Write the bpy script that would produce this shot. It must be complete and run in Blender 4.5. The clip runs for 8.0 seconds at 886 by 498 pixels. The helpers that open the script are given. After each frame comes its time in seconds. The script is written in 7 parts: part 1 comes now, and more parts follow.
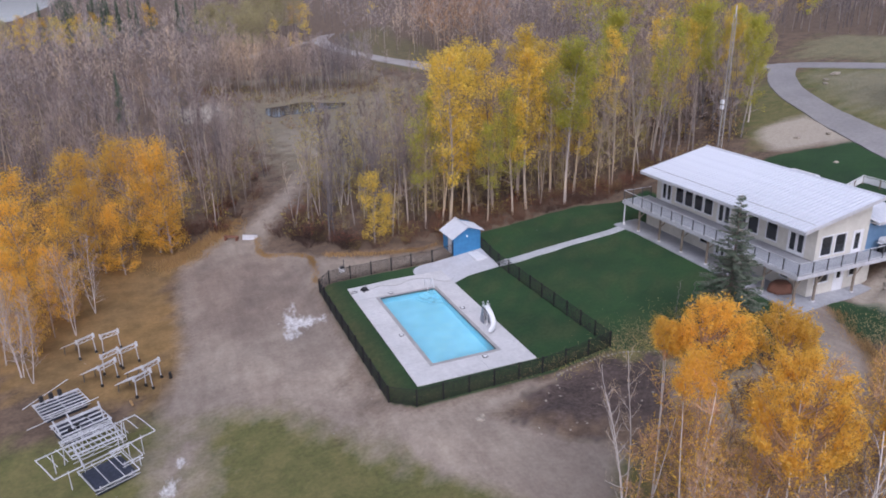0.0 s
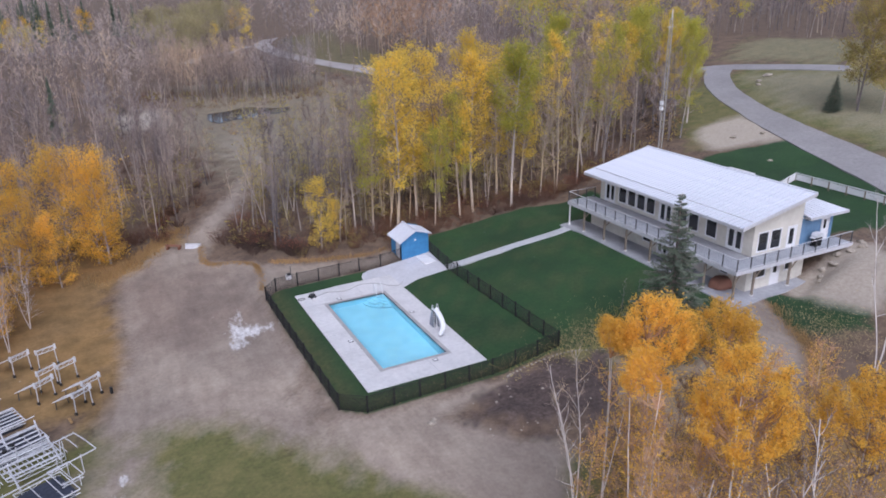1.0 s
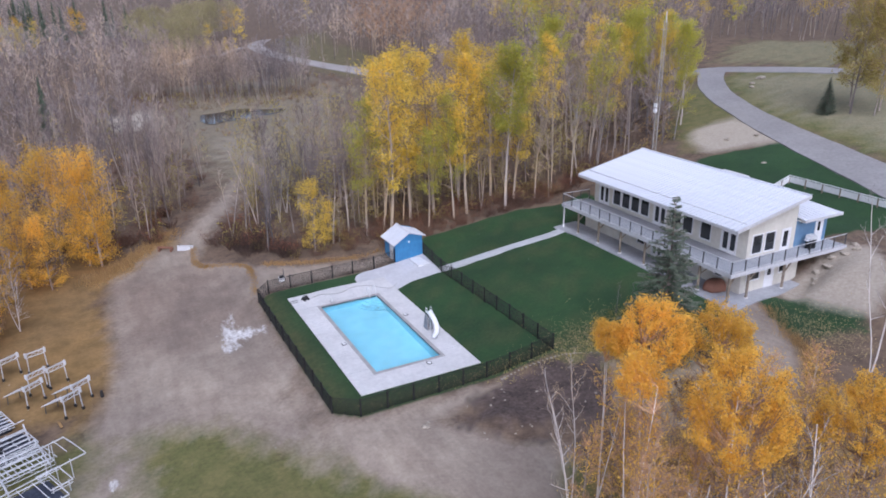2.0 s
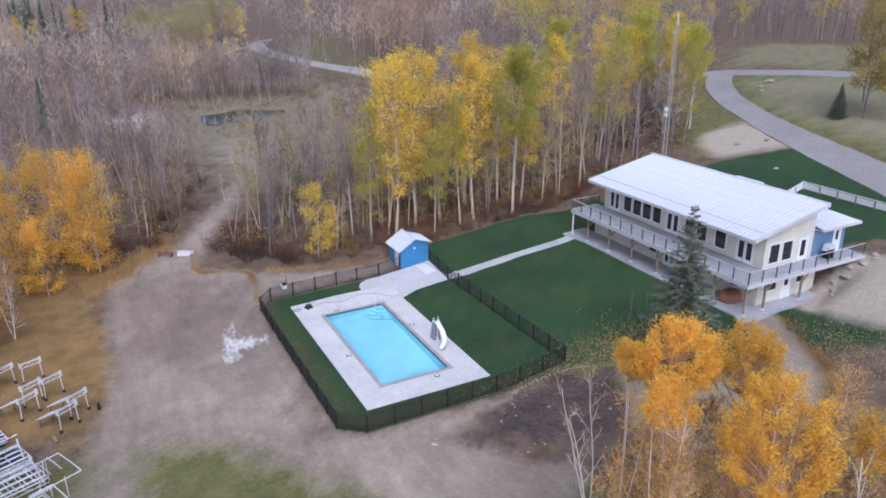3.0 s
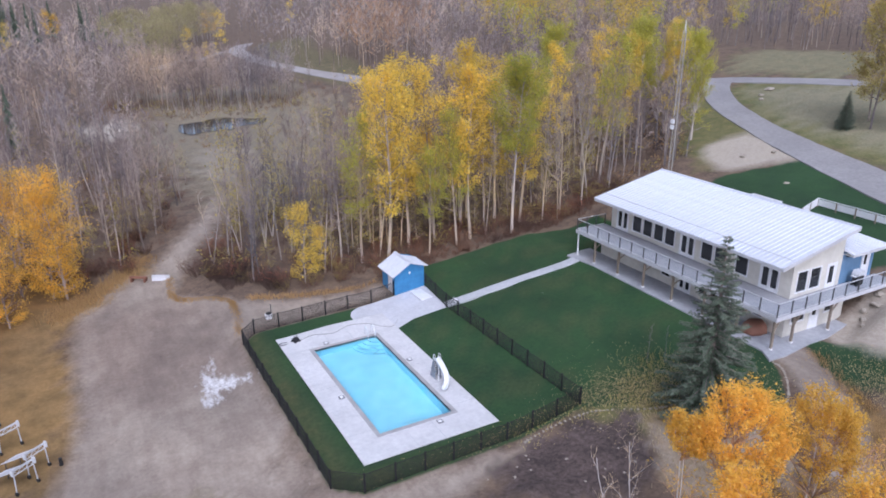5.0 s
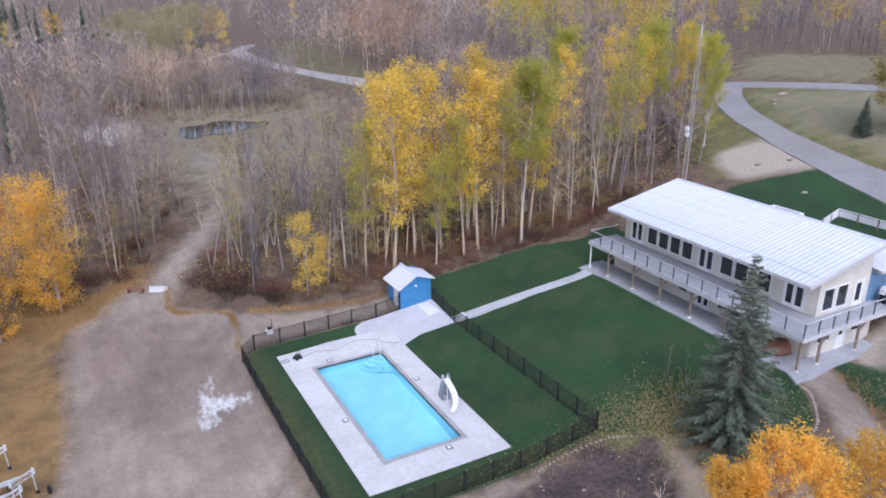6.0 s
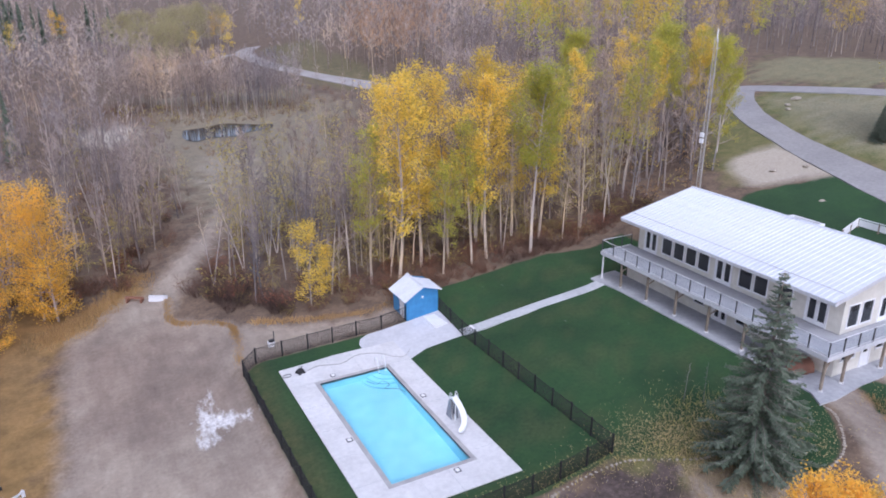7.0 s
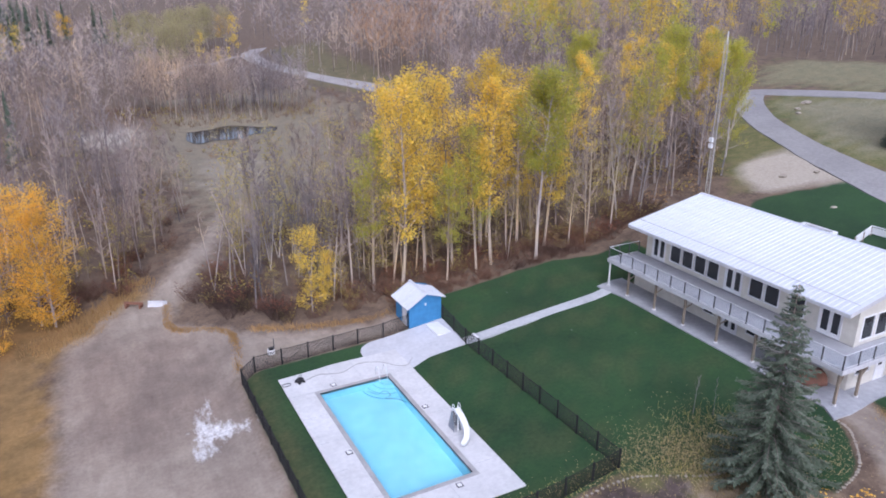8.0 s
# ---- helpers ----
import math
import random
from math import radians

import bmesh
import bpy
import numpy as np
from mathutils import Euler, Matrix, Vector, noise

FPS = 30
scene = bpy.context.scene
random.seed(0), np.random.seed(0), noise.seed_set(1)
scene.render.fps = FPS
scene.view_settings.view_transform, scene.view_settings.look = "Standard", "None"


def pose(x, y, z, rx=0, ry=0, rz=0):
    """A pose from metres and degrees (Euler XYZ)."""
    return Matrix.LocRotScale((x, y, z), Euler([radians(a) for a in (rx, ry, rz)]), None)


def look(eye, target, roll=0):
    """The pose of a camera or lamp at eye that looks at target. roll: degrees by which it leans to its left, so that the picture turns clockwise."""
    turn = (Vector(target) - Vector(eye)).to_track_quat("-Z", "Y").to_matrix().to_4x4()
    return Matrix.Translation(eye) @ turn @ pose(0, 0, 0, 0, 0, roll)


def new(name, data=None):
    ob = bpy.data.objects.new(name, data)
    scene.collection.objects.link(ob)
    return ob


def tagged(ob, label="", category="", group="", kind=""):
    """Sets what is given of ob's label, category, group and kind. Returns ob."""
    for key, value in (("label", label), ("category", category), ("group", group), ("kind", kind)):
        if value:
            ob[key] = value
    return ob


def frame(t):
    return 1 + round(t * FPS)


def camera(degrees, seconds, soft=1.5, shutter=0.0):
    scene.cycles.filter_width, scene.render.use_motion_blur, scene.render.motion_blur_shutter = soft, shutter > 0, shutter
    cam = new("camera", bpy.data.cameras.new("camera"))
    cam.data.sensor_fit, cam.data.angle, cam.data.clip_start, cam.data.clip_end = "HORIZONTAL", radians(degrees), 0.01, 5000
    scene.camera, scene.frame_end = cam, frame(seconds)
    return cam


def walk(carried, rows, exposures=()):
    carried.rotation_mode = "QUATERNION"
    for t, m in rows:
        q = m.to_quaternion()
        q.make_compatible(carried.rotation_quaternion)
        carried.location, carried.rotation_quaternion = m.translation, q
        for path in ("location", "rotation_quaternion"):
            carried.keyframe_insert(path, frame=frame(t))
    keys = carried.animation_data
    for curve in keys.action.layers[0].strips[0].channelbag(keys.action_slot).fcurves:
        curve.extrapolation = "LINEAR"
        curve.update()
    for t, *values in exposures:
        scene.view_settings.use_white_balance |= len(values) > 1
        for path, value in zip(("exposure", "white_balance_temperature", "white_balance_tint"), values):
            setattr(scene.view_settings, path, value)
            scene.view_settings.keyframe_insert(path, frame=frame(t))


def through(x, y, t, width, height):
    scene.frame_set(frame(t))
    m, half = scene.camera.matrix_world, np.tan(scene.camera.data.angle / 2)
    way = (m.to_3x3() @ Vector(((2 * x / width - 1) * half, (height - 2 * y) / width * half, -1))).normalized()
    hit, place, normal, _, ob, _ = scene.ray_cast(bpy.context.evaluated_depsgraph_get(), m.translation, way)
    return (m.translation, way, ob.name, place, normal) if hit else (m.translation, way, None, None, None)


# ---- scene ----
cam = camera(63.1, 8.0, soft=1.8)
PATH = [
    (0, (0.076, -0.599, 27.346), (0.782, 1.129, 26.627), -1.3),
    (0.5, (0.206, -0.536, 27.306), (1.001, 1.154, 26.591), -1.2),
    (1, (0.255, -0.552, 27.306), (1.089, 1.12, 26.594), -1.1),
    (1.5, (0.308, -0.571, 27.271), (1.157, 1.095, 26.562), -1.0),
    (3, (0.628, 1.615, 27.24), (1.479, 3.281, 26.533), -0.6),
    (3.5, (0.866, 2.923, 27.229), (1.739, 4.578, 26.524), -0.6),
    (4, (1.187, 4.27, 27.232), (2.077, 5.918, 26.53), -0.5),
    (4.5, (1.496, 5.661, 27.261), (2.394, 7.305, 26.561), -0.4),
    (6, (2.663, 9.542, 27.405), (3.555, 11.19, 26.708), -0.2),
    (6.5, (3.055, 10.637, 27.364), (3.944, 12.288, 26.67), -0.2),
    (7, (3.405, 11.5, 27.439), (4.287, 13.155, 26.745), -0.1),
    (7.5, (3.781, 12.178, 27.447), (4.658, 13.837, 26.755), -0.1),
    (8, (4.13, 12.494, 27.4), (4.999, 14.158, 26.711), -0.0),
]
walk(cam, [(t, look(eye, target, roll)) for t, eye, target, roll in PATH], [(0, -0.14, 5720, 21), (1.5, -0.02, 5580, 19), (4.5, 0.12, 5470, 19), (8, 0.23, 5500, 21)])

# ---- light: bright overcast sky ----
world = bpy.data.worlds.new("overcast")
scene.world = world
world.use_nodes = True
wn, wl = world.node_tree.nodes, world.node_tree.links
sky = wn.new("ShaderNodeTexSky")
sky.sky_type = "NISHITA"
sky.sun_disc = False
sky.sun_elevation = radians(38)
sky.sun_rotation = radians(200)
sky.air_density, sky.dust_density, sky.ozone_density = 1.0, 3.0, 1.0
wn["Background"].inputs["Strength"].default_value = 0.15
pale = wn.new("ShaderNodeHueSaturation")
pale.inputs["Saturation"].default_value = 0.4
wl.new(sky.outputs[0], pale.inputs["Color"])
wl.new(pale.outputs[0], wn["Background"].inputs["Color"])

sun = new("sun", bpy.data.lights.new("sun", "SUN"))
sun.data.energy, sun.data.angle, sun.data.color = 1.5, radians(35), (1.0, 0.97, 0.93)
sun.matrix_world = look((0, 0, 60), (12, 34, 0))


# ---- materials ----
def material(name, rough=0.8, metal=0.0):
    m = bpy.data.materials.new(name)
    m.use_nodes = True
    b = m.node_tree.nodes["Principled BSDF"]
    b.inputs["Roughness"].default_value, b.inputs["Metallic"].default_value = rough, metal
    return m, m.node_tree.nodes, m.node_tree.links, b


def noise_node(n, l, scale, detail=4.0, rough=0.6, coords=None, stretch=None):
    t = n.new("ShaderNodeTexNoise")
    t.inputs["Scale"].default_value, t.inputs["Detail"].default_value, t.inputs["Roughness"].default_value = scale, detail, rough
    if coords is not None:
        if stretch:
            mp = n.new("ShaderNodeMapping")
            mp.inputs["Scale"].default_value = stretch
            l.new(coords, mp.inputs["Vector"])
            coords = mp.outputs[0]
        l.new(coords, t.inputs["Vector"])
    return t.outputs["Fac"]


def ramp(n, l, fac, stops):
    r = n.new("ShaderNodeValToRGB")
    e = r.color_ramp.elements
    while len(e) < len(stops):
        e.new(0.5)
    for k, (p, c) in zip(e, stops):
        k.position, k.color = p, (*c, 1)
    l.new(fac, r.inputs[0])
    return r.outputs[0]


def mix(n, l, fac, a, b, mode="MIX"):
    m = n.new("ShaderNodeMix")
    m.data_type, m.blend_type = "RGBA", mode
    for v, i in ((fac, 0), (a, 6), (b, 7)):
        if isinstance(v, (int, float)):
            m.inputs[i].default_value = v
        elif isinstance(v, tuple):
            m.inputs[i].default_value = (*v, 1)
        else:
            l.new(v, m.inputs[i])
    return m.outputs[2]


def bump(n, l, b, height, strength, distance=0.02):
    k = n.new("ShaderNodeBump")
    k.inputs["Strength"].default_value, k.inputs["Distance"].default_value = strength, distance
    l.new(height, k.inputs["Height"])
    l.new(k.outputs[0], b.inputs["Normal"])


def rough_surface(name, low, high, scale, rough=0.85, metal=0.0, big=0.4, stain=0.75, bumpy=0.3, stretch=None, grain=8.0):
    """Two tones in fine noise, darker blotches at a larger scale, fine relief."""
    m, n, l, b = material(name, rough, metal)
    co = n.new("ShaderNodeTexCoord").outputs["Object"]
    fine = noise_node(n, l, scale, 5, 0.65, co, stretch)
    col = ramp(n, l, fine, [(0.3, low), (0.7, high)])
    blot = noise_node(n, l, big, 3, 0.6, co)
    dark = ramp(n, l, blot, [(0.35, (stain, stain, stain)), (0.65, (1, 1, 1))])
    l.new(mix(n, l, 1.0, col, dark, "MULTIPLY"), b.inputs["Base Color"])
    if bumpy:
        bump(n, l, b, noise_node(n, l, scale * grain / 8, 4, 0.7, co, stretch), bumpy)
    return m


def leaf_material(name, tones, through=0.35):
    """Leaves: each island its own tone, light passing through."""
    m, n, l, b = material(name, 0.6)
    g = n.new("ShaderNodeNewGeometry")
    o = n.new("ShaderNodeObjectInfo")
    col = ramp(n, l, g.outputs["Random Per Island"], [(i / (len(tones) - 1), t) for i, t in enumerate(tones)])
    h = n.new("ShaderNodeHueSaturation")
    r = n.new("ShaderNodeMapRange")
    r.inputs["To Min"].default_value, r.inputs["To Max"].default_value = 0.82, 1.15
    l.new(o.outputs["Random"], r.inputs["Value"])
    l.new(r.outputs[0], h.inputs["Value"])
    l.new(col, h.inputs["Color"])
    l.new(h.outputs[0], b.inputs["Base Color"])
    tr = n.new("ShaderNodeBsdfTranslucent")
    l.new(h.outputs[0], tr.inputs["Color"])
    mx = n.new("ShaderNodeMixShader")
    mx.inputs[0].default_value = through
    l.new(b.outputs[0], mx.inputs[1])
    l.new(tr.outputs[0], mx.inputs[2])
    l.new(mx.outputs[0], n["Material Output"].inputs["Surface"])
    return m


def bark_material(name, pale, dark, patch=0.55, scale=9.0, patchy=True):
    m, n, l, b = material(name, 0.85)
    co = n.new("ShaderNodeTexCoord").outputs["Object"]
    f = noise_node(n, l, scale, 4, 0.7, co, (1, 1, 0.45))
    col = ramp(n, l, f, [(patch - 0.12, dark), (patch, pale)])
    o = n.new("ShaderNodeObjectInfo")
    tone = ramp(n, l, o.outputs["Random"], [(0, (0.72, 0.70, 0.70)), (1, (1, 1, 1))])
    place = n.new("ShaderNodeNewGeometry").outputs["Position"]
    clump = noise_node(n, l, 0.11, 3, 0.7, place)
    region = noise_node(n, l, 0.033, 2, 0.6, place)
    if patchy:
        tone = mix(n, l, 1.0, tone, ramp(n, l, clump, [(0.36, (0.42, 0.41, 0.45)), (0.47, (0.78, 0.74, 0.74)), (0.57, (1.08, 1.02, 0.97)), (0.68, (1.35, 1.2, 0.88))]), "MULTIPLY")
        tone = mix(n, l, 1.0, tone, ramp(n, l, region, [(0.36, (0.70, 0.74, 0.80)), (0.48, (1.0, 0.98, 0.95)), (0.62, (1.12, 1.03, 0.88))]), "MULTIPLY")
    l.new(mix(n, l, 1.0, col, tone, "MULTIPLY"), b.inputs["Base Color"])
    return m


M = {}
M["concrete"] = rough_surface("pale_concrete", (0.60, 0.59, 0.60), (0.72, 0.71, 0.71), 3.0, 0.8, big=0.35, stain=0.86, bumpy=0.15)
M["coping"] = rough_surface("grey_coping", (0.36, 0.345, 0.345), (0.47, 0.455, 0.45), 6.0, 0.7, big=1.0, stain=0.8, bumpy=0.1)
M["apron"] = rough_surface("grey_apron_concrete", (0.52, 0.52, 0.55), (0.62, 0.62, 0.65), 3.0, 0.8, big=0.5, stain=0.9, bumpy=0.15)
M["path"] = rough_surface("path_concrete", (0.44, 0.45, 0.47), (0.55, 0.56, 0.58), 3.0, 0.8, big=0.4, stain=0.85, bumpy=0.15)
M["patio"] = rough_surface("patio_concrete", (0.35, 0.355, 0.38), (0.45, 0.455, 0.48), 3.0, 0.8, big=0.5, stain=0.8, bumpy=0.15)
M["shell"] = rough_surface("pool_liner", (0.31, 0.70, 0.84), (0.38, 0.76, 0.88), 1.2, 0.5, big=0.16, stain=0.80, bumpy=0.0)
M["black_metal"] = rough_surface("black_coated_steel", (0.008, 0.008, 0.009), (0.018, 0.018, 0.02), 12.0, 0.75, big=2.0, stain=0.8, bumpy=0.0)
M["dark_metal"] = rough_surface("dark_grey_steel", (0.05, 0.05, 0.055), (0.09, 0.09, 0.095), 12.0, 0.45, big=2.0, stain=0.8, bumpy=0.0)
M["aluminium"] = rough_surface("weathered_aluminium", (0.62, 0.63, 0.66), (0.80, 0.81, 0.84), 5.0, 0.42, 0.12, big=0.8, stain=0.75, bumpy=0.05)
M["mast"] = rough_surface("weathered_galvanised_steel", (0.44, 0.42, 0.39), (0.58, 0.56, 0.52), 6.0, 0.55, 0.1, big=0.8, stain=0.75, bumpy=0.0)
M["blue"] = rough_surface("blue_siding", (0.045, 0.20, 0.42), (0.06, 0.25, 0.50), 2.0, 0.6, big=0.5, stain=0.85, bumpy=0.1)
M["blue_grey"] = rough_surface("slate_blue_siding", (0.12, 0.22, 0.36), (0.16, 0.28, 0.43), 2.0, 0.6, big=0.5, stain=0.88, bumpy=0.1)
M["cream"] = rough_surface("cream_siding", (0.60, 0.57, 0.50), (0.70, 0.67, 0.60), 2.5, 0.65, big=0.5, stain=0.9, bumpy=0.1)
M["white"] = rough_surface("white_trim", (0.74, 0.74, 0.76), (0.83, 0.83, 0.84), 4.0, 0.5, big=0.7, stain=0.93, bumpy=0.05)
M["roof"] = rough_surface("white_metal_roof", (0.66, 0.68, 0.74), (0.76, 0.78, 0.83), 2.0, 0.38, 0.1, big=0.3, stain=0.9, bumpy=0.03)
M["deck_grey"] = rough_surface("grey_deck_boards", (0.34, 0.34, 0.36), (0.46, 0.46, 0.48), 7.0, 0.75, big=0.6, stain=0.85, bumpy=0.15, stretch=(6, 0.4, 6))
M["fascia"] = rough_surface("pale_grey_fascia", (0.52, 0.52, 0.55), (0.64, 0.64, 0.66), 5.0, 0.65, big=0.6, stain=0.88, bumpy=0.08)
M["timber"] = rough_surface("weathered_timber", (0.20, 0.16, 0.12), (0.34, 0.28, 0.22), 9.0, 0.8, big=0.8, stain=0.75, bumpy=0.2, stretch=(3, 3, 0.4))
M["red_timber"] = rough_surface("stained_timber", (0.20, 0.09, 0.06), (0.30, 0.14, 0.09), 9.0, 0.75, big=0.8, stain=0.8, bumpy=0.2, stretch=(3, 3, 0.4))
M["rock"] = rough_surface("pale_rock", (0.30, 0.26, 0.21), (0.52, 0.46, 0.38), 6.0, 0.9, big=1.5, stain=0.7, bumpy=0.4)
M["asphalt"] = rough_surface("worn_road", (0.28, 0.265, 0.265), (0.37, 0.355, 0.35), 2.5, 0.9, big=0.12, stain=0.8, bumpy=0.2)
M["track"] = rough_surface("gravel_track", (0.34, 0.31, 0.295), (0.44, 0.405, 0.385), 2.5, 0.95, big=0.15, stain=0.8, bumpy=0.3)
M["slate_panel"] = rough_surface("grey_panel", (0.22, 0.24, 0.28), (0.30, 0.32, 0.36), 5.0, 0.5, big=1.0, stain=0.85, bumpy=0.0)
M["plastic"] = rough_surface("white_fibreglass", (0.74, 0.75, 0.76), (0.82, 0.83, 0.84), 4.0, 0.3, big=1.0, stain=0.92, bumpy=0.0)
M["black_plastic"] = rough_surface("black_plastic", (0.012, 0.012, 0.014), (0.03, 0.03, 0.034), 8.0, 0.5, big=2.0, stain=0.8, bumpy=0.05)
M["float"] = rough_surface("blue_black_plastic", (0.018, 0.022, 0.04), (0.05, 0.06, 0.09), 6.0, 0.5, big=1.5, stain=0.7, bumpy=0.05)
M["hose"] = rough_surface("blue_hose", (0.03, 0.10, 0.16), (0.05, 0.14, 0.22), 8.0, 0.5, big=2.0, stain=0.8, bumpy=0.0)
M["red"] = rough_surface("rusty_red_paint", (0.25, 0.05, 0.03), (0.36, 0.09, 0.05), 8.0, 0.7, big=1.0, stain=0.7, bumpy=0.1)
M["birch"] = bark_material("birch_bark", (0.60, 0.56, 0.54), (0.16, 0.13, 0.12), 0.42)
M["aspen"] = bark_material("aspen_bark", (0.52, 0.475, 0.43), (0.17, 0.145, 0.13), 0.44)
M["bark"] = bark_material("grey_bark", (0.36, 0.315, 0.295), (0.16, 0.14, 0.13), 0.5)
M["twig"] = bark_material("grey_twigs", (0.47, 0.41, 0.385), (0.29, 0.25, 0.235), 0.5)
# twigs of the far woods: distance haze painted in as a paler colour
M["haze_twig"] = bark_material("hazed_grey_twigs", (0.60, 0.54, 0.52), (0.40, 0.36, 0.345), 0.5)
M["red_twig"] = bark_material("reddish_brush", (0.20, 0.12, 0.085), (0.11, 0.07, 0.055), 0.5)
M["white_birch"] = bark_material("white_birch_bark", (0.86, 0.81, 0.78), (0.26, 0.22, 0.20), 0.34, patchy=False)
M["pale_birch"] = bark_material("pale_birch_bark", (0.70, 0.65, 0.62), (0.30, 0.255, 0.235), 0.40, patchy=False)
M["rusty"] = bark_material("russet_twigs", (0.64, 0.46, 0.32), (0.44, 0.30, 0.20), 0.5)
M["gold"] = leaf_material("golden_birch_leaves", [(0.82, 0.48, 0.07), (0.90, 0.56, 0.075), (0.94, 0.62, 0.10), (0.86, 0.53, 0.085)], 0.5)
M["yellow"] = leaf_material("yellow_aspen_leaves", [(0.76, 0.54, 0.07), (0.92, 0.68, 0.10), (0.88, 0.62, 0.10), (0.66, 0.54, 0.11)], 0.45)
M["lime"] = leaf_material("yellow_green_leaves", [(0.40, 0.44, 0.08), (0.54, 0.52, 0.08), (0.68, 0.56, 0.08), (0.34, 0.40, 0.07)], 0.45)
M["olive"] = leaf_material("olive_yellow_leaves", [(0.34, 0.29, 0.08), (0.46, 0.38, 0.10), (0.52, 0.40, 0.10), (0.28, 0.26, 0.08)], 0.4)
M["needles"] = leaf_material("spruce_needles", [(0.07, 0.095, 0.06), (0.105, 0.135, 0.09), (0.14, 0.17, 0.12)], 0.25)
M["dry"] = leaf_material("dry_leaves", [(0.44, 0.33, 0.15), (0.58, 0.46, 0.24), (0.34, 0.24, 0.10)], 0.2)
M["tan"] = leaf_material("tan_yellow_leaves", [(0.50, 0.40, 0.14), (0.58, 0.47, 0.13), (0.44, 0.38, 0.13), (0.62, 0.50, 0.16)], 0.4)
M["pale_straw"] = leaf_material("pale_dry_grass", [(0.42, 0.33, 0.19), (0.52, 0.42, 0.26), (0.36, 0.28, 0.16)], 0.2)
M["fawn"] = leaf_material("pale_olive_leaves", [(0.46, 0.41, 0.20), (0.56, 0.49, 0.25), (0.42, 0.38, 0.20)], 0.4)
M["straw"] = leaf_material("dry_grass", [(0.36, 0.22, 0.09), (0.46, 0.29, 0.12), (0.30, 0.19, 0.08)], 0.2)
M["rust_leaf"] = leaf_material("rust_red_leaves", [(0.30, 0.10, 0.05), (0.38, 0.14, 0.07), (0.24, 0.09, 0.05)], 0.2)


def glass_material():
    m, n, l, b = material("dark_window_glass", 0.05)
    b.inputs["Base Color"].default_value = (0.02, 0.022, 0.026, 1)
    b.inputs["Specular IOR Level"].default_value = 0.6
    return m


def clear_material():
    m, n, l, b = material("clear_glass", 0.03)
    b.inputs["Base Color"].default_value = (0.9, 0.93, 0.95, 1)
    b.inputs["Transmission Weight"].default_value = 1.0
    b.inputs["IOR"].default_value = 1.02
    return m


def water_material(name, wave, tint):
    m, n, l, b = material(name, 0.04)
    b.inputs["Base Color"].default_value = (*tint, 1)
    b.inputs["Transmission Weight"].default_value = 1.0
    b.inputs["IOR"].default_value = 1.33
    co = n.new("ShaderNodeTexCoord").outputs["Object"]
    bump(n, l, b, noise_node(n, l, wave, 3, 0.5, co), 0.12, 0.05)
    return m


M["glass"], M["clear"] = glass_material(), clear_material()
M["water"] = water_material("pool_water", 2.2, (0.86, 0.97, 1.0))


def lake_material():
    m, n, l, b = material("lake_water", 0.06)
    # near-white base paints in the bright sky glare on the far water
    b.inputs["Base Color"].default_value = (0.78, 0.79, 0.82, 1)
    co = n.new("ShaderNodeTexCoord").outputs["Object"]
    bump(n, l, b, noise_node(n, l, 0.6, 3, 0.5, co), 0.03, 0.05)
    return m


M["lake"] = lake_material()
M["pond"] = lake_material()
M["pond"].name = "pond_water"
M["pond"].node_tree.nodes["Bump"].inputs["Strength"].default_value = 0.004
M["pond"].node_tree.nodes["Principled BSDF"].inputs["Base Color"].default_value = (0.025, 0.026, 0.022, 1)


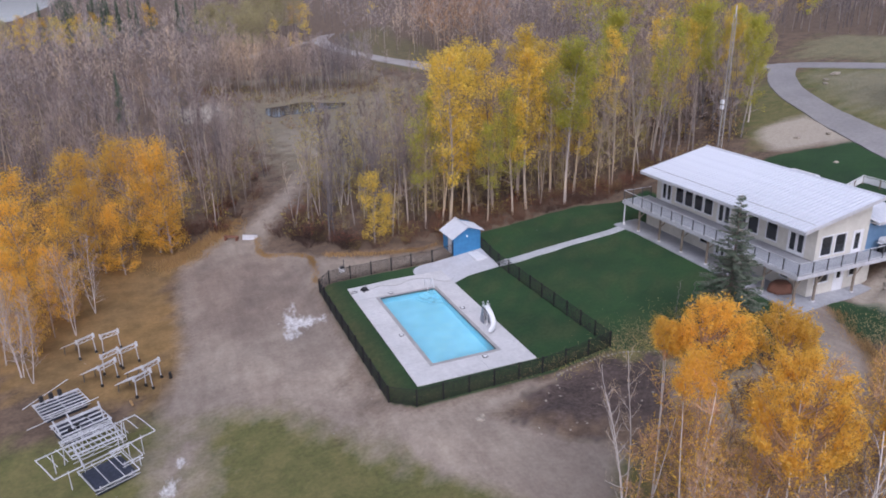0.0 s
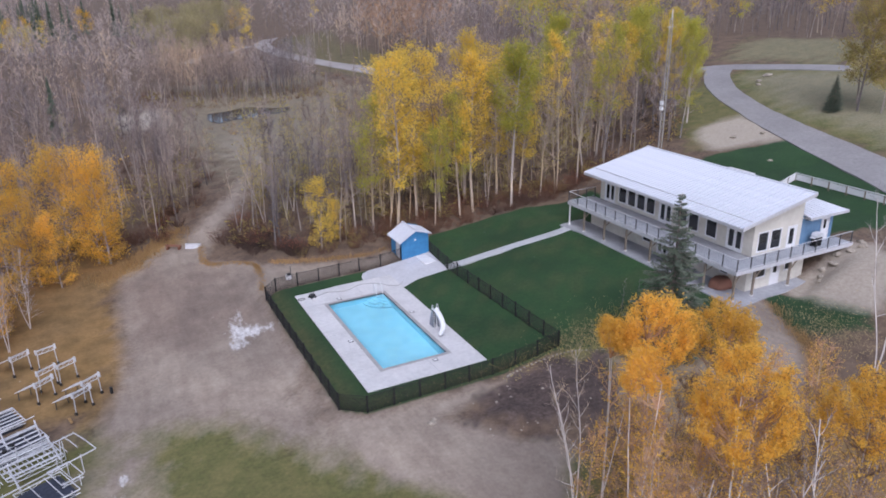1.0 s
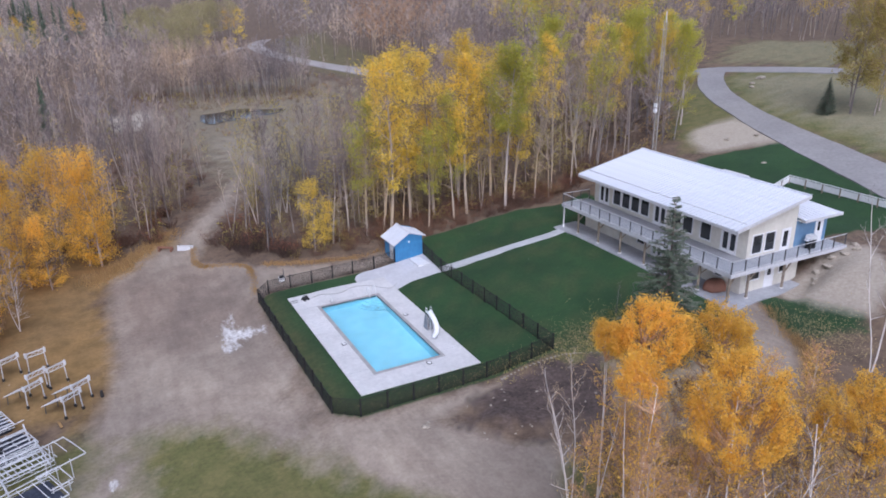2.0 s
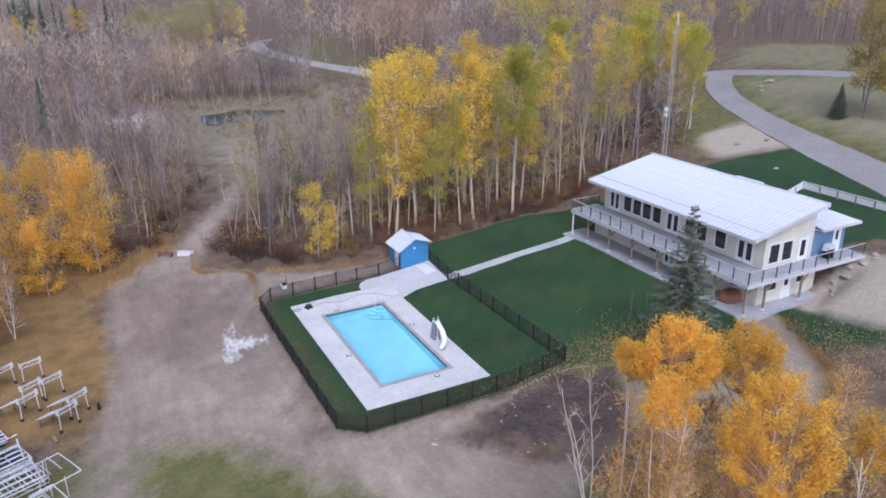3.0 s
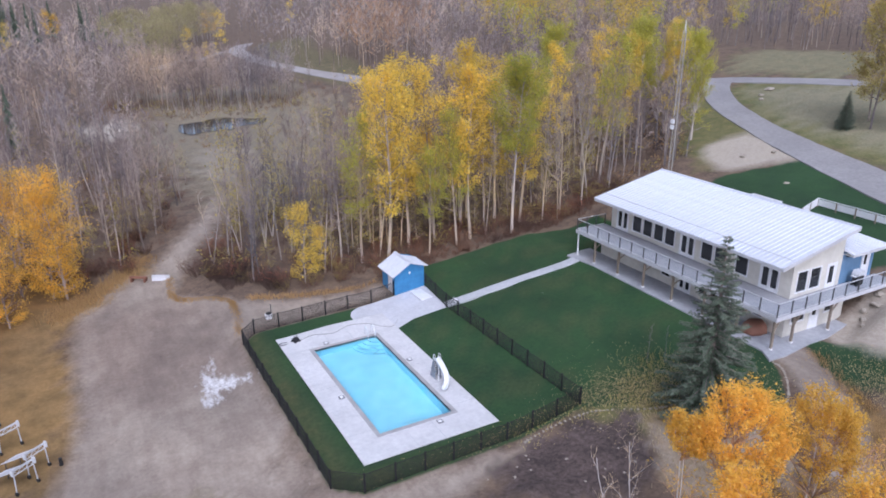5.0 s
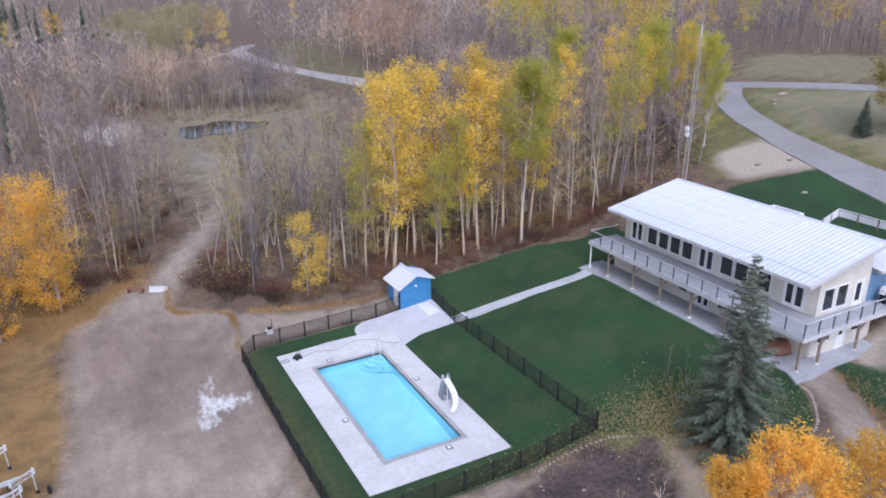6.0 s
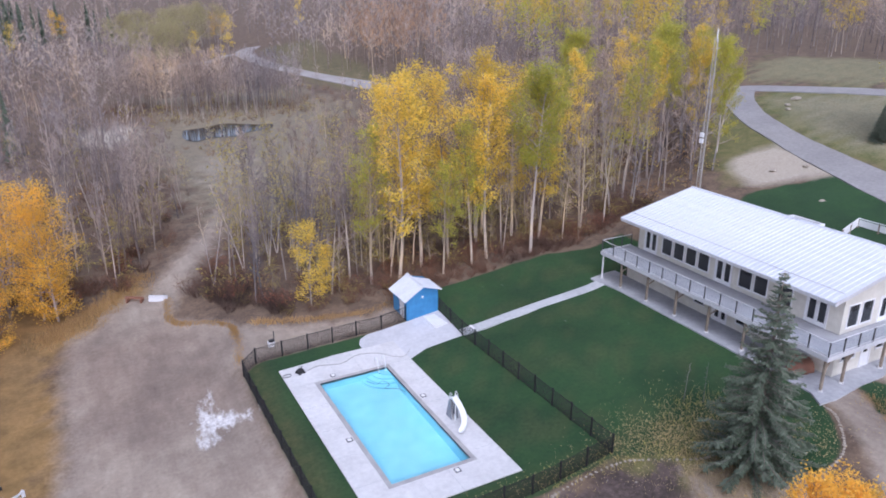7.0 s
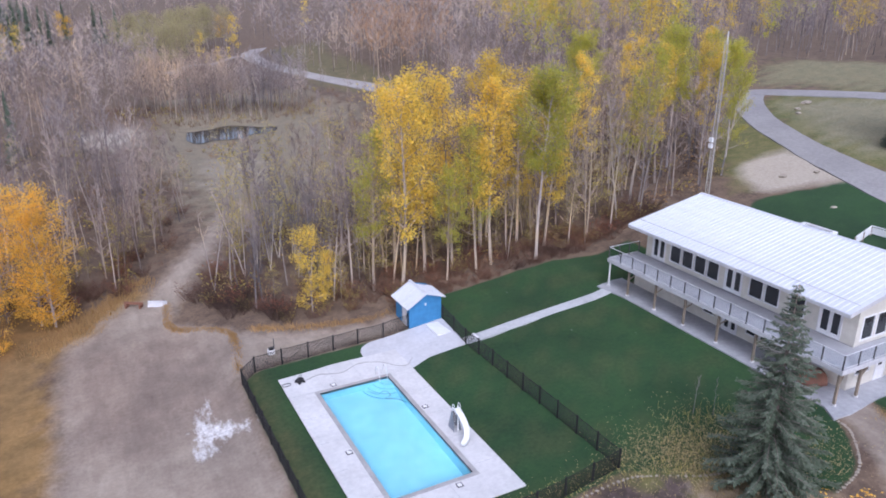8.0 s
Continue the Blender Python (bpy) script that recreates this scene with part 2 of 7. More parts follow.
def ground_material():
    """One sheet: forest floor, with lawn, gravel, dry grass, dark earth, wet mud with painted reflection, sand and pale
    scrub laid in by masks.
    """
    m, n, l, b = material("ground_cover", 0.95)
    co = n.new("ShaderNodeTexCoord").outputs["Object"]
    fine = noise_node(n, l, 3.5, 6, 0.7, co)
    mid = noise_node(n, l, 0.6, 4, 0.6, co)
    big = noise_node(n, l, 0.12, 3, 0.6, co)

    def two(a, c, f, lo=0.35, hi=0.65):
        return ramp(n, l, f, [(lo, a), (hi, c)])

    a = n.new("ShaderNodeVertexColor")
    a.layer_name = "cover_one"
    c = n.new("ShaderNodeVertexColor")
    c.layer_name = "cover_two"
    sa, sc = n.new("ShaderNodeSeparateColor"), n.new("ShaderNodeSeparateColor")
    l.new(a.outputs["Color"], sa.inputs[0])
    l.new(c.outputs["Color"], sc.inputs[0])

    floor_c = mix(n, l, 0.5, two((0.08, 0.054, 0.039), (0.20, 0.138, 0.092), fine), two((0.065, 0.045, 0.035), (0.22, 0.154, 0.102), mid))
    lawn_c = mix(n, l, 0.5, two((0.011, 0.040, 0.013), (0.028, 0.076, 0.021), fine), two((0.013, 0.046, 0.017), (0.027, 0.072, 0.021), mid, 0.3, 0.7))
    gravel_c = mix(n, l, 0.45, two((0.29, 0.243, 0.205), (0.41, 0.352, 0.302), fine), two((0.275, 0.228, 0.195), (0.415, 0.358, 0.308), mid, 0.3, 0.7))
    gravel_c = mix(n, l, 1.0, gravel_c, two((0.82, 0.805, 0.79), (1.08, 1.06, 1.02), big, 0.38, 0.62), "MULTIPLY")
    streak = noise_node(n, l, 0.9, 5, 0.65, co, (1.6, 0.22, 1))
    gravel_c = mix(n, l, 1.0, gravel_c, two((0.92, 0.91, 0.90), (1.04, 1.04, 1.02), streak, 0.36, 0.64), "MULTIPLY")
    scuff = noise_node(n, l, 0.34, 6, 0.72, co, (1.2, 0.6, 1))
    gravel_c = mix(n, l, 1.0, gravel_c, two((0.87, 0.85, 0.84), (1.05, 1.05, 1.03), scuff, 0.40, 0.60), "MULTIPLY")
    gravel_c = mix(n, l, sc.outputs[2], gravel_c, mix(n, l, 1.0, gravel_c, (0.74, 0.70, 0.70), "MULTIPLY"))
    dry_c = mix(n, l, 0.5, two((0.19, 0.12, 0.05), (0.32, 0.21, 0.09), fine), two((0.20, 0.13, 0.055), (0.30, 0.18, 0.06), big))
    dry_c = mix(n, l, 1.0, dry_c, two((0.70, 0.70, 0.66), (1.06, 1.04, 1.02), mid, 0.32, 0.62), "MULTIPLY")
    lawn_c = mix(n, l, 1.0, lawn_c, two((0.78, 0.80, 0.78), (1.2, 1.14, 1.08), big, 0.36, 0.64), "MULTIPLY")
    lawn_c = mix(n, l, sc.outputs[2], lawn_c, two((0.05, 0.06, 0.02), (0.10, 0.10, 0.04), fine))
    earth_c = mix(n, l, 1.0, two((0.05, 0.036, 0.032), (0.15, 0.112, 0.098), fine), two((0.6, 0.58, 0.58), (1.1, 1.08, 1.06), mid), "MULTIPLY")
    # puddles: the sky's reflection is put into this pale colour
    wet_glint_c = two((0.44, 0.42, 0.42), (0.80, 0.78, 0.77), fine)
    splash = noise_node(n, l, 1.1, 7, 0.72, co, (1.5, 0.55, 1))
    sand_c = two((0.36, 0.31, 0.25), (0.47, 0.415, 0.34), fine)
    green_c = mix(n, l, 0.5, two((0.085, 0.09, 0.026), (0.185, 0.17, 0.06), fine), two((0.075, 0.095, 0.025), (0.19, 0.165, 0.062), mid))

    def edge(v, ragged=0.7, width=0.15, grain=None):
        """A ragged edge to a mask."""
        s = n.new("ShaderNodeMath")
        s.operation = "MULTIPLY_ADD"
        l.new(grain or fine, s.inputs[0])
        s.inputs[1].default_value = ragged
        l.new(v, s.inputs[2])
        r = n.new("ShaderNodeMapRange")
        r.inputs["From Min"].default_value, r.inputs["From Max"].default_value = 0.5 - width + ragged / 2, 0.5 + width + ragged / 2
        l.new(s.outputs[0], r.inputs["Value"])
        return r.outputs[0]

    col = mix(n, l, edge(c.outputs["Alpha"], 0.5, 0.3), floor_c, green_c)
    col = mix(n, l, edge(sa.outputs[2], 0.5, 0.25), col, dry_c)
    col = mix(n, l, edge(sa.outputs[1], 0.35, 0.4), col, gravel_c)
    col = mix(n, l, edge(sa.outputs[0]), col, lawn_c)
    col = mix(n, l, edge(a.outputs["Alpha"], 0.8, 0.3), col, earth_c)
    col = mix(n, l, edge(sc.outputs[0], 1.9, 0.16, splash), col, wet_glint_c)
    col = mix(n, l, edge(sc.outputs[1], 0.3, 0.35), col, sand_c)
    l.new(col, b.inputs["Base Color"])
    bump(n, l, b, fine, 0.5, 0.06)
    return m


M["ground"] = ground_material()


# ---- mesh helpers ----
class Shape:
    """Gathers vertices and faces, then makes one mesh of them."""

    def __init__(self):
        self.v, self.f = [], []

    def add(self, verts, faces):
        k = len(self.v)
        self.v.extend(verts)
        self.f.extend([tuple(i + k for i in face) for face in faces])
        return self

    def box(self, x0, y0, z0, x1, y1, z1, m=None, bev=0.0):
        """A box with chamfered upright edges when bev is given."""
        if bev:
            ring = [(x0 + bev, y0), (x1 - bev, y0), (x1, y0 + bev), (x1, y1 - bev), (x1 - bev, y1), (x0 + bev, y1), (x0, y1 - bev), (x0, y0 + bev)]
        else:
            ring = [(x0, y0), (x1, y0), (x1, y1), (x0, y1)]
        return self.prism(ring, z0, z1, m)

    def prism(self, ring, z0, z1, m=None):
        k = len(ring)
        vs = [(x, y, z0) for x, y in ring] + [(x, y, z1) for x, y in ring]
        if m is not None:
            vs = [tuple(m @ Vector(p)) for p in vs]
        fs = [tuple(reversed(range(k))), tuple(range(k, 2 * k))] + [(i, (i + 1) % k, k + (i + 1) % k, k + i) for i in range(k)]
        return self.add(vs, fs)

    def beam(self, a, b, w, h=None, up=(0, 0, 1)):
        """A square bar from a to b, w wide and h high."""
        h = h or w
        a, b = Vector(a), Vector(b)
        d = (b - a).normalized()
        u = Vector(up)
        if abs(d.dot(u)) > 0.98:
            u = Vector((0, 1, 0))
        s = d.cross(u).normalized() * (w / 2)
        t = s.cross(d).normalized() * (h / 2)
        vs = [tuple(p + i * s + j * t) for p in (a, b) for i, j in ((-1, -1), (1, -1), (1, 1), (-1, 1))]
        return self.add(vs, [(3, 2, 1, 0), (4, 5, 6, 7), (0, 1, 5, 4), (1, 2, 6, 5), (2, 3, 7, 6), (3, 0, 4, 7)])

    def tube(self, pts, radii, sides=6, cap=True):
        """A round bar along points."""
        pts = [Vector(p) for p in pts]
        if not hasattr(radii, "__len__"):
            radii = [radii] * len(pts)
        vs, fs = [], []
        side = None
        for i, p in enumerate(pts):
            d = (pts[min(i + 1, len(pts) - 1)] - pts[max(i - 1, 0)]).normalized()
            if side is None:
                side = d.cross(Vector((0, 0, 1)) if abs(d.z) < 0.9 else Vector((1, 0, 0))).normalized()
            side = (side - d * side.dot(d)).normalized()
            other = d.cross(side)
            for k in range(sides):
                a = 2 * math.pi * k / sides
                vs.append(tuple(p + (side * math.cos(a) + other * math.sin(a)) * radii[i]))
        for i in range(len(pts) - 1):
            for k in range(sides):
                k2 = (k + 1) % sides
                fs.append((i * sides + k, i * sides + k2, (i + 1) * sides + k2, (i + 1) * sides + k))
        if cap:
            fs.append(tuple(reversed(range(sides))))
            fs.append(tuple(range((len(pts) - 1) * sides, len(pts) * sides)))
        return self.add(vs, fs)

    def disc(self, c, r, z0, z1, sides=12):
        return self.prism([(c[0] + r * math.cos(2 * math.pi * i / sides), c[1] + r * math.sin(2 * math.pi * i / sides)) for i in range(sides)], z0, z1)

    def mesh(self, name, mat, smooth=False):
        me = bpy.data.meshes.new(name)
        me.from_pydata(self.v, [], self.f)
        me.materials.append(mat)
        if smooth:
            me.polygons.foreach_set("use_smooth", [True] * len(me.polygons))
        me.update()
        return me


def part(name, shape, mat, parent, label="", smooth=False):
    """One mesh object under a thing or under a part."""
    ob = new(name, shape.mesh(name, mat, smooth) if isinstance(shape, Shape) else shape)
    ob.parent = parent
    if parent.matrix_world != Matrix.Identity(4) and parent.parent is None and parent.type == "EMPTY":
        ob.matrix_parent_inverse = Matrix.Identity(4)
    if label:
        tagged(ob, label)
    return ob


def cell_solid(us, vs, skip, w0, w1, axes):
    """A welded slab of cells between the lines us and vs, from w0 to w1, less the cells that skip(u, v) names. axes orders u, v, w into x, y, z."""
    s, ids, count = Shape(), {}, {}
    us, vs = sorted(set(us)), sorted(set(vs))

    def vert(u, v, w):
        p = tuple((u, v, w)[k] for k in axes)
        if p not in ids:
            ids[p] = len(s.v)
            s.v.append(p)
        return ids[p]

    for a, b in zip(us, us[1:]):
        for c, d in zip(vs, vs[1:]):
            if skip((a + b) / 2, (c + d) / 2):
                continue
            q = [vert(u, v, w) for w in (w0, w1) for u, v in ((a, c), (b, c), (b, d), (a, d))]
            for f in ((3, 2, 1, 0), (4, 5, 6, 7), (0, 1, 5, 4), (1, 2, 6, 5), (2, 3, 7, 6), (3, 0, 4, 7)):
                face = tuple(q[i] for i in f)
                count.setdefault(tuple(sorted(face)), []).append(face)
    s.f = [v[0] for v in count.values() if len(v) == 1]
    return s


def thing(name, label, category, at=(0, 0, 0), rz=0.0, group="", kind=""):
    """An Empty at the base of a thing."""
    ob = new(name)
    ob.empty_display_size = 0.3
    ob.matrix_basis = pose(*at, 0, 0, rz)
    return tagged(ob, label, category, group, kind)


def solo(name, shape, mat, label, category="", kind="", group="", smooth=False):
    return tagged(new(name, shape.mesh(name, mat, smooth)), label, category, group, kind)


# ---- lie of the land ----
def ease(a, b, x):
    t = np.clip((np.asarray(x, float) - a) / (b - a), 0, 1)
    return t * t * (3 - 2 * t)


def land(x, y):
    """Height of the ground: low lot, level pool terrace, lawn rising to the house, higher ground behind it."""
    x, y = np.asarray(x, float), np.asarray(y, float)
    z = -1.3 + 0.5 * ease(-2, 9, x) + 0.75 * ease(9, 14.5, x)
    z = z + 2.38 * np.clip((x - 24.6) / 19.0, 0, 1) ** 0.9
    late = ease(33, 35.5, y) * (1 - ease(39, 46, y))
    z = z + 2.5 * ease(47.5 + 4.5 * late, 57.5 + late, x) + 0.14 * np.maximum(0, np.minimum(x, 130) - 66)
    z = z + 0.03 * np.maximum(0, np.minimum(y, 180) - 57) * (1 - ease(12, 40, x))
    z = z + 2.4 * np.exp(-((x - 31) / 17) ** 2) * ease(157, 165, y) * (1 - ease(176, 192, y))
    # the shore far off
    z = z - 9.0 * ease(520, 680, y) * (1 - ease(-110, -55, x))
    return z


def land_z(x, y):
    return float(land(x, y))


def dist_line(px, py, pts):
    """Distance from points to a polyline."""
    best = np.full(np.shape(px), 1e9)
    for (ax, ay), (bx, by) in zip(pts, pts[1:]):
        dx, dy = bx - ax, by - ay
        t = np.clip(((px - ax) * dx + (py - ay) * dy) / (dx * dx + dy * dy), 0, 1)
        best = np.minimum(best, np.hypot(px - ax - t * dx, py - ay - t * dy))
    return best


def inside(px, py, poly):
    """Signed distance to a closed outline, positive inside."""
    d = dist_line(px, py, poly + poly[:1])
    odd = np.zeros(np.shape(px), bool)
    for (ax, ay), (bx, by) in zip(poly, poly[1:] + poly[:1]):
        cross = ((ay > py) != (by > py)) & (px < (bx - ax) * (py - ay) / ((by - ay) or 1e-9) + ax)
        odd ^= cross
    return np.where(odd, d, -d)


def curved(pts, k=6):
    """Catmull-Rom through points."""
    out = []
    p = [pts[0]] + list(pts) + [pts[-1]]
    for i in range(1, len(p) - 2):
        a, b, c, d = (np.array(q, float) for q in p[i - 1:i + 3])
        for j in range(k):
            t = j / k
            out.append(tuple(0.5 * (2 * b + (c - a) * t + (2 * a - 5 * b + 4 * c - d) * t * t + (3 * b - a - 3 * c + d) * t ** 3)))
    out.append(tuple(map(float, pts[-1])))
    return out


FENCE = [(26.75, 62.1), (22.2, 62.0), (13.7, 61.3), (12.5, 60.2), (12.5, 40.3), (14.0, 38.75), (29.7, 39.1), (29.4, 57.0), (29.75, 61.6)]
LAWN = [(12.5, 60.2), (13.75, 61.3), (26.6, 62.0), (29.7, 61.8), (31.5, 65.6), (44.4, 65.2), (52.0, 64.2), (52, 57.6), (44.4, 57.5), (44.3, 35.6), (43.3, 35.2), (42.3, 33.6), (40.6, 31.9), (39.3, 31.3), (37.6, 31.1), (35.4, 33.6), (33.0, 36.0), (30.2, 38.2), (29.7, 38.7), (14.0, 38.6), (12.5, 40.2)]
LOT = [(6.4, 79.5), (3.4, 75.5), (1.0, 73.2), (0.2, 65.6), (0.15, 56.8), (-0.6, 52.4), (-2.2, 47.6), (-3.4, 40.4), (-4.5, 30), (-1.5, 30), (1.4, 44.6), (5.0, 43.2), (7.7, 39.2), (10.9, 34.8), (14, 29.8), (18.2, 24.5), (21.2, 25.2), (22.0, 27.5), (24, 29.5), (21.5, 31.5), (18.5, 35.5), (25, 38.0), (14.0, 38.4), (12.3, 40.2), (12.2, 60.6), (13.6, 61.7), (22.2, 62.5), (26.6, 62.5), (26.4, 64.6), (22, 65.4), (17.4, 66.4), (14.2, 67.9), (11.6, 70.9), (9.4, 73.4), (9.7, 77.0)]
DIRT = [(32.6, 36.4), (29.4, 38.2), (24.9, 37.8), (21.0, 36.9), (20.0, 34.6), (21.0, 32.8), (24, 31.4), (27, 30.6), (29.4, 31.2), (31.2, 33.6)]
TAN_BED = [(31.8, 35.6), (34.2, 35.4), (36.4, 33.2), (37.6, 31.0), (36, 27), (29, 26), (28.6, 30.6), (30.4, 33.6)]
DRY = [(-1.0, 73.0), (0.4, 66), (0.3, 57), (-0.6, 52.4), (-1.8, 48.5), (-7, 50), (-14, 56), (-16, 68), (-12, 80), (-3, 84), (3.4, 78.5)]
BERM = [(9.6, 77.2), (9.2, 72.7), (11.4, 70.4), (13.2, 68.2), (13.3, 65.8), (12.6, 61.8)]
PUDDLE = [(7.8, 53.2), (8.0, 55.4), (8.7, 58.8), (9.6, 61.0), (10.2, 60.6), (9.9, 57.4), (12.3, 56.0), (12.0, 54.6), (9.8, 55.0), (9.2, 53.2)]
BACK_LAWN = [(58, 58.5), (69.5, 63.8), (80.6, 60.4), (76.0, 49.5), (73.4, 43.0), (71.5, 36), (58.5, 38.5)]
SIDE_LAWN = [(47.35, 35.6), (48.8, 35.4), (50.5, 32.9), (51.2, 28.9), (48.4, 25.9), (43.2, 24.1), (43.4, 27.9), (44.2, 30.3), (45.6, 32.9)]
SLOPE = [(49.0, 35.4), (52, 36.5), (58.5, 36.5), (60, 34.5), (56, 30), (51, 28.2), (49.6, 30.6)]
SAND = [(77.8, 73.6), (85.6, 72.6), (82.0, 62.6), (80.0, 61.2), (71.8, 65.1), (72.5, 68)]
FIELD = [(84.5, 52), (80, 30), (126, 30), (122, 62), (113, 79), (107, 90), (101, 88.5), (95, 79.5), (88.6, 67)]
DRIVE = [(45.2, 35.2), (44.0, 32.4), (42.5, 30.2), (40.6, 28.2), (37.5, 25.6)]
TRACK = [(7.4, 75.5), (9.4, 79.0), (12.2, 84.0), (15.0, 89), (17.3, 94.5), (18.8, 100)]
CLEARING = [(18.5, 108), (24, 106), (29, 112), (31.5, 128), (20, 130), (18.5, 118)]
REEDS = [(5.5, 142), (14.5, 140), (16, 154), (6, 159)]
GAP = [(109, 101), (113, 92), (117.5, 79), (131, 76), (148, 82), (138, 100), (128, 112)]
POND = [(23.6, 152.4), (28.0, 153.6), (32.0, 156.0), (37.0, 152.0), (40.0, 150.8), (38.0, 146.0), (34.0, 145.2), (31.2, 142.2), (27.0, 142.8), (23.8, 141.0), (22.4, 145.0)]
GLADE = [(16, 92), (25, 91), (44, 112), (58, 146), (56, 178), (46, 200), (22, 196), (12, 128)]

# ---- ground: one sheet, fine near the pool, coarse towards the horizon ----
near_x = np.arange(-20, 62, 0.55)
near_y = np.arange(18, 112, 0.55)


def stretch_out(near, lo, hi):
    out, step, p = [], 0.8, near[-1]
    while p < hi:
        p, step = p + step, step * 1.09
        out.append(p)
    left, step, p = [], 0.8, near[0]
    while p > lo:
        p, step = p - step, step * 1.09
        left.append(p)
    return np.array(left[::-1] + list(near) + out)


gx, gy = stretch_out(near_x, -2600, 2600), stretch_out(near_y, -900, 3200)
GX, GY = np.meshgrid(gx, gy)
flat_x, flat_y = GX.ravel(), GY.ravel()


def wobble(x, y, scale, seed):
    """Cheap smooth noise from crossed waves, about -1 to 1."""
    r = np.random.RandomState(seed)
    total = np.zeros_like(x)
    for k in range(7):
        a, f, p = r.uniform(0, 6.28), r.uniform(0.5, 2.2) / scale, r.uniform(0, 6.28)
        total = total + np.sin((x * math.cos(a) + y * math.sin(a)) * f * 6.28 + p)
    return total / 3.2


GZ = land(flat_x, flat_y)
off_pool = np.clip(-inside(flat_x, flat_y, [(13, 39), (29, 39), (29, 61.5), (13, 61.5)]) / 3, 0, 1)
off_house = np.clip(-inside(flat_x, flat_y, [(42, 34), (60, 34), (60, 60), (42, 60)]) / 3, 0, 1)
GZ = GZ + 0.07 * wobble(flat_x, flat_y, 7.0, 3) * off_pool * off_house * (1 - ease(110, 130, flat_y))
# earth bank beside the lot, spoil heap, tyre ruts
berm = dist_line(flat_x, flat_y, BERM)
GZ = GZ + 0.32 * np.exp(-((berm / 0.45) ** 2))
heap = np.hypot((flat_x - 22.2) / 1.5, (flat_y - 33.7) / 1.0)
GZ = GZ + 0.7 * np.exp(-heap ** 2) * (1 + 0.3 * wobble(flat_x, flat_y, 1.1, 9))
bank = inside(flat_x, flat_y, LOT)
GZ = GZ - 0.05 * np.clip(bank, 0, 1)
basin = inside(flat_x, flat_y, [(15.5, 41.6), (23.9, 41.6), (23.9, 59.2), (15.5, 59.2)])
GZ = np.where(basin > 0.0, -2.4, GZ)
hollow = inside(flat_x, flat_y, POND)
GZ = np.where(hollow > -5, GZ + (1.40 - GZ) * ease(-5, 0.3, hollow), GZ)
under = inside(flat_x, flat_y, [(48, 38), (56.5, 38), (56.5, 56), (48, 56)])
GZ = np.where(under > 0.0, 1.7, GZ)

nx, ny = len(gx), len(gy)
ground_mesh = bpy.data.meshes.new("ground")
idx = np.arange(nx * ny).reshape(ny, nx)
quads = np.stack([idx[:-1, :-1], idx[:-1, 1:], idx[1:, 1:], idx[1:, :-1]], -1).reshape(-1, 4)
ground_mesh.vertices.add(nx * ny)
ground_mesh.vertices.foreach_set("co", np.stack([flat_x, flat_y, GZ], 1).ravel())
ground_mesh.loops.add(quads.size)
ground_mesh.loops.foreach_set("vertex_index", quads.ravel())
ground_mesh.polygons.add(len(quads))
ground_mesh.polygons.foreach_set("loop_start", np.arange(0, quads.size, 4))
ground_mesh.polygons.foreach_set("use_smooth", np.ones(len(quads), bool))
ground_mesh.update(calc_edges=True)
ground_mesh.validate()


def soft_mask(d, width):
    return np.clip(0.5 + d / (2 * width), 0, 1)


w1, w2 = wobble(flat_x, flat_y, 4.0, 11), wobble(flat_x, flat_y, 1.6, 12)
lawn = soft_mask(inside(flat_x, flat_y, LAWN), 0.35)
leafy = np.exp(-(((flat_x - 34.3) / 5.0) ** 2 + ((flat_y - 37.0) / 3.4) ** 2))
strip = np.clip(np.exp(-((flat_x - 13.2) / 1.0) ** 2) + np.exp(-((flat_y - 39.5) / 0.9) ** 2) * (flat_x < 31), 0, 1) * soft_mask(inside(flat_x, flat_y, LAWN), 0.35)
lawn = lawn * (1 - 0.5 * leafy)
lawn = np.maximum(lawn, soft_mask(inside(flat_x, flat_y, BACK_LAWN) + 0.3 * w1, 0.6))
lawn = np.maximum(lawn, (0.22 + 0.65 * ease(27.6, 31.8, 0.75 * flat_y + 0.25 * (flat_x - 15) + 0.4 * w2)) * soft_mask(inside(flat_x, flat_y, SIDE_LAWN) + 0.3 * w2, 0.6))
gravel = soft_mask(inside(flat_x, flat_y, LOT) + 0.25 * w2 + 0.3 * w1, 0.9)
low_lot = soft_mask(inside(flat_x, flat_y, LOT) - 0.5 + 0.7 * w2 + 0.5 * w1, 2.2)
gravel = np.where((flat_y < 48) & (flat_x < 12), gravel + (low_lot - gravel) * ease(48, 45, flat_y), gravel)
gravel = np.maximum(gravel, soft_mask(inside(flat_x, flat_y, SLOPE) + 0.3 * w2, 0.6))
gravel = np.maximum(gravel, soft_mask(1.3 - dist_line(flat_x, flat_y, DRIVE) + 0.2 * w2, 0.5))
gravel = np.maximum(gravel, soft_mask(1.65 - dist_line(flat_x, flat_y, curved(TRACK)) - 1.5 * ease(84, 99, flat_y) + 0.35 * w2, 1.1))
dry = soft_mask(inside(flat_x, flat_y, DRY) + 1.2 * w1, 2.5)
dry = np.maximum(dry, soft_mask(0.3 - berm + 0.12 * w2, 0.35))
dry = np.maximum(dry, 0.75 * soft_mask(inside(flat_x, flat_y, [(15.5, 23.5), (22, 25), (25, 27), (34, 27.5), (41, 25.5), (46, 20), (40, 2), (8, 2), (12, 16)]) + 1.0 * w1, 2.0))
dry = np.maximum(dry, 0.9 * soft_mask(2.2 - dist_line(flat_x, flat_y, [(7.0, 80), (4.0, 77), (-1, 74)]) + 0.5 * w2, 1.0))
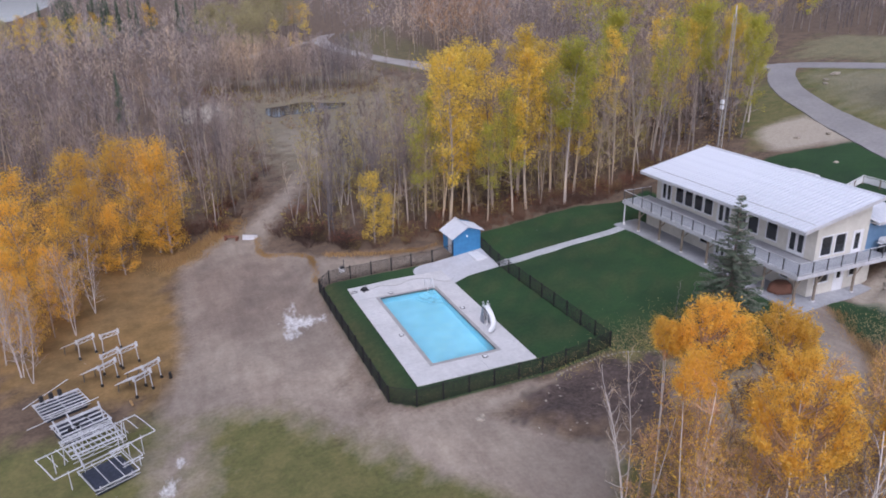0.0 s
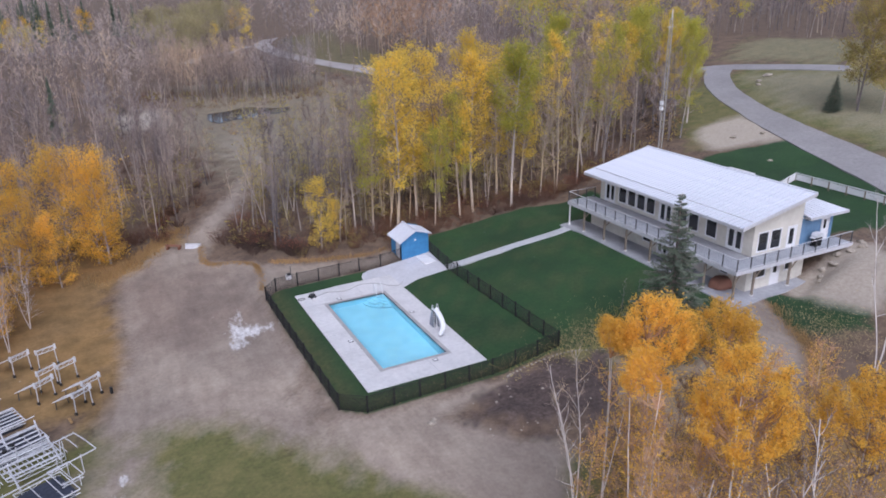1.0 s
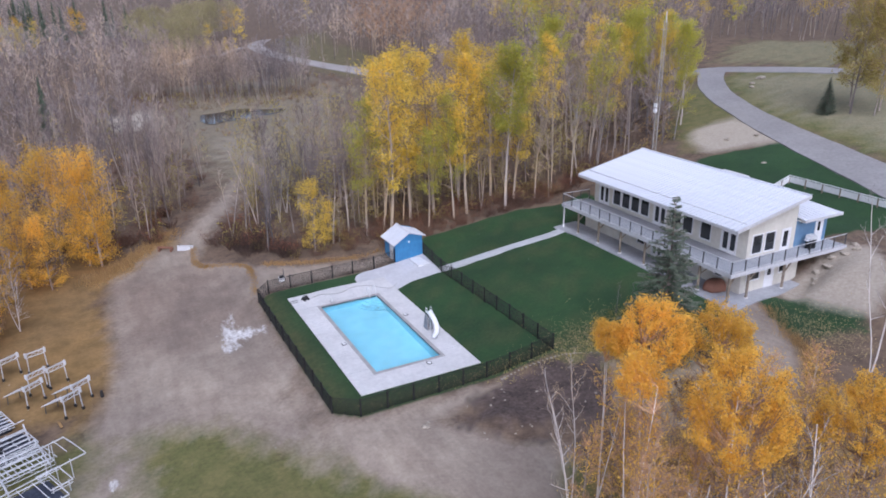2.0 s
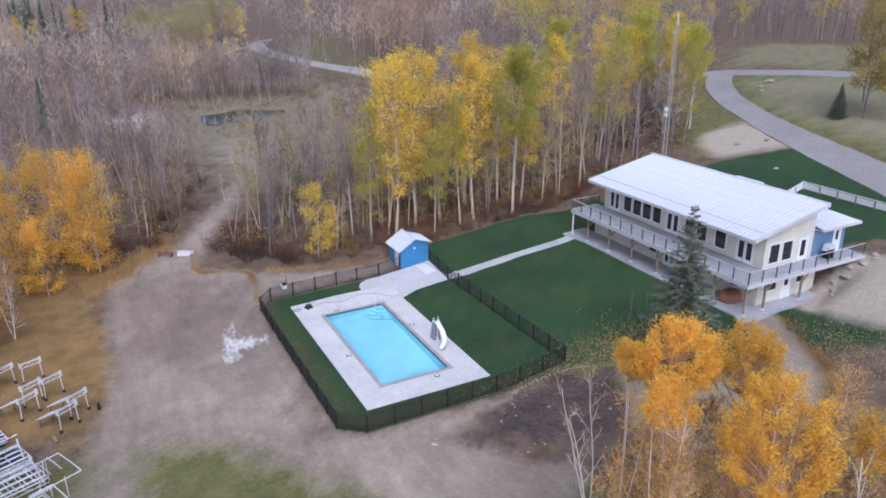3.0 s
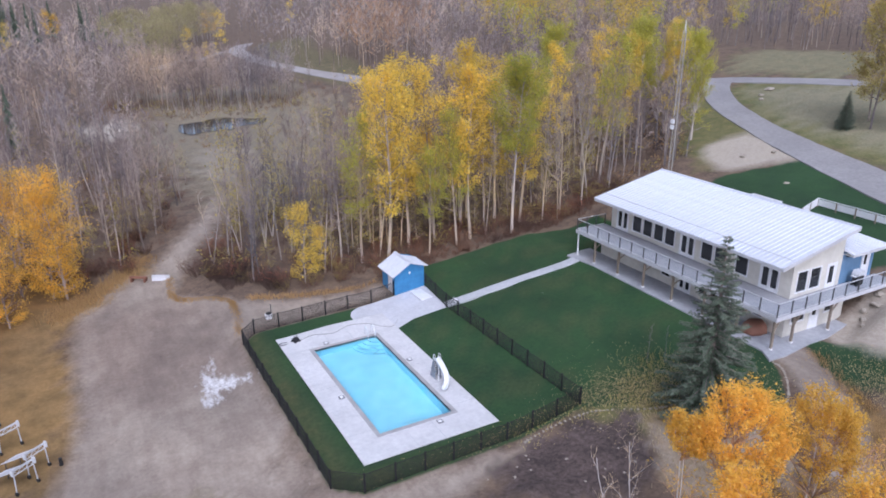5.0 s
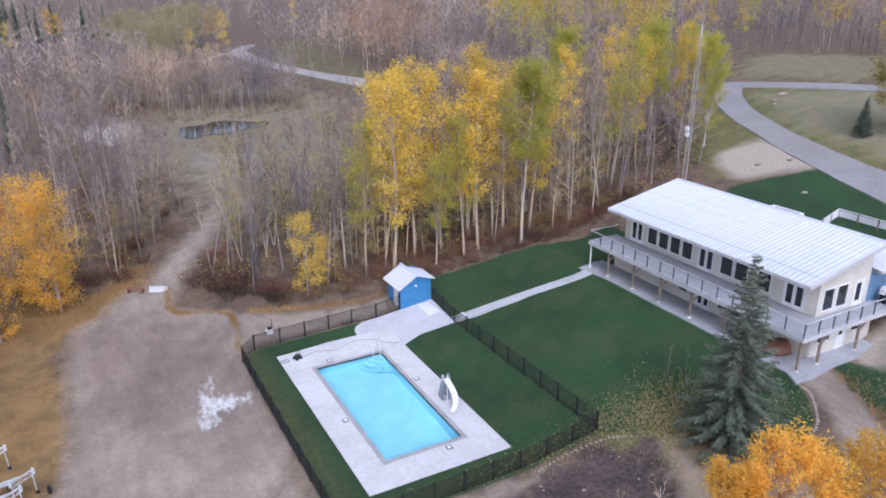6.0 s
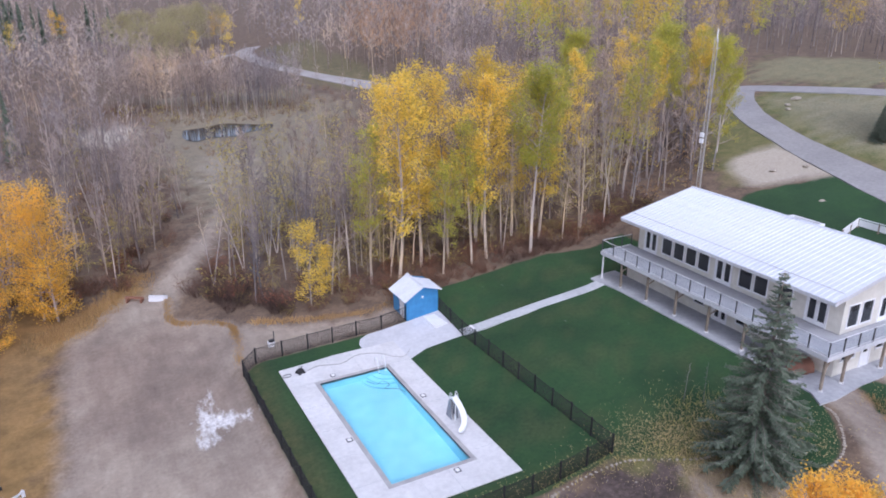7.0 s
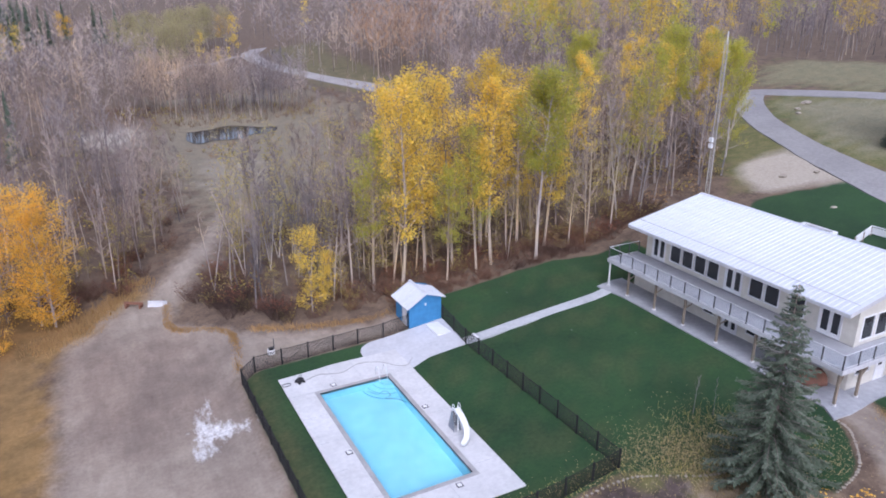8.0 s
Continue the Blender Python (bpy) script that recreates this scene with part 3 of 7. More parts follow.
dry = np.maximum(dry, 0.8 * soft_mask(0.8 - dist_line(flat_x, flat_y, [(46.5, 33.9), (44.3, 30.4), (43.0, 27.6), (40, 24.6)]) + 0.2 * w2, 0.6))
dry = np.maximum(dry, 0.85 * soft_mask(inside(flat_x, flat_y, TAN_BED) + 0.4 * w2, 0.8))
earth = 0.85 * soft_mask(inside(flat_x, flat_y, DIRT) + 0.8 * w2 + 0.5 * w1, 1.0)
wet = soft_mask(inside(flat_x, flat_y, PUDDLE) - 0.05 - 0.35 * ease(57, 61, flat_y), 0.75) * 0.66
wet = np.maximum(wet, 0.62 * soft_mask(inside(flat_x, flat_y, [(-2.7, 36.8), (-1.6, 38.2), (-0.8, 41.2), (-1.4, 41.4), (-2.2, 39.3)]), 0.6))
sand = soft_mask(inside(flat_x, flat_y, SAND) + 0.4 * w1, 1.2)
# far field: pale dry tone, lightened further to paint in distance haze
sand = np.maximum(sand, 0.40 * soft_mask(inside(flat_x, flat_y, FIELD) + 2 * w1, 4.0))
sand = np.maximum(sand, 0.5 * soft_mask(inside(flat_x, flat_y, TAN_BED) + 0.4 * w2, 0.8))
sand = np.maximum(sand, 0.62 * soft_mask(inside(flat_x, flat_y, SLOPE) + 0.3 * w2, 0.8))
sand = np.maximum(sand, 0.5 * soft_mask(inside(flat_x, flat_y, CLEARING) + 2.0 * w1, 3.0))
sand = np.maximum(sand, 0.36 * soft_mask(inside(flat_x, flat_y, GLADE) + 3 * w1, 6.0))
sand = np.maximum(sand, 0.9 * soft_mask(inside(flat_x, flat_y, REEDS) + 1.5 * w1, 2.5))
sand = np.maximum(sand, 0.3 * soft_mask(inside(flat_x, flat_y, GAP) + 1.5 * w1, 3.0))
green = 0.8 * soft_mask(inside(flat_x, flat_y, [(-30, -40), (60, -40), (34, 22), (24, 28), (13, 36), (6, 46), (1, 48), (-3.5, 47.5), (-9, 47), (-30, 52)]) + 1.0 * w1, 2.0)
green = np.maximum(green, 0.95 * soft_mask(inside(flat_x, flat_y, FIELD) + 2.5 + 1.5 * w1, 2.5))
green = np.maximum(green, 0.42 * soft_mask(inside(flat_x, flat_y, GLADE) + 3 * w1, 6.0))
green = np.maximum(green, 0.75 * soft_mask(inside(flat_x, flat_y, [(70, 67), (78, 63), (86, 70), (98, 88), (96, 93), (84, 84), (76, 77)]) + 1.0 * w1, 1.5))
green = np.maximum(green, 0.5 * soft_mask(11 - dist_line(flat_x, flat_y, [(66, 175), (70, 200), (72, 235), (80, 270)]) + 3 * w1, 5.0))
green = np.maximum(green, np.clip(1.6 * leafy, 0, 0.95))
green = np.maximum(green, 0.7 * soft_mask(inside(flat_x, flat_y, GAP) + 2 * w1, 3.0))
lot_dark = soft_mask(inside(flat_x, flat_y, [(0.5, 72.5), (9.0, 72.6), (12.0, 66), (12, 58), (6, 55), (1, 58)]) + 1.0 * w1, 2.0)
for ring in ([(1.7, 47.2), (4.7, 47.3), (8.1, 45.6), (10.9, 40.5)], [(1.9, 46.2), (6.6, 44.2), (9.6, 39.2)], [(5, 72), (5.5, 62), (4.8, 52), (2.5, 44), (0, 36)], [(6.9, 72), (7.3, 62), (6.6, 52), (4.2, 43.5)], [(10.2, 60), (10.6, 50), (12.0, 42), (16, 37)], [(2.0, 66), (2.6, 56), (1.0, 46)]):
    for side in (-0.8, 0.8):
        lot_dark = np.maximum(lot_dark, 0.32 * np.exp(-((dist_line(flat_x, flat_y, [(x + side, y) for x, y in curved(ring)]) / 0.33) ** 2)))
lot_dark = np.maximum(lot_dark, np.clip(0.85 * strip * (0.8 + 0.3 * w2), 0, 1))
lot_dark = np.maximum(lot_dark, np.clip(0.06 + 0.25 * w1, 0, 0.3) * soft_mask(inside(flat_x, flat_y, LAWN) - 1.0, 1.0) * (flat_x > 24))
for layer, cols in (("cover_one", (lawn, gravel, dry, earth)), ("cover_two", (wet, sand, lot_dark, green))):
    at = ground_mesh.color_attributes.new(layer, "FLOAT_COLOR", "POINT")
    at.data.foreach_set("color", np.stack(cols, 1).astype(np.float32).ravel())
ground_mesh.materials.append(M["ground"])
tagged(new("ground", ground_mesh), "sloping ground of lawn, gravel lot, dry grass and brown forest floor", "ground", kind="structure")

lake = Shape().add([(-2600, 560, -3.4), (-84, 640, -3.4), (-84, 3200, -3.4), (-2600, 3200, -3.4)], [(0, 1, 2, 3)])
solo("water", lake, M["lake"], "lake far behind the woods, sky glare painted into its pale colour", "lake", "structure")


def ribbon(name, pts, width, mat, label, category, lift=0.05, step=2.0, kind="structure", thick=0.05):
    """A strip of road or path that follows the ground."""
    dense = []
    for (ax, ay), (bx, by) in zip(pts, pts[1:]):
        k = max(1, int(math.hypot(bx - ax, by - ay) / step))
        dense += [(ax + (bx - ax) * i / k, ay + (by - ay) * i / k) for i in range(k)]
    dense.append(pts[-1])
    s = Shape()
    rows = []
    for i, (x, y) in enumerate(dense):
        ax, ay = dense[max(0, i - 1)]
        bx, by = dense[min(len(dense) - 1, i + 1)]
        d = math.hypot(bx - ax, by - ay)
        ux, uy = -(by - ay) / d, (bx - ax) / d
        w = width if isinstance(width, float) else width[0] + (width[1] - width[0]) * min(1.0, 2.2 * i / len(dense))
        w *= 1 if w < 3 else 1 + 0.02 * math.sin(0.9 * i) + 0.02 * math.sin(2.3 * i)
        rows.append([(x + ux * w * k, y + uy * w * k) for k in (0.5, 0.25, 0, -0.25, -0.5)])
    n = 5
    for top in (lift, lift - thick - 0.25):
        s.v.extend([(x, y, land_z(x, y) + top) for r in rows for x, y in r])
    m = len(rows) * n
    for i in range(len(rows) - 1):
        for k in range(n - 1):
            a = i * n + k
            s.f.append((a, a + n, a + n + 1, a + 1))
        s.f.append((i * n, i * n + m, (i + 1) * n + m, (i + 1) * n))
        s.f.append((i * n + n - 1, (i + 1) * n + n - 1, (i + 1) * n + n - 1 + m, i * n + n - 1 + m))
    return solo(name, s, mat, label, category, kind, smooth=False)


ROAD_RIGHT = [(72.0, 34.0), (77.6, 48.2), (83.0, 62.0), (86.9, 71.1), (92.5, 81.9), (97.5, 89.0), (103.0, 94.5), (107.5, 97.0)]
ROAD_CROSS = [(101.5, 100.0), (106.2, 96.2), (109.2, 90.6), (111.7, 84.8), (113.6, 79.5), (117, 66), (120, 44)]
ROAD_FAR = [(72, 150), (67.4, 171), (63.2, 198.6), (60.2, 232), (62.5, 265), (70, 283)]
ROAD_BRANCH = [(62, 262), (53, 262), (42.5, 266), (33, 249)]
ribbon("road", curved(ROAD_RIGHT), (6.4, 4.3), M["asphalt"], "grey worn road curving past the house", "road", 0.12)
ribbon("road", curved(ROAD_CROSS), 3.7, M["asphalt"], "pale grey road across the field edge", "road", 0.14)
ribbon("road", curved(ROAD_FAR), 6.0, M["track"], "pale gravel road bending through the far woods", "road", 0.10, 4.0)
ribbon("road", curved(ROAD_BRANCH), 4.2, M["track"], "narrow pale gravel track through bare woods", "road", 0.09, 4.0)


# ---- pool terrace ----
PX0, PX1, PY0, PY1 = 17.04, 22.33, 43.45, 56.2
DX0, DX1, DY0, DY1 = 14.9, 24.5, 41.0, 59.8


def pool_terrace():
    deck = thing("pool_deck", "pale concrete pool deck with rounded apron by the shed", "pool deck", kind="structure")
    c = 0.30
    ix0, ix1, iy0, iy1 = PX0 - c, PX1 + c, PY0 - c, PY1 + c
    slab = cell_solid([DX0, ix0, ix1, DX1], [DY0, iy0, iy1, DY1], lambda x, y: ix0 < x < ix1 and iy0 < y < iy1, -0.25, 0.02, (0, 1, 2))
    part("slab", slab, M["concrete"], deck)
    ring = [(DX1, 56.5), (26.2, 57.05), (29.42, 56.9), (29.6, 58.6), (29.75, 61.85), (26.8, 61.85), (24.4, 61.95), (23.0, 61.75), (22.2, 61.2), (21.85, 60.5), (21.8, 59.8), (DX1, 59.8)]
    apron = Shape()
    k = len(ring)
    tops = [(x, y, max(0.024, land_z(x, y) + 0.03)) for x, y in ring]
    apron.add(tops + [(x, y, -0.3) for x, y in ring], [tuple(range(k))] + [(i, k + i, k + (i + 1) % k, (i + 1) % k) for i in range(k)])
    bm = bmesh.new()
    me = apron.mesh("apron", M["apron"])
    bm.from_mesh(me)
    bmesh.ops.triangulate(bm, faces=[f for f in bm.faces if len(f.verts) > 4])
    bmesh.ops.recalc_face_normals(bm, faces=bm.faces)
    bm.to_mesh(me)
    bm.free()
    part("apron", me, M["apron"], deck)
    curb = cell_solid([ix0, PX0, PX1, ix1], [iy0, PY0, PY1, iy1], lambda x, y: PX0 < x < PX1 and PY0 < y < PY1, -0.25, 0.04, (0, 1, 2))
    part("coping", curb, M["coping"], deck, "grey stone coping round the pool")
    # saw-cut joints as narrow dark strips standing just proud
    joints = Shape()
    for y in np.arange(DY0 + 3.1, DY1 - 1, 3.1):
        joints.box(DX0 + 0.02, y, 0.02, ix0 - 0.02, y + 0.02, 0.023)
        joints.box(ix1 + 0.02, y, 0.02, DX1 - 0.02, y + 0.02, 0.023)
    for x in (ix0 + 1.9, ix0 + 3.8):
        joints.box(x, DY0 + 0.02, 0.02, x + 0.02, iy0 - 0.02, 0.023)
        joints.box(x, iy1 + 0.02, 0.02, x + 0.02, DY1 - 0.02, 0.023)
    part("joint", joints, M["path"], deck)

    pool = thing("swimming_pool", "rectangular swimming pool filled with bright turquoise water", "swimming pool")
    sh = Shape()
    z0, z1 = -1.25, -1.75
    a = [(PX0, PY0), (PX1, PY0), (PX1, PY1), (PX0, PY1)]
    sh.add([(x, y, 0.0) for x, y in a] + [(PX0, PY0, z1), (PX1, PY0, z1), (PX1, PY1, z0), (PX0, PY1, z0)],
           [(4, 5, 6, 7), (0, 4, 7, 3), (1, 2, 6, 5), (0, 1, 5, 4), (3, 7, 6, 2)])
    part("basin", sh, M["shell"], pool, "pale turquoise pool liner")
    st = Shape()
    for i in range(4):
        r = 2.1 - 0.45 * i
        pts = [(PX1 - 0.004, PY1 - 0.004)] + [(PX1 - 0.004 - r * math.sin(q), PY1 - 0.004 - r * math.cos(q)) for q in np.linspace(0, math.pi / 2, 9)]
        st.prism(pts, -1.3, -1.05 + 0.24 * i)
    part("step", st, M["shell"], pool, "corner entry steps under water")
    wat = Shape()
    gxs, gys = np.linspace(PX0 + 0.003, PX1 - 0.003, 12), np.linspace(PY0 + 0.003, PY1 - 0.003, 24)
    wat.v = [(float(x), float(y), -0.035) for y in gys for x in gxs]
    wat.f = [(j * 12 + i, j * 12 + i + 1, (j + 1) * 12 + i + 1, (j + 1) * 12 + i) for j in range(23) for i in range(11)]
    w = part("water", wat, M["water"], pool, "clear turquoise pool water", smooth=True)
    w.visible_shadow = False
    return pool


pool_terrace()


def skimmer_lid(x, y, rz):
    t = thing("skimmer_lid", "white square skimmer lid with dark rim in the deck", "skimmer lid", (x, y, 0.02), rz, "skimmer lids round the pool")
    part("rim", Shape().box(-0.2, -0.2, 0, 0.2, 0.2, 0.025, bev=0.03), M["dark_metal"], t)
    part("lid", Shape().box(-0.135, -0.135, 0.025, 0.135, 0.135, 0.04, bev=0.05), M["white"], t, "white plastic lid")


for x, y in ((18.3, 56.86), (16.45, 48.7), (22.95, 51.2), (21.05, 42.8)):
    skimmer_lid(x, y, 0)


def water_slide():
    t = thing("pool_slide", "white curved fibreglass pool slide with grey ladder on the deck", "pool slide", (23.5, 47.35, 0.02))
    t.scale = (0.7, 0.56, 0.72)
    # flume: from the top of the ladder, out and round to the water
    path = curved([(0.0, 1.0, 2.15), (0.02, 0.4, 2.05), (0.12, -0.4, 1.65), (0.12, -1.3, 1.15), (-0.1, -2.1, 0.78), (-0.5, -2.7, 0.52), (-0.85, -2.95, 0.42)], 5)
    s = Shape()
    prof = [(0.72 * u, 1.1 * h) for u, h in ((-0.36, 0.26), (-0.33, 0.06), (-0.18, 0.0), (0.18, 0.0), (0.33, 0.06), (0.36, 0.26), (0.40, 0.26), (0.36, 0.0), (0.2, -0.05), (-0.2, -0.05), (-0.36, 0.0), (-0.40, 0.26))]
    k = len(prof)
    for i, p in enumerate(path):
        a, b = path[max(0, i - 1)], path[min(len(path) - 1, i + 1)]
        d = math.hypot(b[0] - a[0], b[1] - a[1]) or 1
        sx, sy = (b[1] - a[1]) / d, -(b[0] - a[0]) / d
        s.v += [(p[0] + sx * u, p[1] + sy * u, p[2] + h) for u, h in prof]
    for i in range(len(path) - 1):
        s.f += [(i * k + j, i * k + (j + 1) % k, (i + 1) * k + (j + 1) % k, (i + 1) * k + j) for j in range(k)]
    s.f += [tuple(range(k)), tuple(reversed(range((len(path) - 1) * k, len(path) * k)))]
    part("flume", s, M["plastic"], t, "white curved slide trough", smooth=True)
    for sx in (-0.3, 0.3):
        rail = curved([(sx, 1.9, 0.0), (sx, 1.45, 1.0), (sx, 1.05, 2.0), (sx, 0.9, 2.7), (sx, 0.5, 2.72), (sx, 0.2, 2.2)], 4)
        part("handrail", Shape().tube(rail, 0.03, 6), M["aluminium"], t)
    for i in range(6):
        f = (i + 0.7) / 6.5
        part("step", Shape().box(-0.29, 1.9 - 0.85 * f - 0.12, 2.0 * f, 0.29, 1.9 - 0.85 * f + 0.1, 2.0 * f + 0.05), M["dark_metal"], t)
    for x, y, z in ((0.0, 0.25, 1.9), (0.2, -1.2, 1.12), (-0.5, -2.25, 0.5)):
        part("support", Shape().tube([(x, y, 0.0), (x, y, z)], [0.07, 0.05], 8), M["plastic"], t)
    for x in (-0.36, 0.32):
        part("side_panel", Shape().add([(x + dx, y, z) for dx in (0, 0.04) for y, z in ((1.75, 0.05), (0.35, 0.05), (0.75, 2.0), (1.05, 2.0))],
                                       [(3, 2, 1, 0), (4, 5, 6, 7), (0, 1, 5, 4), (1, 2, 6, 5), (2, 3, 7, 6), (3, 0, 4, 7)]), M["slate_panel"], t, "grey side panel of the ladder")


water_slide()


def curve_tube(name, pts, r, mat, label, category):
    return solo(name, Shape().tube(curved(pts, 6), r, 6), M[mat], label, category, smooth=True)


curve_tube("pool_hose", [(16.4, 58.2, 0.05), (17.8, 58.7, 0.06), (19.4, 58.2, 0.06), (21.0, 58.9, 0.06), (22.6, 58.4, 0.06), (23.4, 57.4, 0.06), (24.2, 57.0, 0.06), (25.0, 57.7, 0.08), (25.4, 58.6, 0.1)], 0.022, "coping", "grey hose lying across the pool deck", "hose")
curve_tube("cleaner_hose", [(20.2, 55.1, -0.06), (20.7, 54.3, -0.06), (21.3, 54.5, -0.06), (21.5, 53.8, -0.06), (21.0, 53.5, -0.06), (21.7, 53.1, -0.06), (22.1, 52.4, -0.06)], 0.024, "hose", "blue cleaner hose floating in the pool", "hose")


def pool_cleaner():
    t = thing("pool_cleaner", "black wheeled pool cleaner standing on the deck", "pool cleaner", (16.25, 58.3, 0.02), 20)
    part("body", Shape().box(-0.26, -0.2, 0.07, 0.26, 0.2, 0.32, bev=0.07), M["black_plastic"], t)
    part("handle", Shape().tube(curved([(-0.2, -0.15, 0.3), (-0.25, -0.1, 0.5), (0.0, 0.0, 0.58), (0.25, 0.1, 0.5), (0.2, 0.15, 0.3)], 4), 0.02, 6), M["dark_metal"], t)
    for x in (-0.2, 0.2):
        for y in (-0.22, 0.22):
            part("wheel", Shape().tube([(x, y - 0.03, 0.1), (x, y + 0.03, 0.1)], 0.1, 12), M["black_plastic"], t)


pool_cleaner()
ringpts = [(15.25 + 0.32 * math.cos(a), 58.35 + 0.22 * math.sin(a), 0.05 + 0.015 * math.sin(3 * a)) for a in np.linspace(0, 12.2, 40)]
solo("cable_coil", Shape().tube(ringpts, 0.025, 5), M["dark_metal"], "coiled dark cable lying on the deck", "cable", smooth=True)


def grab_rail(x, y, rz):
    t = thing("pool_rail", "pair of white curved pool entry rails", "pool rail", (x, y, 0.02), rz)
    for k in (-0.3, 0.3):
        part("rail", Shape().tube(curved([(k, -0.35, -0.4), (k, -0.25, 0.5), (k, 0.0, 0.86), (k, 0.35, 0.7), (k, 0.5, 0.0)], 5), 0.035, 7), M["plastic"], t, smooth=True)


grab_rail(21.9, 56.35, 0)


# ---- chain-link fence ----
def link_mesh(length, height):
    """Diamond wire net in the plane y = 0."""
    s = Shape()
    w, gap = 0.0075, 0.075
    n = int((length + height) / gap)
    for i in range(n):
        for flip in (0, 1):
            x0, z0 = i * gap - height, 0.0
            x1, z1 = i * gap, height
            if x0 < 0:
                z0, x0 = z0 - x0, 0.0
            if x1 > length:
                z1, x1 = z1 - (x1 - length), length
            if x1 - x0 < 0.01:
                continue
            if flip:
                z0, z1 = height - z0, height - z1
            s.add([(x0, -w / 2, z0 - w), (x0, w / 2, z0 + w * 0.5), (x0, -w / 2, z0 + w), (x1, -w / 2, z1 - w), (x1, w / 2, z1 + w * 0.5), (x1, -w / 2, z1 + w)],
                  [(0, 1, 4, 3), (1, 2, 5, 4), (2, 0, 3, 5)])
    return s


FH = 1.25


def chain_fence():
    t = thing("fence", "black chain-link fence on steel posts round the pool", "fence")
    nets = {}
    post_mesh = Shape().tube([(0, 0, -0.3), (0, 0, FH + 0.06)], 0.062, 8)
    post_mesh = post_mesh.mesh("post", M["black_metal"])
    cap_mesh = Shape().tube([(0, 0, FH + 0.06), (0, 0, FH + 0.1), (0, 0, FH + 0.14)], [0.065, 0.06, 0.012], 8).mesh("cap", M["black_metal"])
    placed = set()
    for (ax, ay), (bx, by) in zip(FENCE, FENCE[1:]):
        d = math.hypot(bx - ax, by - ay)
        k = max(1, round(d / 1.95))
        for i in range(k):
            p = [(ax + (bx - ax) * j / k, ay + (by - ay) * j / k) for j in (i, i + 1)]
            q = [(x, y, land_z(x, y)) for x, y in p]
            for x, y, z in q:
                key = (round(x, 2), round(y, 2))
                if key in placed:
                    continue
                placed.add(key)
                po = part("post", post_mesh, None, t)
                po.matrix_basis = pose(x, y, z)
                part("cap", cap_mesh, None, po)
            top = Shape().beam((*q[0][:2], q[0][2] + FH), (*q[1][:2], q[1][2] + FH), 0.03)
            part("top_rail", top, M["black_metal"], t)
            part("bottom_wire", Shape().beam((*q[0][:2], q[0][2] + 0.06), (*q[1][:2], q[1][2] + 0.06), 0.02), M["black_metal"], t)
            ln = round(d / k, 2)
            if ln not in nets:
                nets[ln] = link_mesh(d / k, FH - 0.06).mesh("net", M["black_metal"])
            net = part("net", nets[ln], None, t)
            net.matrix_basis = Matrix(((( q[1][0] - q[0][0]) / (d / k), -(q[1][1] - q[0][1]) / (d / k), 0, q[0][0]), ((q[1][1] - q[0][1]) / (d / k), (q[1][0] - q[0][0]) / (d / k), 0, q[0][1]), ((q[1][2] - q[0][2]) / (d / k), 0, 1, q[0][2] + 0.05), (0, 0, 0, 1)))


chain_fence()


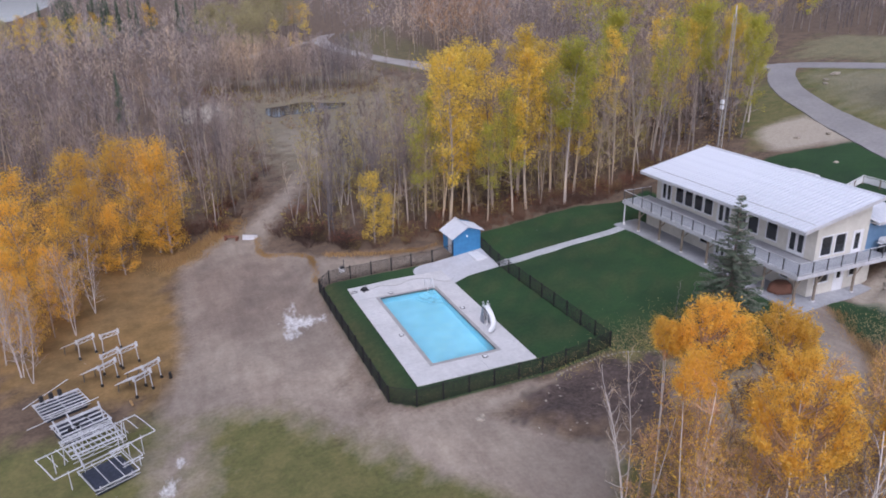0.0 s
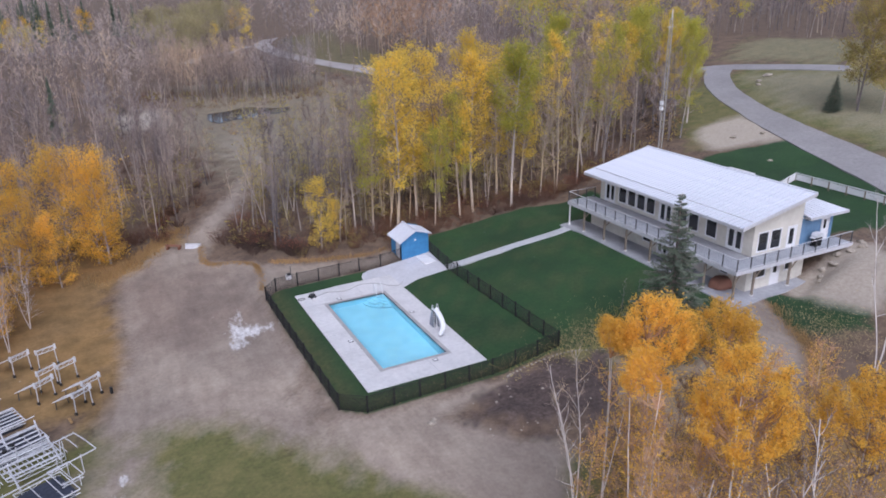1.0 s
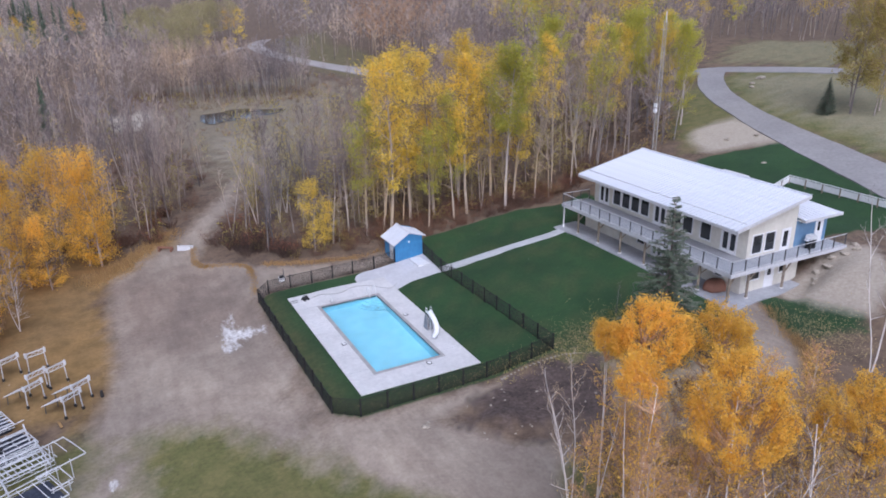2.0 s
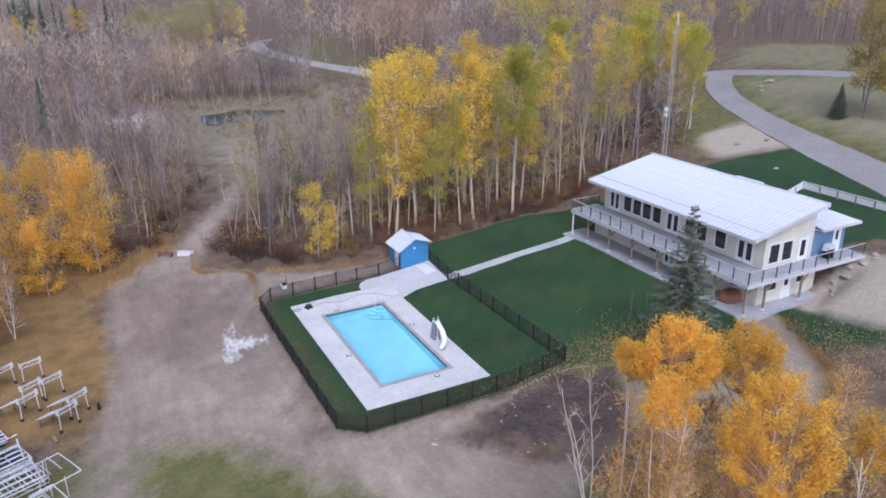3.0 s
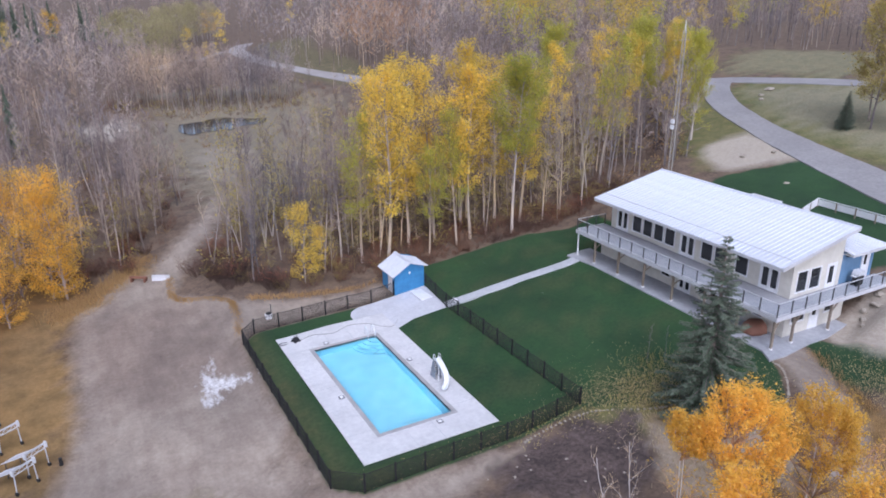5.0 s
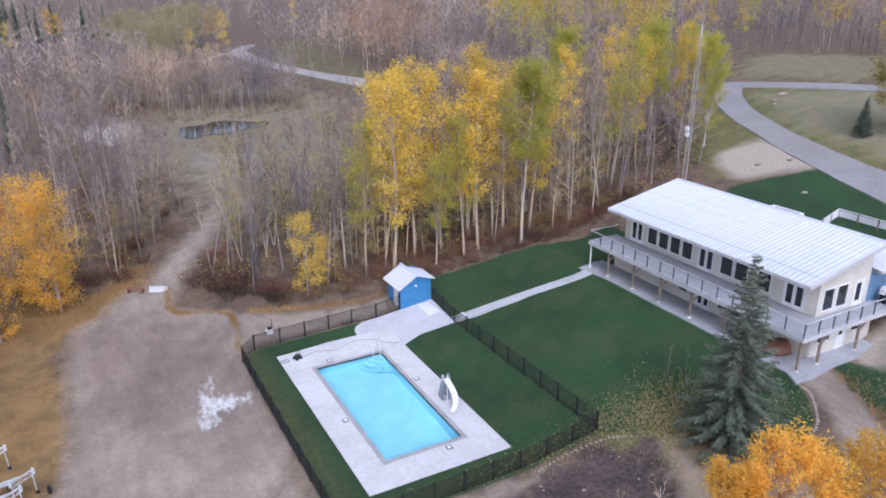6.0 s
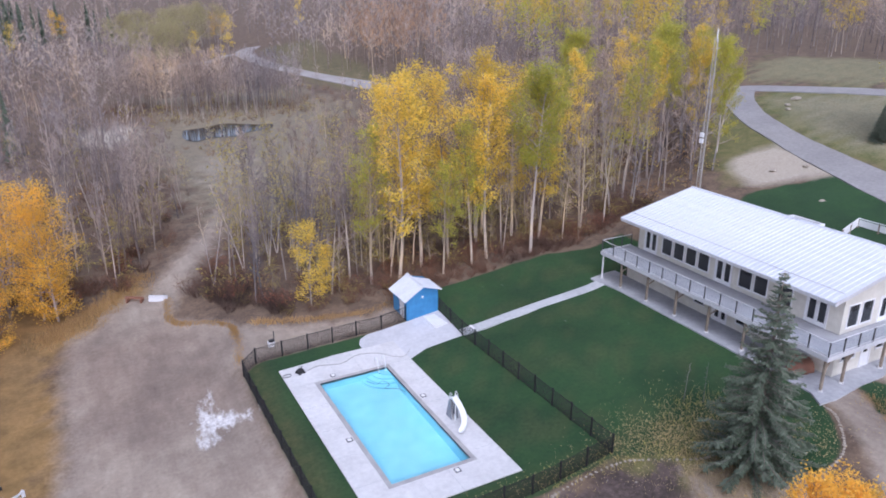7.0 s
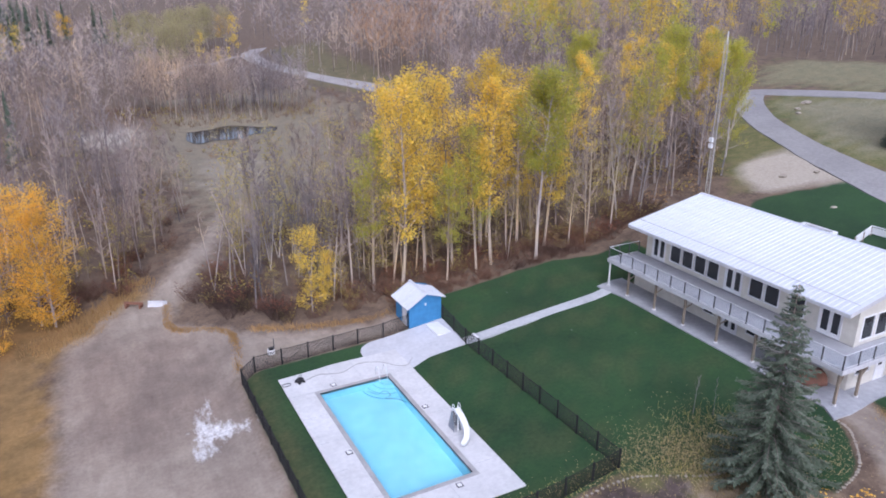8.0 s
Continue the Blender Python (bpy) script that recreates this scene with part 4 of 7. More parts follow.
# ---- shed ----
def pool_shed():
    z = 0.30
    t = thing("pool_shed", "small blue pool shed with white gabled metal roof", "shed", (26.8, 61.9, z))
    W, D, H, R = 2.9, 2.75, 2.1, 3.0
    sl = Shape().box(-0.06, -0.06, -0.3, W + 0.06, D + 0.06, 0.05)
    part("foundation", sl, M["concrete"], t)
    HR, NOTCH = H + 0.5, 0.75
    ring = [(0, 0.05), (W, 0.05), (W, HR), (W / 2, R), (0, H)]
    for name, y in (("front_wall", 0.0), ("back_wall", D - 0.1)):
        s = Shape()
        s.add([(x, y, q) for x, q in ring] + [(x, y + 0.1, q) for x, q in ring], [(0, 1, 2, 3, 4), (9, 8, 7, 6, 5)] + [(i, i + 5, (i + 1) % 5 + 5, (i + 1) % 5) for i in range(5)])
        part(name, s, M["blue"], t)
    # left wall with a door opening, right wall plain
    lw = Shape()
    lw.box(0, 0.1, 0.05, 0.1, 0.55, H).box(0, 1.5, 0.05, 0.1, D - 0.1, H).box(0, 0.55, 2.0, 0.1, 1.5, H)
    part("side_wall", lw, M["blue"], t)
    part("side_wall", Shape().box(W - 0.1, 0.1, 0.05, W, D - 0.1, HR - 0.02), M["blue"], t)
    dr = part("door", Shape().box(-0.01, 0.58, 0.07, 0.05, 1.47, 1.98), M["white"], t, "pale closed shed door")
    part("handle", Shape().tube([(-0.05, 1.36, 1.0), (-0.05, 1.36, 1.12)], 0.02, 6), M["dark_metal"], dr)
    boards = Shape()
    zz = 0.2
    while zz < R - 0.25:
        hw = W / 2 if zz <= H - 0.2 else W / 2 * (R - zz - 0.2) / (R - H)
        hr = W / 2 if zz <= HR - 0.2 else W / 2 * (R - zz - 0.2) / (R - HR)
        boards.add([(W / 2 - hw, -0.001, zz), (W / 2 + hr, -0.001, zz), (W / 2 + hr, -0.022, zz), (W / 2 - hw, -0.022, zz), (W / 2 - hw, -0.004, zz + 0.19), (W / 2 + hr, -0.004, zz + 0.19)],
                   [(0, 1, 2, 3), (3, 2, 5, 4)])
        zz += 0.2
    part("siding", boards, M["blue"], t)
    for x in (0.0, W):
        part("corner_trim", Shape().box(x - 0.04, -0.035, 0.05, x + 0.04, 0.05, (H if x == 0.0 else HR) - 0.08), M["blue"], t)
    o = 0.32
    for side in (-1, 1):
        n = 8
        for i in range(n):
            span = D + 2 * o - (NOTCH if side > 0 else 0)
            y0 = -o + span * i / n
            y1 = -o + span * (i + 1) / n
            ex = W / 2 + side * (W / 2 + o)
            low = H if side < 0 else HR - 0.06
            ez = low - o * (R - low) / (W / 2)
            s = Shape()
            s.add([(W / 2, y0, R + 0.06), (W / 2, y1, R + 0.06), (ex, y1, ez + 0.06), (ex, y0, ez + 0.06), (W / 2, y0, R), (W / 2, y1, R), (ex, y1, ez), (ex, y0, ez)],
                  [(0, 1, 2, 3), (7, 6, 5, 4), (0, 3, 7, 4), (1, 5, 6, 2), (2, 6, 7, 3)])
            s.beam((W / 2, y0 + 0.02, R + 0.075), (ex, y0 + 0.02, ez + 0.075), 0.03, 0.035)
            part("roof_panel", s, M["roof"], t)
    part("ridge_cap", Shape().beam((W / 2, -o, R + 0.08), (W / 2, D + o, R + 0.08), 0.22, 0.05), M["roof"], t)
    part("lamp", Shape().box(W / 2 - 0.06, -0.12, 1.95, W / 2 + 0.06, -0.005, 2.12), M["white"], t)


pool_shed()
solo("door_mat", Shape().box(28.1, 59.3, land_z(28.5, 60) + 0.0, 29.4, 61.5, land_z(28.9, 60.5) + 0.075, bev=0.05), M["white"], "white rectangular slab beside the shed", "slab")


# ---- house ----
HX0, HX1, HY0, HY1 = 47.6, 53.3, 37.5, 57.0
LX, LY = 46.5, 36.8
BX0, BY0, BY1 = 44.1, 35.8, 57.9
ZP, ZF, RAIL = 2.4, 5.0, 6.03
EX, EZ, RX, RZ, RY0, RY1 = 45.5, 8.06, 53.75, 9.74, 36.85, 57.3
house = thing("house", "two-storey cream house with white metal roof and wrap-around balcony", "house", (0, 0, 0))


def wall_x(x0, x1, y0, y1, z0, z1, holes):
    """A wall along y with rectangular openings (ya, yb, za, zb)."""
    cut = lambda y, z: any(h[0] < y < h[1] and h[2] < z < h[3] for h in holes)
    return cell_solid([y0, y1, *[h[0] for h in holes], *[h[1] for h in holes]], [z0, z1, *[h[2] for h in holes], *[h[3] for h in holes]], cut, x0, x1, (2, 0, 1))


def opening(kind, parent, along, plane, a, b, z0, z1):
    """A window or glazed door in a wall. along 'y': wall faces -x; along 'x': wall faces -y."""
    name = "window" if kind == "window" else "door"
    f = 0.09
    lab = {"window": "dark glazed window with pale frame", "french": "white double french door with narrow panes", "door": "white door with small dark pane", "side": "white narrow glazed door"}[kind]

    def frame_of(p0, p1, q0, q1, out, dep):
        k = Shape()
        for u0, v0, u1, v1 in ((p0, q0, p0 + f, q1), (p1 - f, q0, p1, q1), (p0 + f, q0, p1 - f, q0 + f), (p0 + f, q1 - f, p1 - f, q1)):
            k.box(plane - out, u0, v0, plane + dep, u1, v1)
        return k

    def put(nm, shape, mat, par, label=""):
        if along == "x":
            shape.v = [(y, x, z) for x, y, z in shape.v]
            shape.f = [tuple(reversed(g)) for g in shape.f]
        return part(nm, shape, mat, par, label)

    win = put(name, frame_of(a, b, z0, z1, 0.045, 0.1), M["white"], parent, lab)
    if kind == "window":
        put("pane", Shape().box(plane + 0.03, a + f, z0 + f, plane + 0.05, b - f, z1 - f), M["glass"], win)
    elif kind == "french":
        mid = (a + b) / 2
        for p0, p1 in ((a + f, mid - 0.01), (mid + 0.01, b - f)):
            leaf = Shape()
            g = 0.13
            for u0, v0, u1, v1 in ((p0, z0 + 0.02, p0 + g, z1 - f), (p1 - g, z0 + 0.02, p1, z1 - f), (p0 + g, z0 + 0.02, p1 - g, z0 + 0.3), (p0 + g, z1 - f - 0.14, p1 - g, z1 - f)):
                leaf.box(plane, u0, v0, plane + 0.05, u1, v1)
            put("door_leaf", leaf, M["white"], win)
            put("pane", Shape().box(plane + 0.02, p0 + g, z0 + 0.3, plane + 0.035, p1 - g, z1 - f - 0.14), M["glass"], win)
    else:
        leaf = Shape()
        p0, p1 = a + f, b - f
        lo = z0 + (0.35 if kind == "side" else 1.05)
        g = 0.24 if kind == "door" else 0.2
        for u0, v0, u1, v1 in ((p0, z0 + 0.02, p0 + g, z1 - f), (p1 - g, z0 + 0.02, p1, z1 - f), (p0 + g, z0 + 0.02, p1 - g, lo), (p0 + g, z1 - f - 0.16, p1 - g, z1 - f)):
            leaf.box(plane, u0, v0, plane + 0.05, u1, v1)
        put("door_leaf", leaf, M["white"], win)
        put("pane", Shape().box(plane + 0.02, p0 + g, lo, plane + 0.035, p1 - g, z1 - f - 0.16), M["glass"], win)
    return win


UP_TOP, LOW_TOP = ZF + 2.02, ZP + 2.1
SILL = ZF + 0.36
FRONT_UP = [("french", 54.75, 56.35, ZF + 0.02, UP_TOP), ("window", 53.0, 54.25, SILL, UP_TOP), ("window", 51.65, 52.9, SILL, UP_TOP), ("window", 50.3, 51.55, SILL, UP_TOP), ("window", 48.95, 50.2, SILL, UP_TOP),
            ("french", 46.7, 48.4, ZF + 0.02, UP_TOP), ("window", 44.8, 46.1, SILL, UP_TOP), ("window", 43.4, 44.7, SILL, UP_TOP), ("window", 41.3, 42.6, SILL, UP_TOP), ("french", 38.5, 40.25, ZF + 0.02, UP_TOP)]
FRONT_LOW = [("window", 48.0, 49.15, ZP + 0.65, LOW_TOP), ("french", 45.7, 47.15, ZP + 0.02, LOW_TOP), ("window", 44.0, 44.95, ZP + 0.55, LOW_TOP), ("window", 42.75, 43.7, ZP + 0.55, LOW_TOP), ("window", 38.6, 39.6, ZP + 0.8, LOW_TOP)]
SIDE_UP = [("window", 48.1, 49.4, ZF + 0.3, UP_TOP + 0.05), ("window", 49.6, 50.9, ZF + 0.3, UP_TOP + 0.05), ("side", 51.6, 52.75, ZF + 0.02, UP_TOP)]
SIDE_LOW = [("window", 47.1, 48.7, ZP + 0.95, ZP + 1.75), ("door", 49.3, 50.4, ZP + 0.02, LOW_TOP), ("window", 50.9, 51.9, ZP + 1.0, ZP + 1.8)]


def house_walls():
    top = lambda x: EZ + (x - EX) * (RZ - EZ) / (RX - EX) - 0.12
    th = 0.2
    holes = [(a, b, z0, z1) for _, a, b, z0, z1 in FRONT_UP]
    part("front_wall", wall_x(HX0, HX0 + th, HY0, HY1, ZF, top(HX0), holes), M["cream"], house)
    part("lower_wall", wall_x(LX, LX + th, LY, HY1, ZP - 0.4, ZF - 0.125, [(a, b, z0, z1) for _, a, b, z0, z1 in FRONT_LOW]), M["cream"], house)
    low = wall_x(0, th, LX + th, HX1, ZP - 0.4, ZF - 0.125, [(a, b, z0, z1) for _, a, b, z0, z1 in SIDE_LOW])
    low.v = [(yy, xx + LY, zz) for xx, yy, zz in low.v]
    low.f = [tuple(reversed(g)) for g in low.f]
    part("lower_wall", low, M["cream"], house)
    part("lower_wall", Shape().box(LX + th, HY1 - th, ZP - 0.4, HX1, HY1, ZF - 0.125), M["cream"], house)
    for y, hs in ((HY0, SIDE_UP), (HY1 - th, [])):
        s = wall_x(0, th, HX0 + th, HX1, ZF, top(HX0 + th), [(a, b, z0, z1) for _, a, b, z0, z1 in hs])
        s.v = [(yy, xx + y, zz) for xx, yy, zz in s.v]
        s.f = [tuple(reversed(g)) for g in s.f]
        a, b = (HX0 + th, top(HX0 + th)), (HX1, top(HX1))
        s.add([(a[0], y, a[1]), (b[0], y, a[1]), (b[0], y, b[1]), (a[0], y + th, a[1]), (b[0], y + th, a[1]), (b[0], y + th, b[1])], [(0, 1, 2), (5, 4, 3), (0, 2, 5, 3), (1, 4, 5, 2)])
        part("side_wall", s, M["cream"], house)
    part("back_wall", Shape().box(HX1 - th, HY0 + th, ZP - 0.4, HX1, HY1 - th, top(HX1)), M["cream"], house)
    part("floor", Shape().box(HX0 + th, HY0 + th, ZF - 0.25, HX1 - th, HY1 - th, ZF), M["deck_grey"], house)
    # lap siding lines
    lap = Shape()
    z = ZF + 0.15
    while z < UP_TOP + 0.4:
        edges = sorted([(a - 0.01, b + 0.01) for _, a, b, z0, z1 in FRONT_UP if z0 - 0.06 < z < z1 + 0.06])
        y = HY0
        for a, b in edges + [(HY1, HY1)]:
            if a - y > 0.05:
                lap.add([(HX0 - 0.001, y, z), (HX0 - 0.018, y, z), (HX0 - 0.018, a, z), (HX0 - 0.001, a, z), (HX0 - 0.003, y, z + 0.19), (HX0 - 0.003, a, z + 0.19)], [(0, 1, 2, 3), (1, 4, 5, 2)])
            y = b
        z += 0.2
    part("siding", lap, M["cream"], house)
    for openings, along, plane in ((FRONT_UP, "y", HX0), (FRONT_LOW, "y", LX), (SIDE_UP, "x", HY0), (SIDE_LOW, "x", LY)):
        for kind, a, b, z0, z1 in openings:
            opening(kind, house, along, plane, a, b, z0, z1)
    win = part("window", Shape().box(48.1, HY1 + 0.002, ZF + 0.7, 49.0, HY1 + 0.05, UP_TOP), M["white"], house)
    part("pane", Shape().box(48.18, HY1 + 0.05, ZF + 0.78, 48.92, HY1 + 0.06, UP_TOP - 0.08), M["glass"], win)
    for x, y in ((HX0 - 0.03, HY0 - 0.03), (HX0 - 0.03, HY1 - 0.09)):
        part("corner_trim", Shape().box(x, y, ZF, x + 0.12, y + 0.12, top(HX0) - 0.02), M["cream"], house)


house_walls()


def house_roof():
    n = 49
    slope = (RZ - EZ) / (RX - EX)
    dy = (RY1 - RY0) / n
    s = Shape()
    s.add([(0, 0, 0), (RX - EX, 0, RZ - EZ), (RX - EX, dy - 0.004, RZ - EZ), (0, dy - 0.004, 0), (0, 0, -0.05), (RX - EX, 0, RZ - EZ - 0.05), (RX - EX, dy - 0.004, RZ - EZ - 0.05), (0, dy - 0.004, -0.05)],
          [(0, 1, 2, 3), (7, 6, 5, 4), (0, 3, 7, 4), (1, 5, 6, 2), (0, 4, 5, 1), (3, 2, 6, 7)])
    s.beam((0, 0.025, 0.035), (RX - EX, 0.025, RZ - EZ + 0.035), 0.045, 0.07)
    panel = s.mesh("roof_panel", M["roof"])
    for i in range(n):
        p = part("roof_panel", panel, None, house)
        p.matrix_basis = pose(EX, RY0 + i * dy, EZ)
    # boards at the edges, soffit, gutter, snow bar
    part("fascia", Shape().box(EX - 0.02, RY0, EZ - 0.26, EX + 0.02, RY1, EZ - 0.055), M["fascia"], house)
    so = Shape()
    so.add([(EX + 0.02, RY0, EZ - 0.2), (HX0, RY0, EZ - 0.2 + slope * (HX0 - EX)), (HX0, RY1, EZ - 0.2 + slope * (HX0 - EX)), (EX + 0.02, RY1, EZ - 0.2)], [(0, 1, 2, 3)])
    so.add([(p[0], p[1], p[2] + 0.03) for p in so.v[:4]], [(3, 2, 1, 0)])
    part("soffit", so, M["white"], house)
    for y in (RY0 - 0.02, RY1 - 0.01):
        b = Shape()
        b.add([(EX, y, EZ + 0.06), (RX, y, RZ + 0.06), (RX, y, RZ - 0.24), (EX, y, EZ - 0.24), (EX, y + 0.03, EZ + 0.06), (RX, y + 0.03, RZ + 0.06), (RX, y + 0.03, RZ - 0.24), (EX, y + 0.03, EZ - 0.24)],
              [(0, 1, 2, 3), (7, 6, 5, 4), (0, 4, 5, 1), (2, 6, 7, 3), (1, 5, 6, 2), (0, 3, 7, 4)])
        part("barge_board", b, M["fascia"], house)
    part("ridge_cap", Shape().box(RX - 0.12, RY0, RZ - 0.22, RX + 0.06, RY1, RZ + 0.1), M["roof"], house)
    z = EZ + 1.15 * slope + 0.1
    part("snow_bar", Shape().beam((EX + 1.15, RY0 + 0.2, z), (EX + 1.15, RY1 - 0.2, z), 0.035), M["coping"], house, "grey snow bar along the eave")


house_roof()


def annex():
    x0, x1, y0, y1, zr = HX1, 57.3, 37.5, 46.0, 7.6
    g = ZP - 0.3
    s = Shape().box(x0, y0, ZF - 0.3, x1, y0 + 0.18, zr).box(x1 - 0.18, y0 + 0.18, ZF - 0.3, x1, y1, zr - 0.2).box(x0, y1 - 0.18, ZF - 0.3, x1 - 0.18, y1, zr)
    part("annex_wall", s, M["blue_grey"], house, "slate blue siding on the rear annex")
    # added panel, set back and dark, standing in for the shaded void below
    part("annex_base", Shape().box(x0, y0 + 2.2, g, x1 - 0.02, y0 + 2.4, ZF - 0.305), M["timber"], house, "added timber panel backing the shaded void under the annex")
    part("annex_floor", Shape().box(x0, y0 + 0.02, ZF - 0.3, x1 - 0.2, y1 - 0.2, ZF - 0.2), M["timber"], house)
    laps = Shape()
    z = ZF + 0.1
    while z < zr - 0.2:
        for a, b in ((x0, 55.75), (56.85, x1)):
            laps.add([(a, y0 - 0.001, z), (b, y0 - 0.001, z), (b, y0 - 0.02, z), (a, y0 - 0.02, z), (a, y0 - 0.004, z + 0.19), (b, y0 - 0.004, z + 0.19)], [(0, 1, 2, 3), (3, 2, 5, 4)])
        z += 0.2
    part("siding", laps, M["blue_grey"], house)
    # low hipped roof: front, end and back slopes of standing-seam panels
    ex0, ex1, ey0, ey1, ze, zt, tx, ty = x0, 58.1, 36.7, 46.3, 7.66, 8.7, 56.0, 41.4
    n = 10
    for i in range(n):
        a, b = i / n, (i + 1) / n
        for lo, hi in ((ey0, ty), (ey1, ty)):
            xa, xb = ex0 + (ex1 - ex0) * a, ex0 + (ex1 - ex0) * b
            ta, tb = ex0 + (tx - ex0) * a, ex0 + (tx - ex0) * b
            q = Shape()
            q.add([(xa, lo, ze), (xb, lo, ze), (tb, hi, zt), (ta, hi, zt), (xa, lo, ze - 0.08), (xb, lo, ze - 0.08), (tb, hi, zt - 0.08), (ta, hi, zt - 0.08)],
                  [(0, 1, 2, 3), (7, 6, 5, 4), (0, 4, 5, 1), (2, 6, 7, 3), (1, 5, 6, 2), (3, 7, 4, 0)])
            q.beam((xa + 0.02, lo, ze + 0.025), (ta + 0.02, hi, zt + 0.025), 0.035, 0.05)
            part("annex_roof_panel", q, M["roof"], house)
        ya, yb = ey0 + (ey1 - ey0) * a, ey0 + (ey1 - ey0) * b
        q = Shape().add([(ex1, ya, ze), (ex1, yb, ze), (tx, ty, zt), (ex1, ya, ze - 0.08), (ex1, yb, ze - 0.08), (tx, ty, zt - 0.08)], [(0, 1, 2), (5, 4, 3), (0, 3, 4, 1)])
        part("annex_roof_panel", q, M["roof"], house)
    part("fascia", Shape().box(ex0 + 0.02, ey0 - 0.03, ze - 0.2, ex1, ey0, ze + 0.03).box(ex1, ey0 - 0.03, ze - 0.2, ex1 + 0.03, ey1, ze + 0.03), M["fascia"], house)
    part("soffit", Shape().box(ex0 + 0.02, ey0, ze - 0.2, ex1, y0 + 0.02, ze - 0.17), M["white"], house)
    opening("door", house, "x", y0 - 0.03, 55.8, 56.8, ZF + 0.02, ZF + 2.15)
    part("wall_lamp", Shape().box(53.75, y0 - 0.16, 7.2, 53.9, y0 - 0.005, 7.5), M["dark_metal"], house)


annex()


def rear_porch():
    """A flat porch roof behind the ridge: white rim, dark membrane, posts to the ground."""
    x0, x1, y0, y1, z = 54.3, 57.6, 46.4, 49.4, 8.62
    p = part("porch_roof", Shape().box(x0, y0, z - 0.16, x1, y1, z - 0.03), M["dark_metal"], house, "dark flat porch roof with white rim")
    rim = cell_solid([x0, x0 + 0.2, x1 - 0.2, x1], [y0, y0 + 0.2, y1 - 0.2, y1], lambda x, y: x0 + 0.2 < x < x1 - 0.2 and y0 + 0.2 < y < y1 - 0.2, z - 0.03, z + 0.12, (0, 1, 2))
    part("rim", rim, M["white"], p)
    for y in (y0 + 0.15, y1 - 0.15):
        part("post", Shape().box(x1 - 0.2, y - 0.07, 4.2, x1 - 0.06, y + 0.07, z - 0.16), M["white"], p)


rear_porch()


def balcony():
    d = part("balcony_deck", Shape().box(BX0, BY0, ZF - 0.12, HX0 - 0.005, BY1, ZF - 0.03).box(HX0 - 0.005, BY0, ZF - 0.12, 58.0, HY0 - 0.005, ZF - 0.03), M["deck_grey"], house, "grey boarded balcony floor")
    rim = Shape()
    rim.box(BX0 - 0.05, BY0 - 0.05, ZF - 0.32, BX0, BY1 + 0.05, ZF + 0.0).box(BX0, BY0 - 0.05, ZF - 0.32, 58.0, BY0, ZF + 0.0).box(BX0, BY1, ZF - 0.32, HX0, BY1 + 0.05, ZF + 0.0)
    part("rim_board", rim, M["fascia"], house)
    joist = Shape()
    for y in np.arange(BY0 + 0.4, BY1, 0.6):
        joist.box(BX0 + 0.02, y, ZF - 0.30, LX - 0.01, y + 0.05, ZF - 0.125)
    part("joist", joist, M["timber"], house)
    # posts, braces and footings on the front and the gable side
    fronts = [(44.25, y) for y in (57.75, 55.3, 52.1, 48.9, 45.6, 42.3, 39.1)]
    sides = [(44.25, 36.0), (46.4, 36.0), (50.6, 36.0)]
    for i, (x, y) in enumerate(fronts + sides):
        thin = i == 0
        mat = M["white"] if thin else M["timber"]
        w = 0.06 if thin else 0.085
        po = part("post", Shape().box(x - w, y - w, ZP + 0.12, x + w, y + w, ZF - 0.325, bev=0.02), mat, house)
        part("footing", Shape().disc((x, y), 0.16, ZP - 0.1, ZP + 0.12, 10), M["concrete"], po)
        if thin:
            continue
        if (x, y) in sides:
            dirs = [(1, 0)] if i > len(fronts) else [(0.7, 0)]
        else:
            dirs = [(0, -1)]
        br = Shape()
        for dx, dy in dirs:
            br.beam((x, y, ZF - 1.15), (x + 0.75 * dx, y + 0.75 * dy, ZF - 0.4), 0.09)
        part("brace", br, mat, po)
        # railing: dark posts, pale top rail, thin wires
    runs = [((BX0 + 0.04, BY1 - 0.04), (BX0 + 0.04, BY0 + 0.04), 15), ((BX0 + 0.04, BY0 + 0.04), (57.8, BY0 + 0.04), 9), ((HX0 - 0.1, BY1 - 0.04), (BX0 + 0.04, BY1 - 0.04), 3)]
    seen = set()
    for (ax, ay), (bx, by), k in runs:
        part("top_rail", Shape().beam((ax, ay, RAIL), (bx, by, RAIL), 0.06, 0.04), M["aluminium"], house)
        part("bottom_rail", Shape().beam((ax, ay, ZF + 0.08), (bx, by, ZF + 0.08), 0.04, 0.04), M["aluminium"], house)
        for i in range(k + 1):
            x, y = ax + (bx - ax) * i / k, ay + (by - ay) * i / k
            if (round(x, 1), round(y, 1)) in seen:
                continue
            seen.add((round(x, 1), round(y, 1)))
            part("rail_post", Shape().box(x - 0.035, y - 0.035, ZF - 0.03, x + 0.035, y + 0.035, RAIL), M["dark_metal"], house)
        for i in range(k):
            x0, y0, x1, y1 = ax + (bx - ax) * i / k, ay + (by - ay) * i / k, ax + (bx - ax) * (i + 1) / k, ay + (by - ay) * (i + 1) / k
            ux, uy = (x1 - x0), (y1 - y0)
            ln = math.hypot(ux, uy)
            ux, uy = ux / ln, uy / ln
            g = part("rail_pane", Shape().beam((x0 + ux * 0.05, y0 + uy * 0.05, ZF + 0.56), (x1 - ux * 0.05, y1 - uy * 0.05, ZF + 0.56), 0.008, 0.86), M["clear"], house)
            g.visible_shadow = False


